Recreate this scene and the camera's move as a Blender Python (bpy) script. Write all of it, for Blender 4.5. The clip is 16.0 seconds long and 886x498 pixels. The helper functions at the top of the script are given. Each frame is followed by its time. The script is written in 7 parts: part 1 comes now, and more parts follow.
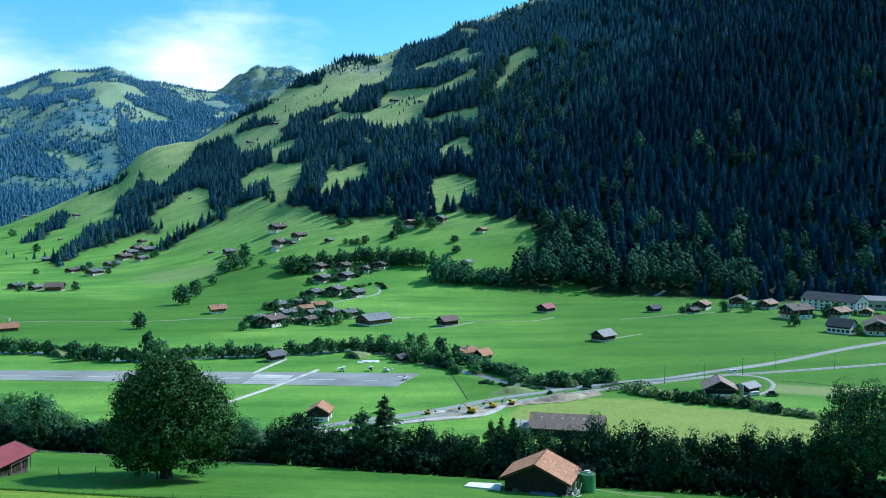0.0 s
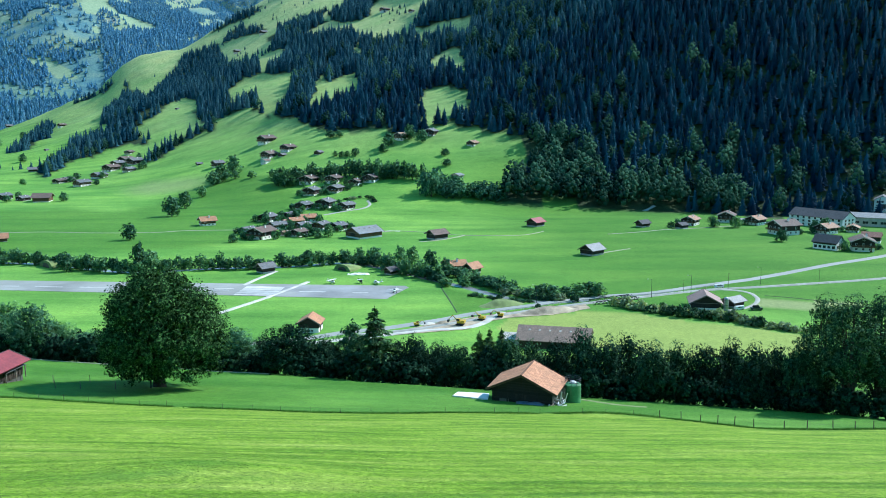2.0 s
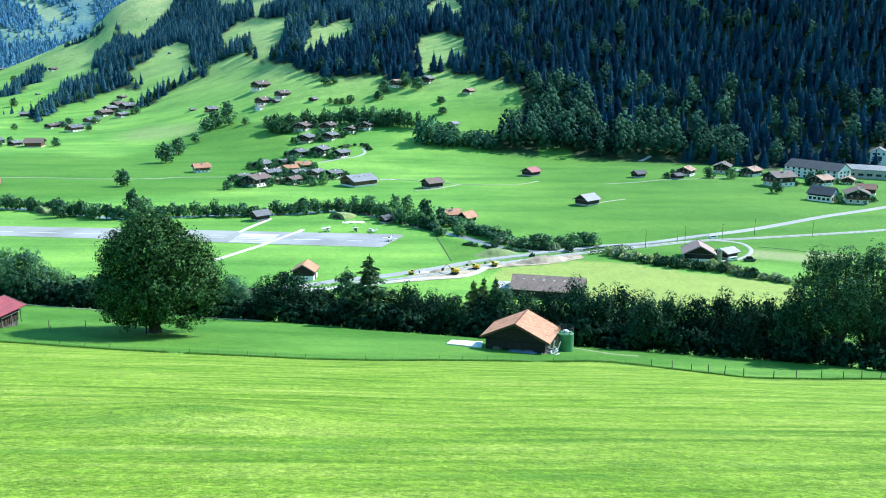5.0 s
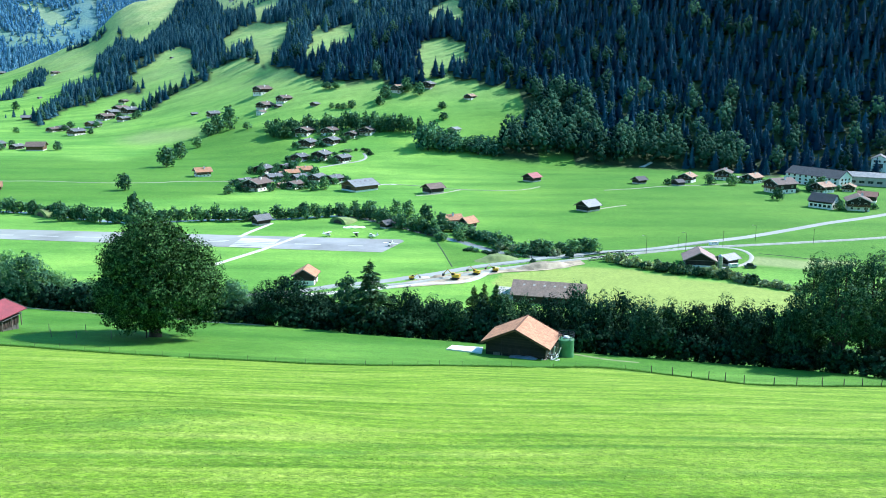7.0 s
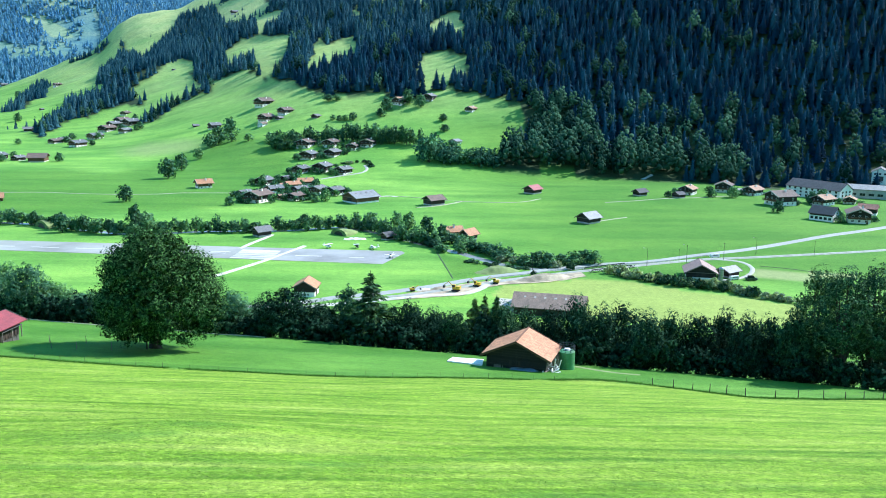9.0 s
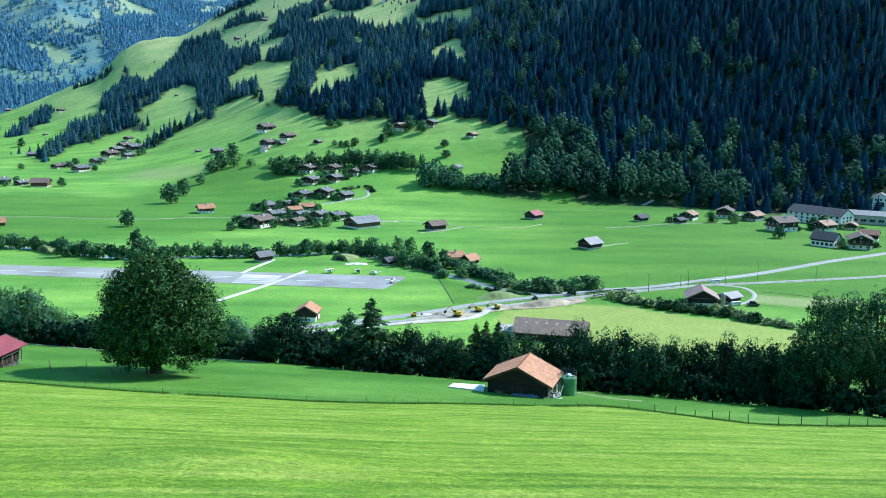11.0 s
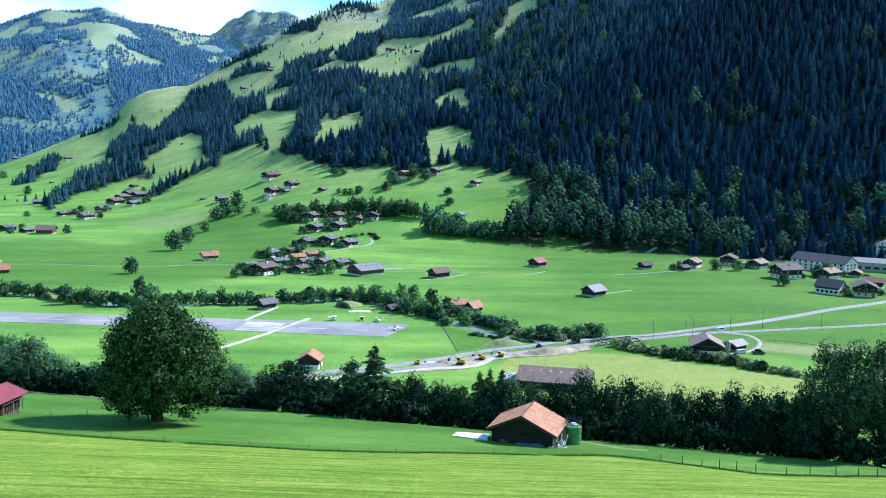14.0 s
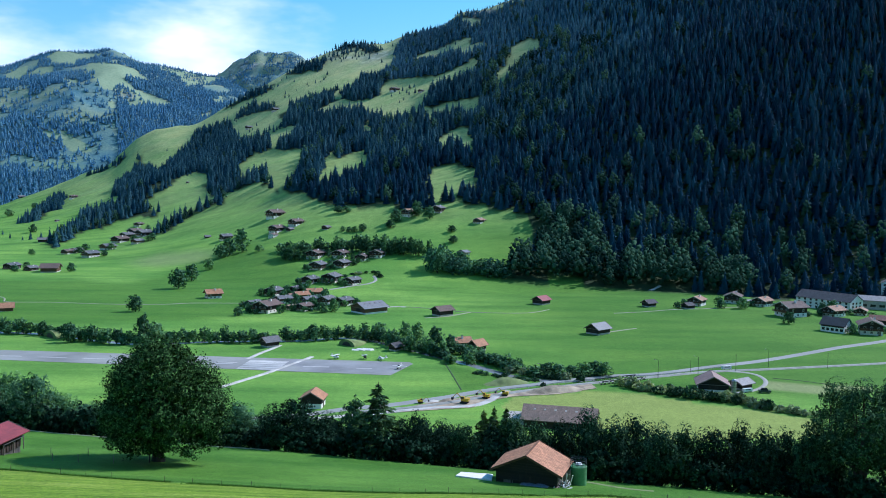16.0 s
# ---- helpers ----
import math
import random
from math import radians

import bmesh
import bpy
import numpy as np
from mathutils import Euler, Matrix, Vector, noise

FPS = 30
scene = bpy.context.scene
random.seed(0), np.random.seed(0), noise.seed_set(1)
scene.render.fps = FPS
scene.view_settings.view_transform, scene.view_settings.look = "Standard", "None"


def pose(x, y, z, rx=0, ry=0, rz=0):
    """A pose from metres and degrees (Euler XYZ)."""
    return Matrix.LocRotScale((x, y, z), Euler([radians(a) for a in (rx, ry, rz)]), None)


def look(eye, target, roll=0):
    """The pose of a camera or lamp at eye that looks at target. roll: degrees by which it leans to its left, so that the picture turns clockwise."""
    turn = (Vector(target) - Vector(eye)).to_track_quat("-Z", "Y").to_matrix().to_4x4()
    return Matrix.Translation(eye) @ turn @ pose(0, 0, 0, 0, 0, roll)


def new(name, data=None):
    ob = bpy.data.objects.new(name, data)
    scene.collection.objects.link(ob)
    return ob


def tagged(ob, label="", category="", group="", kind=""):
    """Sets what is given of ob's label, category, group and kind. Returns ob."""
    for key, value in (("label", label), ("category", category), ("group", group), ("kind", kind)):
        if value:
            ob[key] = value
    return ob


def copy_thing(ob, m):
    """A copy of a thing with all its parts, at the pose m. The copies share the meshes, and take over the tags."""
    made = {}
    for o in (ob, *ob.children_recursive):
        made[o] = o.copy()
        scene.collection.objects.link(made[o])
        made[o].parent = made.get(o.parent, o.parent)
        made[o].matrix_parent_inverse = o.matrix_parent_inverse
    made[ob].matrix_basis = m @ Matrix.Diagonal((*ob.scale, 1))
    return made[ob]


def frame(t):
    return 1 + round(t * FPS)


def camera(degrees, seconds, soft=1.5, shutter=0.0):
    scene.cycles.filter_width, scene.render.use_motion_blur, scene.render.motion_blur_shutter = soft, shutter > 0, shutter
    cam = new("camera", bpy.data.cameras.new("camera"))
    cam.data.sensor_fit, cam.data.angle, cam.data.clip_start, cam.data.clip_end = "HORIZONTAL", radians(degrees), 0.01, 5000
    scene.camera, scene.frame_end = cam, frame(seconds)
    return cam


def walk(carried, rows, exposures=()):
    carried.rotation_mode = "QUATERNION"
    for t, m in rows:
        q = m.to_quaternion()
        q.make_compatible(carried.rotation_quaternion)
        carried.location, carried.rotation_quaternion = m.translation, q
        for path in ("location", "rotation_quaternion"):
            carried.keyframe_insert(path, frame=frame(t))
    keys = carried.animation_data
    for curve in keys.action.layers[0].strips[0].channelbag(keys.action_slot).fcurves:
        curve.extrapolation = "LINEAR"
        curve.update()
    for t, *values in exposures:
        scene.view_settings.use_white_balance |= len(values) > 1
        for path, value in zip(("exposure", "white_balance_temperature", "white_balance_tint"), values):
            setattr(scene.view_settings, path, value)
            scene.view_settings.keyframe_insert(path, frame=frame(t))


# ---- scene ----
cam = camera(54.0, 16.0, 0.95)
EYE = 71.0  # metres above the valley floor
ROWS = [  # seconds, yaw, pitch, roll
    (0.0, 0.000, -3.380, 0.700),
    (0.5, -0.180, -4.508, 0.782),
    (1.0, -0.367, -6.164, 0.613),
    (1.5, -0.500, -7.737, 0.382),
    (2.0, -0.603, -9.074, 0.227),
    (2.5, -0.686, -10.102, 0.144),
    (3.0, -0.771, -11.276, 0.045),
    (3.5, -0.798, -11.778, -0.022),
    (4.0, -0.843, -12.457, -0.119),
    (6.5, -0.767, -12.256, -0.459),
    (7.0, -0.756, -12.093, -0.524),
    (7.5, -0.749, -11.913, -0.551),
    (8.0, -0.731, -11.750, -0.537),
    (8.5, -0.718, -11.648, -0.571),
    (9.0, -0.689, -11.313, -0.609),
    (11.5, -0.570, -9.221, -0.673),
    (12.0, -0.530, -8.723, -0.640),
    (12.5, -0.478, -8.023, -0.591),
    (13.0, -0.432, -7.406, -0.608),
    (13.5, -0.399, -7.036, -0.645),
    (14.0, -0.357, -6.541, -0.663),
    (14.5, -0.316, -5.983, -0.673),
    (15.0, -0.262, -5.409, -0.630),
    (15.5, -0.196, -4.741, -0.639),
    (16.0, -0.118, -4.042, -0.626),
]
EXPOSURES = [(0.0, 0.0, 5400, 10), (0.5, -0.18, 5350, 9), (1.0, -0.2, 5400, 8), (1.5, 0.22, 5500, 9), (2.0, 0.42, 5600, 10), (2.5, 0.5, 5700, 11), (3.0, 0.52, 5700, 11), (3.5, 0.54, 5700, 12), (4.0, 0.86, 5700, 14), (9.0, 0.86, 5700, 14), (11.5, 0.52, 5600, 13), (12.5, 0.56, 5650, 16), (13.0, 0.58, 5600, 20), (14.0, 0.54, 5600, 26), (14.5, 0.12, 5600, 27), (15.0, -0.08, 5600, 27), (16.0, -0.10, 5500, 24)]
walk(cam, [(t, pose(0, 0, EYE, 90 + pitch, roll, yaw)) for t, yaw, pitch, roll in ROWS], EXPOSURES)

# ---- light ----
SUN_AZ, SUN_EL = 64.0, 42.0  # degrees from straight ahead towards the right, and above the horizon
world = bpy.data.worlds.new("sky")
scene.world = world
world.use_nodes = True
wn, wl = world.node_tree.nodes, world.node_tree.links
wn.clear()
sky = wn.new("ShaderNodeTexSky")
sky.sky_type, sky.sun_disc = "NISHITA", False
sky.sun_elevation, sky.sun_rotation = radians(SUN_EL), radians(SUN_AZ)
sky.altitude, sky.air_density, sky.dust_density, sky.ozone_density = 1100, 1.2, 0.5, 3.0
# thin cloud all round, thicker towards the horizon
way_ = wn.new("ShaderNodeTexCoord")
flat = wn.new("ShaderNodeMapping")
flat.inputs["Scale"].default_value = (1.0, 1.0, 2.6)
flat.inputs["Location"].default_value = (0.34, 0.12, 0.0)
wl.new(way_.outputs["Generated"], flat.inputs["Vector"])
puffs = wn.new("ShaderNodeTexNoise")
puffs.inputs["Scale"].default_value, puffs.inputs["Detail"].default_value, puffs.inputs["Roughness"].default_value = 2.6, 6.0, 0.52
wl.new(flat.outputs[0], puffs.inputs["Vector"])
split = wn.new("ShaderNodeSeparateXYZ")
wl.new(way_.outputs["Generated"], split.inputs[0])
low_sky = wn.new("ShaderNodeMapRange")
low_sky.inputs[1].default_value, low_sky.inputs[2].default_value = 0.11, 0.205
low_sky.inputs[3].default_value, low_sky.inputs[4].default_value = 0.18, -0.05
wl.new(split.outputs[2], low_sky.inputs[0])
sum_ = wn.new("ShaderNodeMath")
wl.new(puffs.outputs["Fac"], sum_.inputs[0])
wl.new(low_sky.outputs[0], sum_.inputs[1])
veil = wn.new("ShaderNodeMapRange")
veil.interpolation_type = "SMOOTHSTEP"
veil.inputs[1].default_value, veil.inputs[2].default_value = 0.48, 0.72
wl.new(sum_.outputs[0], veil.inputs[0])
cloud = wn.new("ShaderNodeMix")
cloud.data_type = "RGBA"
cloud.inputs[7].default_value = (19.0, 19.2, 19.6, 1)
wl.new(veil.outputs[0], cloud.inputs[0])
rich = wn.new("ShaderNodeHueSaturation")
rich.inputs["Saturation"].default_value, rich.inputs["Value"].default_value = 1.30, 1.95
rich.inputs["Hue"].default_value = 0.465
wl.new(sky.outputs[0], rich.inputs["Color"])
wl.new(rich.outputs[0], cloud.inputs[6])
sky_bg = wn.new("ShaderNodeBackground")
sky_bg.inputs["Strength"].default_value = 0.08
sky_out = wn.new("ShaderNodeOutputWorld")
wl.new(cloud.outputs[2], sky_bg.inputs["Color"])
wl.new(sky_bg.outputs[0], sky_out.inputs["Surface"])

sun = new("sun", bpy.data.lights.new("sun", "SUN"))
sun.data.energy, sun.data.angle, sun.data.color = 5.0, radians(0.5), (1.0, 0.95, 0.86)
sun_way = Vector((math.sin(radians(SUN_AZ)) * math.cos(radians(SUN_EL)), math.cos(radians(SUN_AZ)) * math.cos(radians(SUN_EL)), math.sin(radians(SUN_EL))))
sun.matrix_world = look(sun_way * 100, (0, 0, 0))

# ---- materials ----
def node_mat(name):
    m = bpy.data.materials.new(name)
    m.use_nodes = True
    n, l = m.node_tree.nodes, m.node_tree.links
    return m, n, l, n["Principled BSDF"]


def noise_node(n, l, scale, detail=4.0, rough_=0.6, coord="Object", vector=None):
    t = n.new("ShaderNodeTexNoise")
    t.inputs["Scale"].default_value, t.inputs["Detail"].default_value, t.inputs["Roughness"].default_value = scale, detail, rough_
    if vector is None:
        vector = n.new("ShaderNodeTexCoord").outputs[coord]
    l.new(vector, t.inputs["Vector"])
    return t.outputs["Fac"]


def ramp(n, l, fac, stops):
    r = n.new("ShaderNodeValToRGB")
    e = r.color_ramp.elements
    while len(e) < len(stops):
        e.new(0.5)
    for k, (p, c) in enumerate(stops):
        e[k].position, e[k].color = p, (*c, 1)
    l.new(fac, r.inputs[0])
    return r.outputs[0]


def blend(n, l, fac, a, b, how="MIX"):
    m = n.new("ShaderNodeMix")
    m.data_type, m.blend_type = "RGBA", how
    for sock, v in ((m.inputs[0], fac), (m.inputs[6], a), (m.inputs[7], b)):
        if isinstance(v, (int, float)):
            sock.default_value = v
        elif isinstance(v, tuple):
            sock.default_value = (*v, 1)
        else:
            l.new(v, sock)
    return m.outputs[2]


def relief(n, l, bsdf, fac, strength, distance):
    b = n.new("ShaderNodeBump")
    b.inputs["Strength"].default_value, b.inputs["Distance"].default_value = strength, distance
    l.new(fac, b.inputs["Height"])
    l.new(b.outputs[0], bsdf.inputs["Normal"])


def shade(c, k):
    return tuple(min(1, v * k) for v in c)


def plain(name, colour, roughness=0.7, metal=0.0, coarse=0.6, fine=9.0, vary=0.35, bump=0.02):
    """Paint, plaster, metal and the like: two sizes of wear, a little relief, and a shift from piece to piece."""
    m, n, l, bsdf = node_mat(name)
    big, small = noise_node(n, l, coarse), noise_node(n, l, fine, 6)
    col = ramp(n, l, big, [(0.3, shade(colour, 1 - vary)), (0.7, shade(colour, 1 + vary * 0.5))])
    col = blend(n, l, 0.5, col, ramp(n, l, small, [(0.3, (0.45, 0.45, 0.45)), (0.7, (0.6, 0.6, 0.6))]), "OVERLAY")
    info = n.new("ShaderNodeObjectInfo")
    col = blend(n, l, 1.0, col, ramp(n, l, info.outputs["Random"], [(0.0, (0.78, 0.8, 0.82)), (1.0, (1.0, 0.97, 0.94))]), "MULTIPLY")
    l.new(col, bsdf.inputs["Base Color"])
    bsdf.inputs["Roughness"].default_value, bsdf.inputs["Metallic"].default_value = roughness, metal
    relief(n, l, bsdf, small, 0.4, bump)
    return m


def boards(name, colour, axis=0, width=0.18, vary=0.4):
    """Weathered boards: bands along one axis with dark joints."""
    m, n, l, bsdf = node_mat(name)
    sep = n.new("ShaderNodeSeparateXYZ")
    l.new(n.new("ShaderNodeTexCoord").outputs["Object"], sep.inputs[0])
    k = n.new("ShaderNodeMath")
    k.operation = "DIVIDE"
    l.new(sep.outputs[axis], k.inputs[0])
    k.inputs[1].default_value = width
    fr = n.new("ShaderNodeMath")
    fr.operation = "FRACT"
    l.new(k.outputs[0], fr.inputs[0])
    fl = n.new("ShaderNodeMath")
    fl.operation = "FLOOR"
    l.new(k.outputs[0], fl.inputs[0])
    wn_ = n.new("ShaderNodeTexWhiteNoise")
    wn_.noise_dimensions = "1D"
    l.new(fl.outputs[0], wn_.inputs["W"])
    col = ramp(n, l, wn_.outputs["Value"], [(0, shade(colour, 1 - vary)), (1, shade(colour, 1 + vary))])
    col = blend(n, l, 1.0, col, ramp(n, l, fr.outputs[0], [(0.0, (0.25, 0.25, 0.25)), (0.1, (1, 1, 1))]), "MULTIPLY")
    col = blend(n, l, 0.7, col, ramp(n, l, noise_node(n, l, 1.3), [(0.3, (0.4, 0.4, 0.4)), (0.7, (0.62, 0.6, 0.56))]), "OVERLAY")
    info = n.new("ShaderNodeObjectInfo")
    col = blend(n, l, 1.0, col, ramp(n, l, info.outputs["Random"], [(0, (0.7, 0.7, 0.72)), (1, (1, 0.95, 0.9))]), "MULTIPLY")
    l.new(col, bsdf.inputs["Base Color"])
    bsdf.inputs["Roughness"].default_value = 0.85
    relief(n, l, bsdf, fr.outputs[0], 0.3, 0.02)
    return m


def roofing(name, colour, course=0.33, vary=0.3, ribs=False):
    """Tile courses (or ribs of sheet metal) from the roof's own along and down coordinates."""
    m, n, l, bsdf = node_mat(name)
    uv = n.new("ShaderNodeUVMap")
    uv.uv_map = "roof"
    sep = n.new("ShaderNodeSeparateXYZ")
    l.new(uv.outputs[0], sep.inputs[0])
    cells = []
    for axis, w in ((0, 0.25), (1, course)):
        k = n.new("ShaderNodeMath")
        k.operation = "DIVIDE"
        l.new(sep.outputs[axis], k.inputs[0])
        k.inputs[1].default_value = w
        fr = n.new("ShaderNodeMath")
        fr.operation = "FRACT"
        l.new(k.outputs[0], fr.inputs[0])
        cells.append((k.outputs[0], fr.outputs[0]))
    vo = n.new("ShaderNodeTexVoronoi")
    vo.inputs["Scale"].default_value = 3.0
    l.new(uv.outputs[0], vo.inputs["Vector"])
    col = ramp(n, l, vo.outputs["Color"], [(0.1, shade(colour, 1 - vary)), (0.9, shade(colour, 1 + vary))])
    col = blend(n, l, 0.8, col, ramp(n, l, noise_node(n, l, 0.5, 5), [(0.3, (0.36, 0.38, 0.38)), (0.7, (0.6, 0.57, 0.55))]), "OVERLAY")
    edge = cells[0][1] if ribs else cells[1][1]
    col = blend(n, l, 1.0, col, ramp(n, l, edge, [(0.0, (0.5, 0.5, 0.5)), (0.18, (1, 1, 1))]), "MULTIPLY")
    info = n.new("ShaderNodeObjectInfo")
    col = blend(n, l, 1.0, col, ramp(n, l, info.outputs["Random"], [(0, (0.75, 0.78, 0.8)), (1, (1, 0.98, 0.95))]), "MULTIPLY")
    l.new(col, bsdf.inputs["Base Color"])
    bsdf.inputs["Roughness"].default_value = 0.6 if ribs else 0.8
    relief(n, l, bsdf, edge, 0.5, 0.03)
    return m


def foliage(name, dark, light, attr=False, through_=0.25):
    """Leaves: each leaf or tree a shade of its own, a little light shining through."""
    m, n, l, bsdf = node_mat(name)
    if attr:
        a = n.new("ShaderNodeAttribute")
        a.attribute_name = "tint"
        pick = a.outputs["Fac"]
    else:
        pick = n.new("ShaderNodeNewGeometry").outputs["Random Per Island"]
    if attr:
        col = ramp(n, l, pick, [(0, dark), (1, light)])
    else:
        # Most leaves dark, a few bright: highlights and inner shade put into the tint.
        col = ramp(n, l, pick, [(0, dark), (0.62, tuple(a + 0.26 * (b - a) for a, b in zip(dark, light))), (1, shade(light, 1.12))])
    if not attr:
        info = n.new("ShaderNodeObjectInfo")
        col = blend(n, l, 1.0, col, ramp(n, l, info.outputs["Random"], [(0, (0.50, 0.56, 0.58)), (0.6, (1, 1, 0.95)), (1, (1.45, 1.32, 1.0))]), "MULTIPLY")
    else:
        col = blend(n, l, 0.8, col, ramp(n, l, noise_node(n, l, 0.22, 3), [(0.3, (0.36, 0.36, 0.36)), (0.7, (0.64, 0.64, 0.64))]), "OVERLAY")
    l.new(col, bsdf.inputs["Base Color"])
    bsdf.inputs["Roughness"].default_value = 0.9
    bsdf.inputs["Specular IOR Level"].default_value = 0.06
    tr = n.new("ShaderNodeBsdfTranslucent")
    l.new(blend(n, l, 1.0, col, (0.95, 1.0, 0.45), "MULTIPLY"), tr.inputs["Color"])
    mix = n.new("ShaderNodeMixShader")
    mix.inputs[0].default_value = through_
    l.new(bsdf.outputs[0], mix.inputs[1])
    l.new(tr.outputs[0], mix.inputs[2])
    l.new(mix.outputs[0], n["Material Output"].inputs["Surface"])
    return m


def meadow():
    """Grass: hay stubble in swaths close by, pasture in the valley, drier alpine turf and scrub higher up, forest
    floor, rock where it is steep. Haze is put into the far scrub and turf colours.
    """
    m, n, l, bsdf = node_mat("meadow")
    at = n.new("ShaderNodeAttribute")
    at.attribute_name = "zone"
    sp = n.new("ShaderNodeSeparateColor")
    l.new(at.outputs["Color"], sp.inputs[0])
    at2 = n.new("ShaderNodeAttribute")
    at2.attribute_name = "field"
    sp2 = n.new("ShaderNodeSeparateColor")
    l.new(at2.outputs["Color"], sp2.inputs[0])
    mown, alpine, wood = sp.outputs[0], sp.outputs[1], sp.outputs[2]
    pale, brown, deep = sp2.outputs[0], sp2.outputs[1], sp2.outputs[2]
    wide, mid, small = noise_node(n, l, 0.012, 5), noise_node(n, l, 0.15, 6), noise_node(n, l, 6.0, 8, 0.75)
    col = ramp(n, l, wide, [(0.35, (0.102, 0.255, 0.042)), (0.65, (0.180, 0.350, 0.064))])
    strip = n.new("ShaderNodeMapping")
    strip.inputs["Scale"].default_value = (0.012, 0.05, 0.02)
    strip.inputs["Rotation"].default_value = (0, 0, 0.12)
    l.new(n.new("ShaderNodeTexCoord").outputs["Object"], strip.inputs["Vector"])
    col = blend(n, l, 0.8, col, ramp(n, l, noise_node(n, l, 1.0, 6, 0.6, vector=strip.outputs[0]), [(0.35, (0.30, 0.35, 0.32)), (0.5, (0.5, 0.5, 0.5)), (0.68, (0.72, 0.62, 0.60))]), "OVERLAY")
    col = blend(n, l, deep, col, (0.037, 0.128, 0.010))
    col = blend(n, l, pale, col, (0.270, 0.320, 0.085))
    col = blend(n, l, brown, col, (0.250, 0.290, 0.130))
    # swaths left by the mower
    sw = n.new("ShaderNodeAttribute")
    sw.attribute_name = "swath"
    warp = n.new("ShaderNodeMath")
    warp.operation = "MULTIPLY_ADD"
    l.new(mid, warp.inputs[0])
    warp.inputs[1].default_value = 0.30
    l.new(sw.outputs["Fac"], warp.inputs[2])
    wv = n.new("ShaderNodeMath")
    wv.operation = "SINE"
    tw = n.new("ShaderNodeMath")
    tw.operation = "MULTIPLY"
    l.new(warp.outputs[0], tw.inputs[0])
    tw.inputs[1].default_value = 6.2832
    l.new(tw.outputs[0], wv.inputs[0])
    hv = n.new("ShaderNodeMath")
    hv.operation = "MULTIPLY_ADD"
    l.new(wv.outputs[0], hv.inputs[0])
    hv.inputs[1].default_value, hv.inputs[2].default_value = 0.5, 0.5
    streak = n.new("ShaderNodeMapping")
    streak.inputs["Scale"].default_value = (1.0, 1.5, 1.0)
    l.new(n.new("ShaderNodeTexCoord").outputs["Object"], streak.inputs["Vector"])
    patchy = noise_node(n, l, 0.7, 7, 0.65, vector=streak.outputs[0])
    lay = n.new("ShaderNodeCombineXYZ")
    l.new(warp.outputs[0], lay.inputs[0])
    gx_ = n.new("ShaderNodeSeparateXYZ")
    l.new(n.new("ShaderNodeTexCoord").outputs["Object"], gx_.inputs[0])
    slow = n.new("ShaderNodeMath")
    slow.operation = "MULTIPLY"
    slow.inputs[1].default_value = 0.055
    l.new(gx_.outputs[0], slow.inputs[0])
    l.new(slow.outputs[0], lay.inputs[1])
    rows_ = noise_node(n, l, 1.0, 2.5, 0.55, vector=lay.outputs[0])
    drift = n.new("ShaderNodeMath")
    drift.operation = "MULTIPLY_ADD"
    l.new(hv.outputs[0], drift.inputs[0])
    drift.inputs[1].default_value = 0.16
    spread = n.new("ShaderNodeMapRange")
    spread.inputs[1].default_value, spread.inputs[2].default_value = 0.3, 0.7
    spread.inputs[4].default_value = 0.78
    l.new(rows_, spread.inputs[0])
    l.new(spread.outputs[0], drift.inputs[2])
    hay = ramp(n, l, drift.outputs[0], [(0.12, (0.074, 0.164, 0.008)), (0.34, (0.122, 0.228, 0.014)), (0.55, (0.168, 0.272, 0.026)), (0.88, (0.240, 0.322, 0.056))])
    hay = blend(n, l, 0.65, hay, ramp(n, l, patchy, [(0.3, (0.32, 0.36, 0.30)), (0.7, (0.66, 0.62, 0.60))]), "OVERLAY")
    straw = ramp(n, l, noise_node(n, l, 2.2, 8, 0.72), [(0.52, (0, 0, 0)), (0.70, (0.36, 0.36, 0.36))])
    hay = blend(n, l, straw, hay, (0.400, 0.425, 0.130))
    tufts_ = noise_node(n, l, 2.4, 9, 0.82)
    hay = blend(n, l, 0.85, hay, ramp(n, l, tufts_, [(0.36, (0.20, 0.24, 0.20)), (0.5, (0.5, 0.5, 0.5)), (0.64, (0.80, 0.76, 0.78))]), "OVERLAY")
    # dark specks of clover and droppings
    specks = ramp(n, l, noise_node(n, l, 3.4, 3, 0.75), [(0.61, (0, 0, 0)), (0.69, (0.55, 0.55, 0.55))])
    hay = blend(n, l, specks, hay, (0.050, 0.125, 0.020))
    col = blend(n, l, mown, col, hay)
    # Drier tan turf, its colour also lightened and blued for haze.
    turf = ramp(n, l, mid, [(0.3, (0.310, 0.350, 0.170)), (0.7, (0.440, 0.465, 0.230))])
    turf = blend(n, l, 0.7, turf, ramp(n, l, noise_node(n, l, 0.02, 5, 0.65), [(0.35, (0.34, 0.44, 0.36)), (0.5, (0.5, 0.5, 0.5)), (0.66, (0.66, 0.58, 0.52))]), "OVERLAY")
    col = blend(n, l, alpine, col, turf)
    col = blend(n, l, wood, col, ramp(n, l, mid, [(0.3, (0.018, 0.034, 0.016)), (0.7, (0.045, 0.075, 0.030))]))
    col = blend(n, l, 0.8, col, ramp(n, l, small, [(0.34, (0.22, 0.24, 0.22)), (0.66, (0.76, 0.75, 0.72))]), "OVERLAY")
    col = blend(n, l, 0.6, col, ramp(n, l, noise_node(n, l, 0.7, 7, 0.7), [(0.3, (0.34, 0.36, 0.34)), (0.7, (0.64, 0.63, 0.60))]), "OVERLAY")
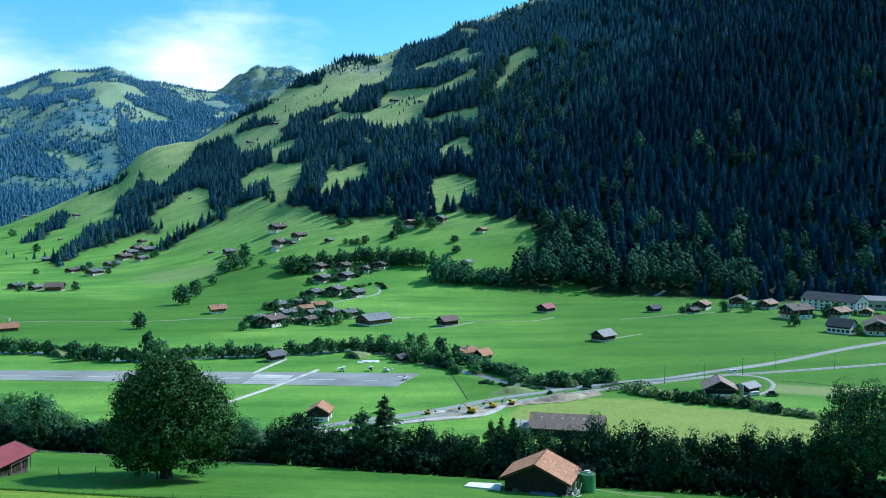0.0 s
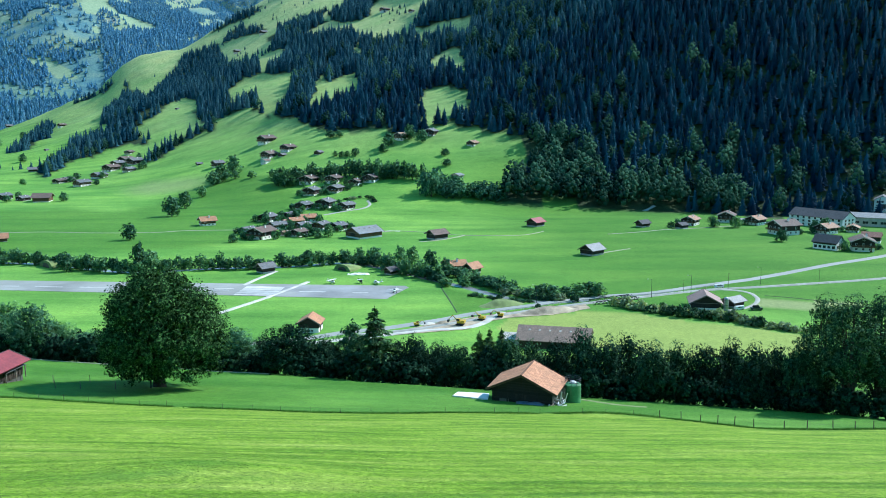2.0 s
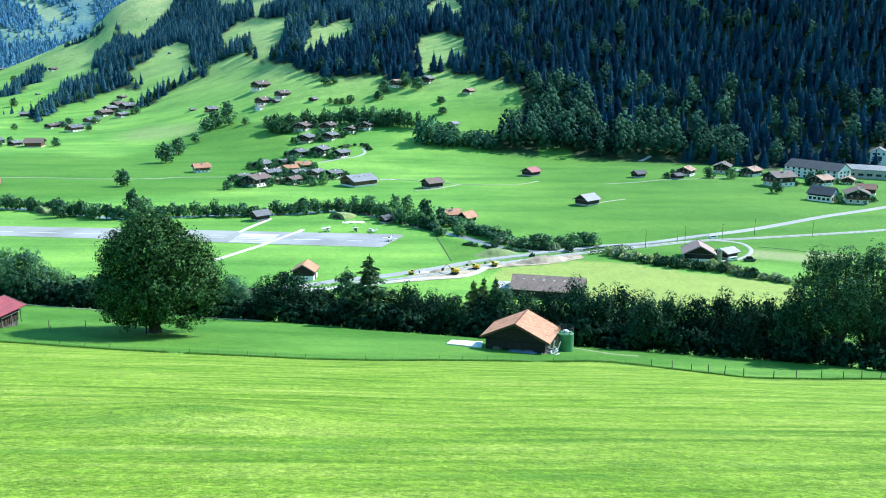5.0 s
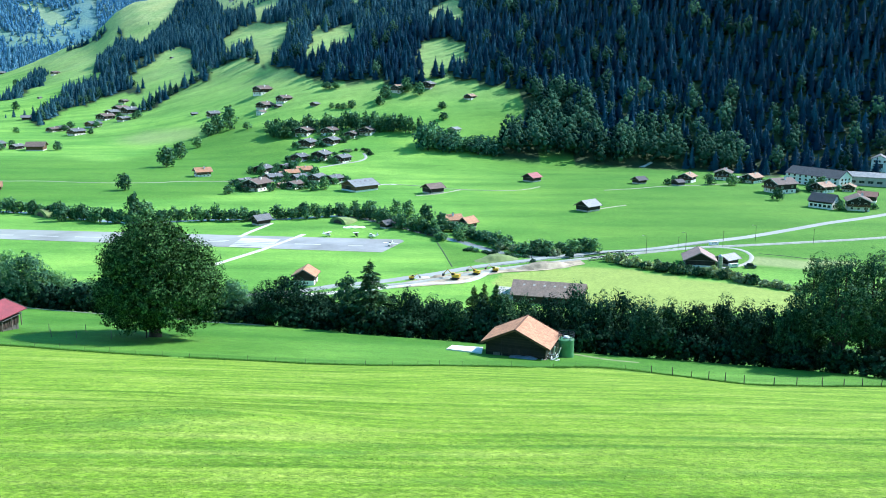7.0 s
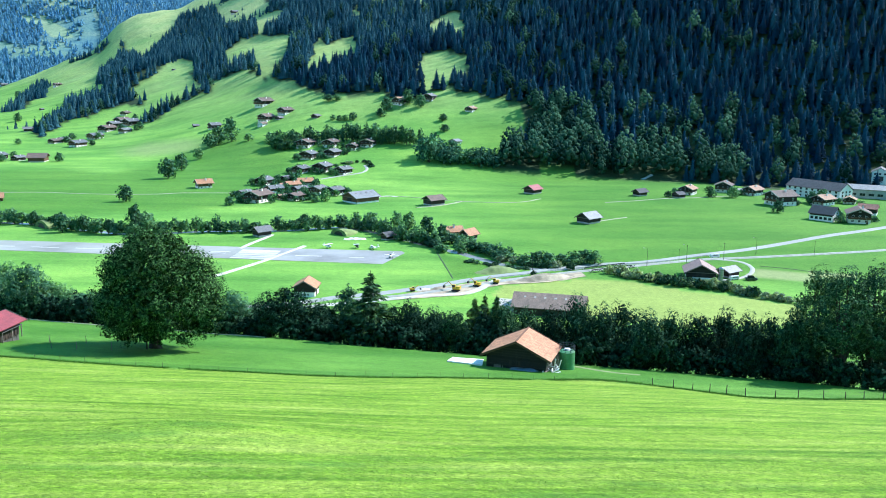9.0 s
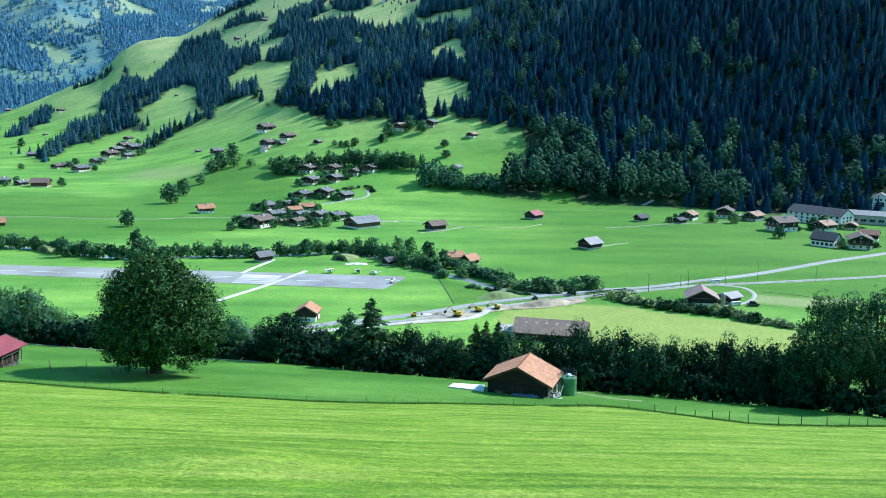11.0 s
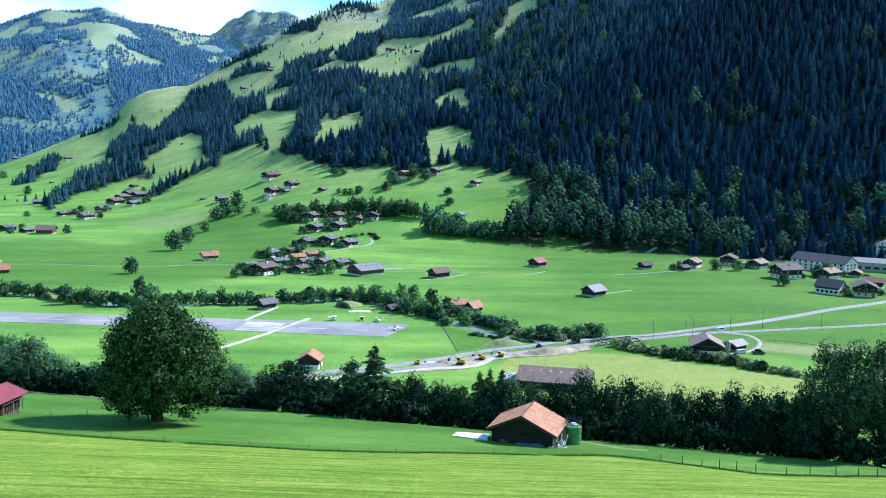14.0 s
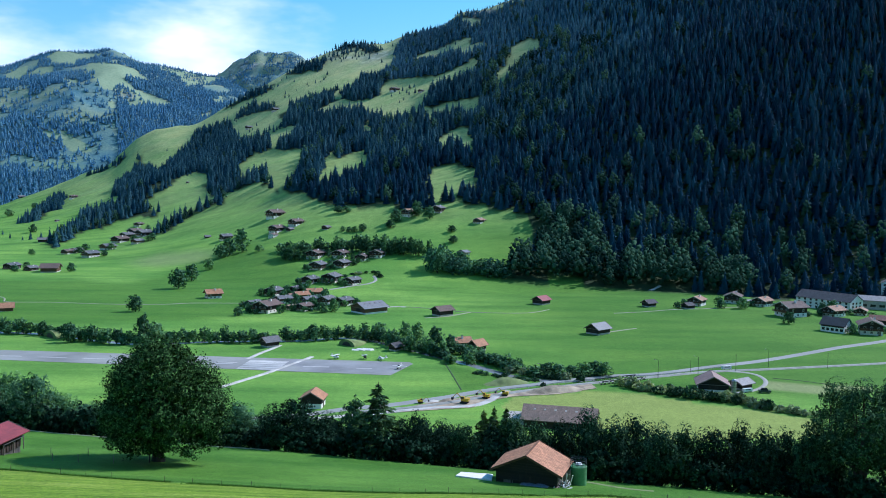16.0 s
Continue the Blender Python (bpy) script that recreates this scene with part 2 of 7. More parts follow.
    col = blend(n, l, 0.45, col, ramp(n, l, mid, [(0.3, (0.40, 0.42, 0.40)), (0.7, (0.58, 0.57, 0.55))]), "OVERLAY")
    at3 = n.new("ShaderNodeAttribute")
    at3.attribute_name = "stone"
    col = blend(n, l, at3.outputs["Fac"], col, ramp(n, l, noise_node(n, l, 0.045, 6, 0.7), [(0.36, (0.06, 0.10, 0.11)), (0.50, (0.16, 0.20, 0.21)), (0.64, (0.46, 0.49, 0.49))]))
    # Bluish ramp: haze over the far slopes put into the ground colour.
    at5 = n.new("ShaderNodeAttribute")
    at5.attribute_name = "hazed_scrub"
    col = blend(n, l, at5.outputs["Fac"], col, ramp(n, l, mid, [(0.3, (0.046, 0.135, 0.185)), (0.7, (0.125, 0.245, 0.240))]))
    # Turf beyond the side valley, made paler and greyer to imitate haze.
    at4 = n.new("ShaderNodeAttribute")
    at4.attribute_name = "hazed_turf"
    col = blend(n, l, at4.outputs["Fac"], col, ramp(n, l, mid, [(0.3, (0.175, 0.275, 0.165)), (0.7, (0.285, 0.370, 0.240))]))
    l.new(col, bsdf.inputs["Base Color"])
    bsdf.inputs["Roughness"].default_value = 0.9
    bsdf.inputs["Specular IOR Level"].default_value = 0.15
    relief(n, l, bsdf, small, 0.6, 0.12)
    return m


MEADOW = meadow()
# Needle colours hold blue haze and shade, more haze with height and distance.
CONIFER = foliage("shade_blue_needles", (0.006, 0.031, 0.064), (0.021, 0.080, 0.122), True, 0.08)
HIGH_CONIFER = foliage("hazed_high_needles", (0.009, 0.048, 0.080), (0.050, 0.128, 0.154), True, 0.10)
CREST_CONIFER = foliage("hazed_crest_needles", (0.030, 0.105, 0.170), (0.080, 0.180, 0.235), True, 0.12)
FAR_CONIFER = foliage("hazed_far_needles", (0.062, 0.178, 0.300), (0.122, 0.262, 0.345), True, 0.12)
BROADLEAF = foliage("broad_leaves", (0.022, 0.070, 0.043), (0.088, 0.182, 0.096), False, 0.26)
# Paler, bluer ash leaves: haze at the forest corner put into the colour.
CORNER_LEAF = foliage("ash_leaves", (0.028, 0.110, 0.075), (0.150, 0.310, 0.200), False, 0.20)
# Crown and understorey shade is darkened into the next three leaf colours.
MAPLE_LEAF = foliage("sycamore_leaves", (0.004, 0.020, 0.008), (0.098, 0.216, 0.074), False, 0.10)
SHADED_LEAF = foliage("shaded_lime_leaves", (0.005, 0.023, 0.015), (0.038, 0.102, 0.054), False, 0.08)
BELT_LEAF = foliage("hazel_leaves", (0.009, 0.036, 0.023), (0.064, 0.144, 0.078), False, 0.16)
ASH_LEAF = foliage("tall_ash_leaves", (0.012, 0.046, 0.026), (0.125, 0.240, 0.125), False, 0.22)
GREY_LEAF = foliage("willow_leaves", (0.230, 0.320, 0.215), (0.440, 0.530, 0.380), False, 0.42)
GREEN_LEAF = foliage("alder_leaves", (0.050, 0.150, 0.095), (0.190, 0.350, 0.200), False, 0.42)
BARK = plain("bark", (0.055, 0.042, 0.032), 0.95, 0, 1.5, 14, 0.5, 0.06)
TIMBER = boards("dark_timber", (0.026, 0.019, 0.014), 2, 0.22)
TIMBER_UP = boards("upright_boards", (0.036, 0.025, 0.018), 0, 0.20)
TIMBER_WARM = boards("brown_timber", (0.130, 0.070, 0.036), 2, 0.22)
PALE_WOOD = plain("bleached_boards", (0.46, 0.43, 0.38), 0.85, 0, 2.0, 12, 0.3)
OAK = plain("grey_wood", (0.20, 0.17, 0.14), 0.9, 0, 2.0, 12, 0.4)
PLASTER = plain("white_plaster", (0.84, 0.82, 0.78), 0.9, 0, 0.4, 5, 0.12)
PINKISH = plain("cream_plaster", (0.70, 0.58, 0.48), 0.9, 0, 0.4, 5, 0.12)
TILE_RED = roofing("orange_clay_tiles", (0.455, 0.220, 0.118))
TILE_TAN = roofing("tan_roof_tiles", (0.36, 0.215, 0.140))
TILE_RUST = roofing("rusty_red_tiles", (0.26, 0.125, 0.095))
TILE_BROWN = roofing("brown_roof_tiles", (0.150, 0.105, 0.088))
TILE_GREY = roofing("grey_roof_slates", (0.155, 0.160, 0.170))
TILE_DARK = roofing("dark_roof_slates", (0.060, 0.064, 0.075))
SHEET_RED = roofing("red_sheet_roof", (0.32, 0.060, 0.068), 0.6, 0.12, True)
SHEET_GREY = roofing("pale_sheet_roof", (0.24, 0.25, 0.26), 0.6, 0.2, True)
SHEET_BROWN = roofing("brown_fibre_sheets", (0.27, 0.185, 0.140), 1.2, 0.25, True)
GLASS = plain("window_glass", (0.020, 0.026, 0.034), 0.08, 0, 1, 4, 0.2, 0.0)
WHITE = plain("white_paint", (0.80, 0.80, 0.78), 0.5, 0, 0.8, 6, 0.12, 0.005)
STEEL = plain("galvanised_steel", (0.42, 0.43, 0.44), 0.4, 0.8, 1.0, 12, 0.2, 0.004)
DARK_STEEL = plain("dark_steel", (0.045, 0.048, 0.055), 0.5, 0.6, 1.0, 12, 0.3, 0.004)
GREEN_TANK = plain("green_tank_paint", (0.090, 0.270, 0.105), 0.45, 0, 0.7, 5, 0.3, 0.008)
YELLOW = plain("yellow_machine_paint", (0.62, 0.40, 0.015), 0.4, 0, 1.0, 8, 0.25, 0.004)
RUBBER = plain("black_rubber", (0.022, 0.022, 0.024), 0.8, 0, 2.0, 12, 0.3, 0.01)
CONCRETE = plain("concrete", (0.42, 0.41, 0.39), 0.9, 0, 0.3, 4, 0.25, 0.01)
DARK_STONE = plain("dark_footing_stone", (0.11, 0.105, 0.095), 0.95, 0, 0.8, 5, 0.4, 0.04)
WORN_TURF = plain("worn_turf", (0.215, 0.275, 0.105), 0.95, 0, 0.6, 4.0, 0.45, 0.04)
DITCH = plain("rank_ditch_grass", (0.045, 0.095, 0.030), 0.95, 0, 0.5, 4.0, 0.5, 0.1)
DRY_TURF = plain("dry_turf", (0.19, 0.255, 0.085), 0.95, 0, 0.4, 4, 0.4, 0.05)
ASPHALT = plain("worn_asphalt", (0.330, 0.335, 0.305), 0.9, 0, 0.05, 2.5, 0.3, 0.01)
ROAD_TOP = plain("pale_road_surface", (0.360, 0.365, 0.335), 0.9, 0, 0.06, 2.0, 0.2, 0.01)
TRACK = plain("worn_field_track", (0.32, 0.35, 0.23), 0.95, 0, 0.3, 3.0, 0.3, 0.04)
GRAVEL = plain("pale_gravel", (0.60, 0.58, 0.52), 0.95, 0, 0.25, 3.0, 0.3, 0.05)
SOIL = plain("dug_soil", (0.43, 0.355, 0.245), 0.95, 0, 0.2, 2.0, 0.65, 0.25)
BALLAST = plain("rail_ballast", (0.330, 0.345, 0.310), 0.95, 0, 0.3, 5, 0.35, 0.05)
WATER = plain("river_water", (0.300, 0.330, 0.325), 0.2, 0, 0.2, 1.2, 0.3, 0.05)

# ---- lie of the land ----
def lattice(i, j, seed):
    n = (i.astype(np.int64) * 374761393 + j.astype(np.int64) * 668265263 + seed * 1442695041) & 0xFFFFFFFF
    n = ((n ^ (n >> 13)) * 1274126177) & 0xFFFFFFFF
    return ((n ^ (n >> 16)) & 0xFFFF) / 65535.0 * 2 - 1


def rough(x, y, size, octaves=4, seed=0):
    """Smooth noise of about -1 to 1 over the plan; size in metres."""
    total, gain, norm = 0.0, 1.0, 0.0
    for k in range(octaves):
        p, q = x / size, y / size
        i, j = np.floor(p), np.floor(q)
        a, b = p - i, q - j
        a, b = a * a * (3 - 2 * a), b * b * (3 - 2 * b)
        i, j = i.astype(np.int64), j.astype(np.int64)
        top = lattice(i, j, seed + k) * (1 - a) + lattice(i + 1, j, seed + k) * a
        low = lattice(i, j + 1, seed + k) * (1 - a) + lattice(i + 1, j + 1, seed + k) * a
        total = total + gain * (top * (1 - b) + low * b)
        norm += gain
        gain, size = gain * 0.5, size * 0.5
    return total / norm


def soft_max(a, b, k):
    return 0.5 * (a + b + np.sqrt((a - b) ** 2 + k * k))


def soft_step(lo, hi, v):
    t = np.clip((v - lo) / (hi - lo), 0, 1)
    return t * t * (3 - 2 * t)


# bearings are given as x / y, metres sideways for each metre ahead
BEAR = (-1.2, -0.509, -0.444, -0.379, -0.314, -0.25, -0.198, -0.159, -0.113, -0.061, -0.042, 0.01, 0.075, 0.108, 0.27, 0.509, 1.2)
CREST_AT = (2300, 2000, 1950, 1900, 1900, 1900, 1930, 1960, 2000, 2000, 1980, 1900, 1780, 1700, 1400, 1200, 1200)
CREST_TOP = (10, 19, 58, 109, 172, 214, 284, 350, 402, 401, 422, 444, 465, 457, 466, 486, 520)
FOOT_AT = (800, 800, 800, 780, 700, 620, 590, 570, 560, 560, 560, 560, 590, 610, 610, 570, 560)
SWELL = (1.3, 1.3, 1.3, 1.3, 1.3, 1.3, 1.3, 1.3, 1.3, 1.3, 1.3, 1.3, 1.2, 1.15, 1.1, 1.1, 1.1)
# the skyline itself, finer than the slope below it
LINE_BEAR = (-1.2, -0.51, -0.477, -0.444, -0.411, -0.378, -0.366, -0.345, -0.325, -0.28, -0.247, -0.227, -0.2075, -0.181, -0.155, -0.123, -0.1034, -0.078, -0.065, -0.0455, -0.0325, -0.013, 0.006, 0.0126, 0.022, 0.038, 0.058, 0.077, 0.108, 0.27, 0.509, 1.2)
LINE_TOP = (10, 14, 40, 65, 93, 114, 141, 176, 193, 203, 238, 266, 285, 318, 350, 380, 388, 390, 390, 404, 410, 412, 420, 438, 446, 436, 443, 450, 454, 466, 486, 520)
FAR_BEAR = (-1.2, -0.62, -0.503, -0.484, -0.464, -0.438, -0.406, -0.374, -0.358, -0.339, -0.323, -0.31, -0.294, -0.278, -0.2555, -0.246, -0.227, -0.198, -0.12, 0.5)
FAR_TOP = (480, 500, 534, 555, 584, 614, 604, 622, 598, 556, 560, 546, 538, 519, 513, 502, 460, 420, 260, 200)
PEAK_BEAR = (-0.4, -0.3, -0.265, -0.2555, -0.246, -0.226, -0.216, -0.2097, -0.2, -0.1905, -0.184, -0.1744, -0.168, -0.1616, -0.152, -0.13, -0.107, 0.5)
PEAK_TOP = (330, 480, 570, 588, 615, 678, 698, 713, 706, 710, 698, 711, 692, 684, 655, 620, 600, 480)


def along(u, at, values, blur):
    """Values given at some bearings, rounded off between them."""
    fine = np.linspace(-1.3, 1.3, 1041)
    v = np.interp(fine, at, values)
    n = max(1, int(3 * blur / 0.0025))
    kernel = np.exp(-0.5 * (np.arange(-n, n + 1) * 0.0025 / blur) ** 2)
    v = np.convolve(np.pad(v, n, mode="edge"), kernel / kernel.sum(), mode="valid")
    return np.interp(u, fine, v)


def terrace_edge(x):
    """How far ahead the near terrace breaks off above the tree belt."""
    return 161 - 0.30 * x - 0.0004 * x * x


def height(x, y):
    x, y = np.asarray(x, float), np.asarray(y, float)
    ahead = np.maximum(y, 1.0)
    u = np.clip(x / ahead, -1.2, 1.2)
    # the near hillside
    xc = np.clip(x, -160, 160)
    edge = terrace_edge(np.clip(x, -90, 90))
    past = np.maximum(y - 130, 0)
    hill = 63.6 - 0.30 * np.clip(y, -400, 130) - 0.043 * xc
    hill = hill - 0.20 * np.minimum(past, np.maximum(edge - 130, 0)) - 0.36 * np.maximum(y - np.maximum(edge, 130), 0)
    hill = hill + 1.0 * np.exp(-(((x + 14) / 8) ** 2 + ((y - 51) / 6) ** 2)) * 0.7
    hill = hill + 0.35 * rough(x, y, 30, 3, 5) * soft_step(-5, 25, y)
    # the valley floor and the main mountain
    foot, crest, top = along(u, BEAR, FOOT_AT, 0.06), along(u, BEAR, CREST_AT, 0.06), along(u, BEAR, CREST_TOP, 0.06)
    part = np.clip((y - foot) / (crest - foot), 0, 1)
    wave = rough(x, y, 420, 4, 11)
    climb = top * part ** along(u, BEAR, SWELL, 0.06) + (along(u, LINE_BEAR, LINE_TOP, 0.006) - top) * part ** 6
    mount = climb + soft_step(0.03, 0.35, part) * (1 - soft_step(0.8, 1, part)) * 26 * wave
    mount = mount - np.minimum(0.45 * np.maximum(y - crest, 0), 0.75 * top)
    mount = mount + rough(x, y, 60, 3, 3) * (0.15 + 3.0 * soft_step(0.1, 0.4, part))
    # mountains beyond the side valley
    far = along(u, FAR_BEAR, FAR_TOP, 0.05)
    rim = along(u, FAR_BEAR, FAR_TOP, 0.007) - far
    fp = np.clip((y - 2250) / (3600 - 2250), 0, 1)
    folds = 1 - np.abs(rough(x, y, 520, 4, 23)) * 2
    far = far * fp ** 0.95 + rim * fp ** 5 - 0.5 * np.maximum(y - 3600, 0) + 90 * folds * fp * (1 - fp) * 2
    pp = np.clip((y - 3000) / (4300 - 3000), 0, 1)
    crags = 1 - np.abs(rough(x, y, 120, 5, 41)) * 2
    peak = along(u, PEAK_BEAR, PEAK_TOP, 0.05) * pp + (along(u, PEAK_BEAR, PEAK_TOP, 0.003) - along(u, PEAK_BEAR, PEAK_TOP, 0.05)) * pp ** 5 - 0.6 * np.maximum(y - 4300, 0) + (170 * crags * pp * (1.04 - pp) + 8 * crags * pp + 16 * (1 - 2 * np.abs(rough(x, y, 48, 2, 43))) * pp)
    land = np.maximum(np.maximum(mount, np.where(y > 2250, far, -1e3)), np.where(y > 3000, peak, -1e3))
    return soft_max(land, hill, 6.0) - 0.3 * np.exp(-np.abs(land - hill) / 20)

# ---- plan: places on the ground, metres sideways and ahead ----
FOREST_MAIN = (
    (282, 552), (222, 573), (164, 608), (86, 616), (48, 620), (40, 620), (59, 652), (76, 704), (75, 742), (33, 780), (3, 798), (-25, 782),
    (-51, 825), (-94, 831), (-128, 879), (-189, 993), (-189, 973), (-168, 1001), (-183, 1189), (-246, 1274), (-246, 1275), (-211, 1349), (-276, 1497), (-295, 1601),
    (-266, 1575), (-217, 1588), (-175, 1494), (-172, 1556), (-155, 1533), (-152, 1667), (-122, 1562), (-100, 1698), (-93, 1782), (-79, 1862), (-47, 1815), (-1, 1786),
    (56, 1759), (128, 1661), (183, 1589), (214, 1520), (520, 1500), (900, 1300), (700, 480),
)
FOREST_SHOULDER = (
    (-433, 1773), (-385, 1621), (-352, 1500), (-292, 1447), (-263, 1307), (-246, 1244), (-215, 1023), (-195, 992), (-209, 1028), (-234, 1048), (-263, 1054), (-299, 1126),
    (-326, 1219), (-374, 1313), (-381, 1213), (-398, 1173), (-346, 1054), (-401, 1081), (-404, 1053), (-412, 1029), (-456, 1068), (-425, 944), (-406, 897), (-414, 993),
    (-479, 1161), (-482, 1197), (-440, 1191), (-585, 1571), (-598, 1696), (-606, 1753), (-470, 1470), (-497, 1621), (-498, 1737), (-510, 1825), (-453, 1788),
)
FOREST_STRIP = (
    (-311, 936), (-295, 935), (-296, 971), (-289, 1013), (-269, 1026), (-252, 1010), (-264, 1044), (-292, 1033), (-313, 1012), (-314, 964),
)
FOREST_PATCH = (
    (-634, 1298), (-601, 1259), (-718, 1557), (-779, 1754), (-737, 1703), (-671, 1549), (-605, 1340), (-593, 1257),
)
FOREST_LINE = (
    (-425, 1814), (-377, 1756), (-335, 1705), (-337, 1728), (-398, 1801),
)
FOREST_ALP = (
    (-344, 1931), (-297, 1916), (-250, 1884), (-220, 1892), (-190, 1900), (-137, 1844), (-136, 1875), (-198, 1914), (-245, 1893), (-260, 1820), (-310, 1877),
)
FOREST_WEST = (
    (-988, 2442), (-1035, 2584), (-970, 2569), (-930, 2559), (-702, 1905), (-963, 2459),
)
GLADE_ROUND = (
    (-15, 869), (-7, 922), (10, 925), (38, 887), (33, 832), (21, 828), (11, 807), (-1, 805), (-5, 776), (-12, 794),
)
GLADE_SLANT = (
    (-144, 994), (-128, 1078), (-94, 1139), (-80, 964), (-113, 953), (-124, 913),
)
GLADE_SMALL = (
    (-146, 1070), (-145, 1221), (-124, 1042), (-133, 1009),
)
GLADE_UPPER = (
    (-219, 1460), (-177, 1506), (-119, 1456), (-91, 1541), (-29, 1447), (17, 1418), (56, 1444), (54, 1375), (25, 1359), (-17, 1363), (-23, 1283), (-67, 1253),
    (-99, 1309), (-126, 1374), (-163, 1386), (-190, 1383),
)
GLADE_BAND = (
    (-20, 1628), (19, 1583), (68, 1532), (72, 1480), (23, 1468), (8, 1439), (-11, 1472),
)
GLADE_EAST = (
    (107, 1400), (126, 1411), (150, 1380), (143, 1301), (124, 1337), (112, 1279), (102, 1284), (76, 1201), (78, 1317), (98, 1342),
)
GLADE_LOW = (
    (-27, 1287), (7, 1282), (54, 1232), (49, 1150), (14, 1215), (-25, 1218),
)
GLADE_NOTCH = (
    (-9, 1074), (13, 1129), (38, 1113), (35, 955), (23, 958), (17, 1020), (-2, 1004),
)
GLADE_CREST = (
    (32, 1786), (46, 1796), (77, 1728), (63, 1698),
)
GLADE_LEDGE = (
    (-75, 1680), (-23, 1696), (52, 1632), (50, 1514), (9, 1617), (-43, 1624),
)
GLADE_GAP = (
    (-291, 1252), (-280, 1288), (-250, 1273), (-223, 1126), (-241, 1120), (-254, 1110),
)
GLADE_TRACK = (
    (-113, 1222), (-109, 1333), (-99, 1192),
)
FAR_DOME = (
    (-1593, 3540), (-1566, 3600), (-1454, 3579), (-1367, 3546), (-1393, 3513), (-1451, 3471), (-1440, 3408), (-1507, 3435),
)
FAR_WEST = (
    (-1698, 3393), (-1724, 3492), (-1641, 3483), (-1591, 3375), (-1596, 3315), (-1669, 3363),
)
FAR_SLOPE = (
    (-1377, 3432), (-1298, 3381), (-1182, 3390), (-1100, 3321), (-1126, 3297), (-1168, 3261), (-1169, 3207), (-1113, 3162), (-1041, 3150), (-960, 3084), (-966, 3039), (-1041, 3030), (-1047, 2991), (-1096, 3030), (-1135, 3087), (-1175, 3078), (-1234, 3129), (-1313, 3252),
)
FAR_SADDLE = (
    (-1186, 3519), (-1148, 3591), (-1098, 3579), (-1047, 3600), (-982, 3573), (-908, 3597), (-910, 3513), (-943, 3387), (-968, 3321), (-1028, 3456), (-1090, 3513), (-1146, 3480),
)
FAR_GLADE = (
    (-1257, 2718), (-1191, 2736), (-1132, 2700), (-1091, 2661), (-1071, 2619), (-1126, 2622), (-1172, 2691), (-1218, 2697),
)
FAR_LEDGE = (
    (-1394, 3210), (-1330, 3216), (-1289, 3150), (-1341, 3144),
)
FAR_BAND = (
    (-1582, 3378), (-1566, 3441), (-1498, 3414), (-1466, 3315), (-1503, 3300),
)
FAR_FOOT = (
    (-1134, 2991), (-1120, 3021), (-1088, 2964), (-1109, 2949),
)
FAR_NOOK = (
    (-848, 3189), (-834, 3297), (-803, 3273), (-811, 3171),
)
FAR_SPOT = (
    (-835, 3015), (-820, 3078), (-804, 3048), (-817, 3006),
)
WOOD_SPUR = (
    (-436, 1917), (-404, 1917), (-372, 1899), (-360, 1860), (-392, 1860), (-441, 1887), (-471, 1899),
)
WOOD_FOLD = (
    (-421, 1797), (-383, 1758), (-322, 1698), (-307, 1638), (-368, 1716), (-410, 1758),
)
WOOD_STRIP = (
    (-274, 1515), (-275, 1626), (-241, 1608), (-215, 1614), (-193, 1605), (-194, 1587), (-222, 1566), (-237, 1527), (-216, 1377), (-257, 1431),
)
WOOD_CLUMP = (
    (-185, 1575), (-170, 1575), (-141, 1542), (-108, 1467), (-104, 1440), (-117, 1428), (-152, 1452), (-179, 1539),
)
WOOD_LINE = (
    (-138, 1572), (-124, 1614), (-85, 1623), (-71, 1572), (-100, 1551), (-130, 1548),
)
WOOD_TOP = (
    (-78, 1752), (-59, 1800), (-24, 1788), (10, 1755), (24, 1707), (12, 1689), (-21, 1713), (-54, 1710), (-73, 1677),
)
WOOD_BAND = (
    (-70, 1560), (-40, 1599), (1, 1563), (19, 1542), (27, 1482), (19, 1431), (-9, 1428), (-58, 1500),
)
WOOD_CREST = (
    (-239, 1968), (-210, 1971), (-177, 1950), (-128, 1884), (-131, 1863), (-200, 1935), (-234, 1947),
)
WOOD_SCRUB = (
    (-332, 1932), (-325, 1947), (-292, 1938), (-271, 1920), (-247, 1833), (-276, 1851),
)
WOOD_WEST = (
    (-758, 1872), (-746, 1881), (-675, 1836), (-668, 1842), (-653, 1809), (-661, 1797), (-700, 1836),
)
WOOD_ROUND = (
    (-27, 1314), (-19, 1368), (16, 1353), (51, 1359), (50, 1281), (15, 1281), (-19, 1293),
)
FOOT_WOOD = (
    (22, 608), (44, 672), (64, 740), (112, 732), (130, 690), (128, 618),
)
CUT_SLOPE = (
    (42, 1341), (106, 1380), (190, 1353), (222, 1197), (149, 1014), (98, 909), (52, 930),
)
HEDGE_WEST = (
    (-176, 750), (-136, 730), (-120, 714), (-124, 716), (-152, 741), (-176, 751),
)
HEDGE_VILLAGE = (
    (-132, 709), (-103, 699), (-94, 705), (-62, 699), (-29, 689), (-4, 669), (-7, 673), (-38, 680), (-75, 698), (-103, 703), (-114, 681), (-128, 698),
)
HEDGE_FOREST = (
    (-32, 597), (-20, 608), (-11, 639), (2, 660), (31, 637), (48, 638), (48, 620), (26, 622), (6, 627), (-15, 629), (-27, 589),
)
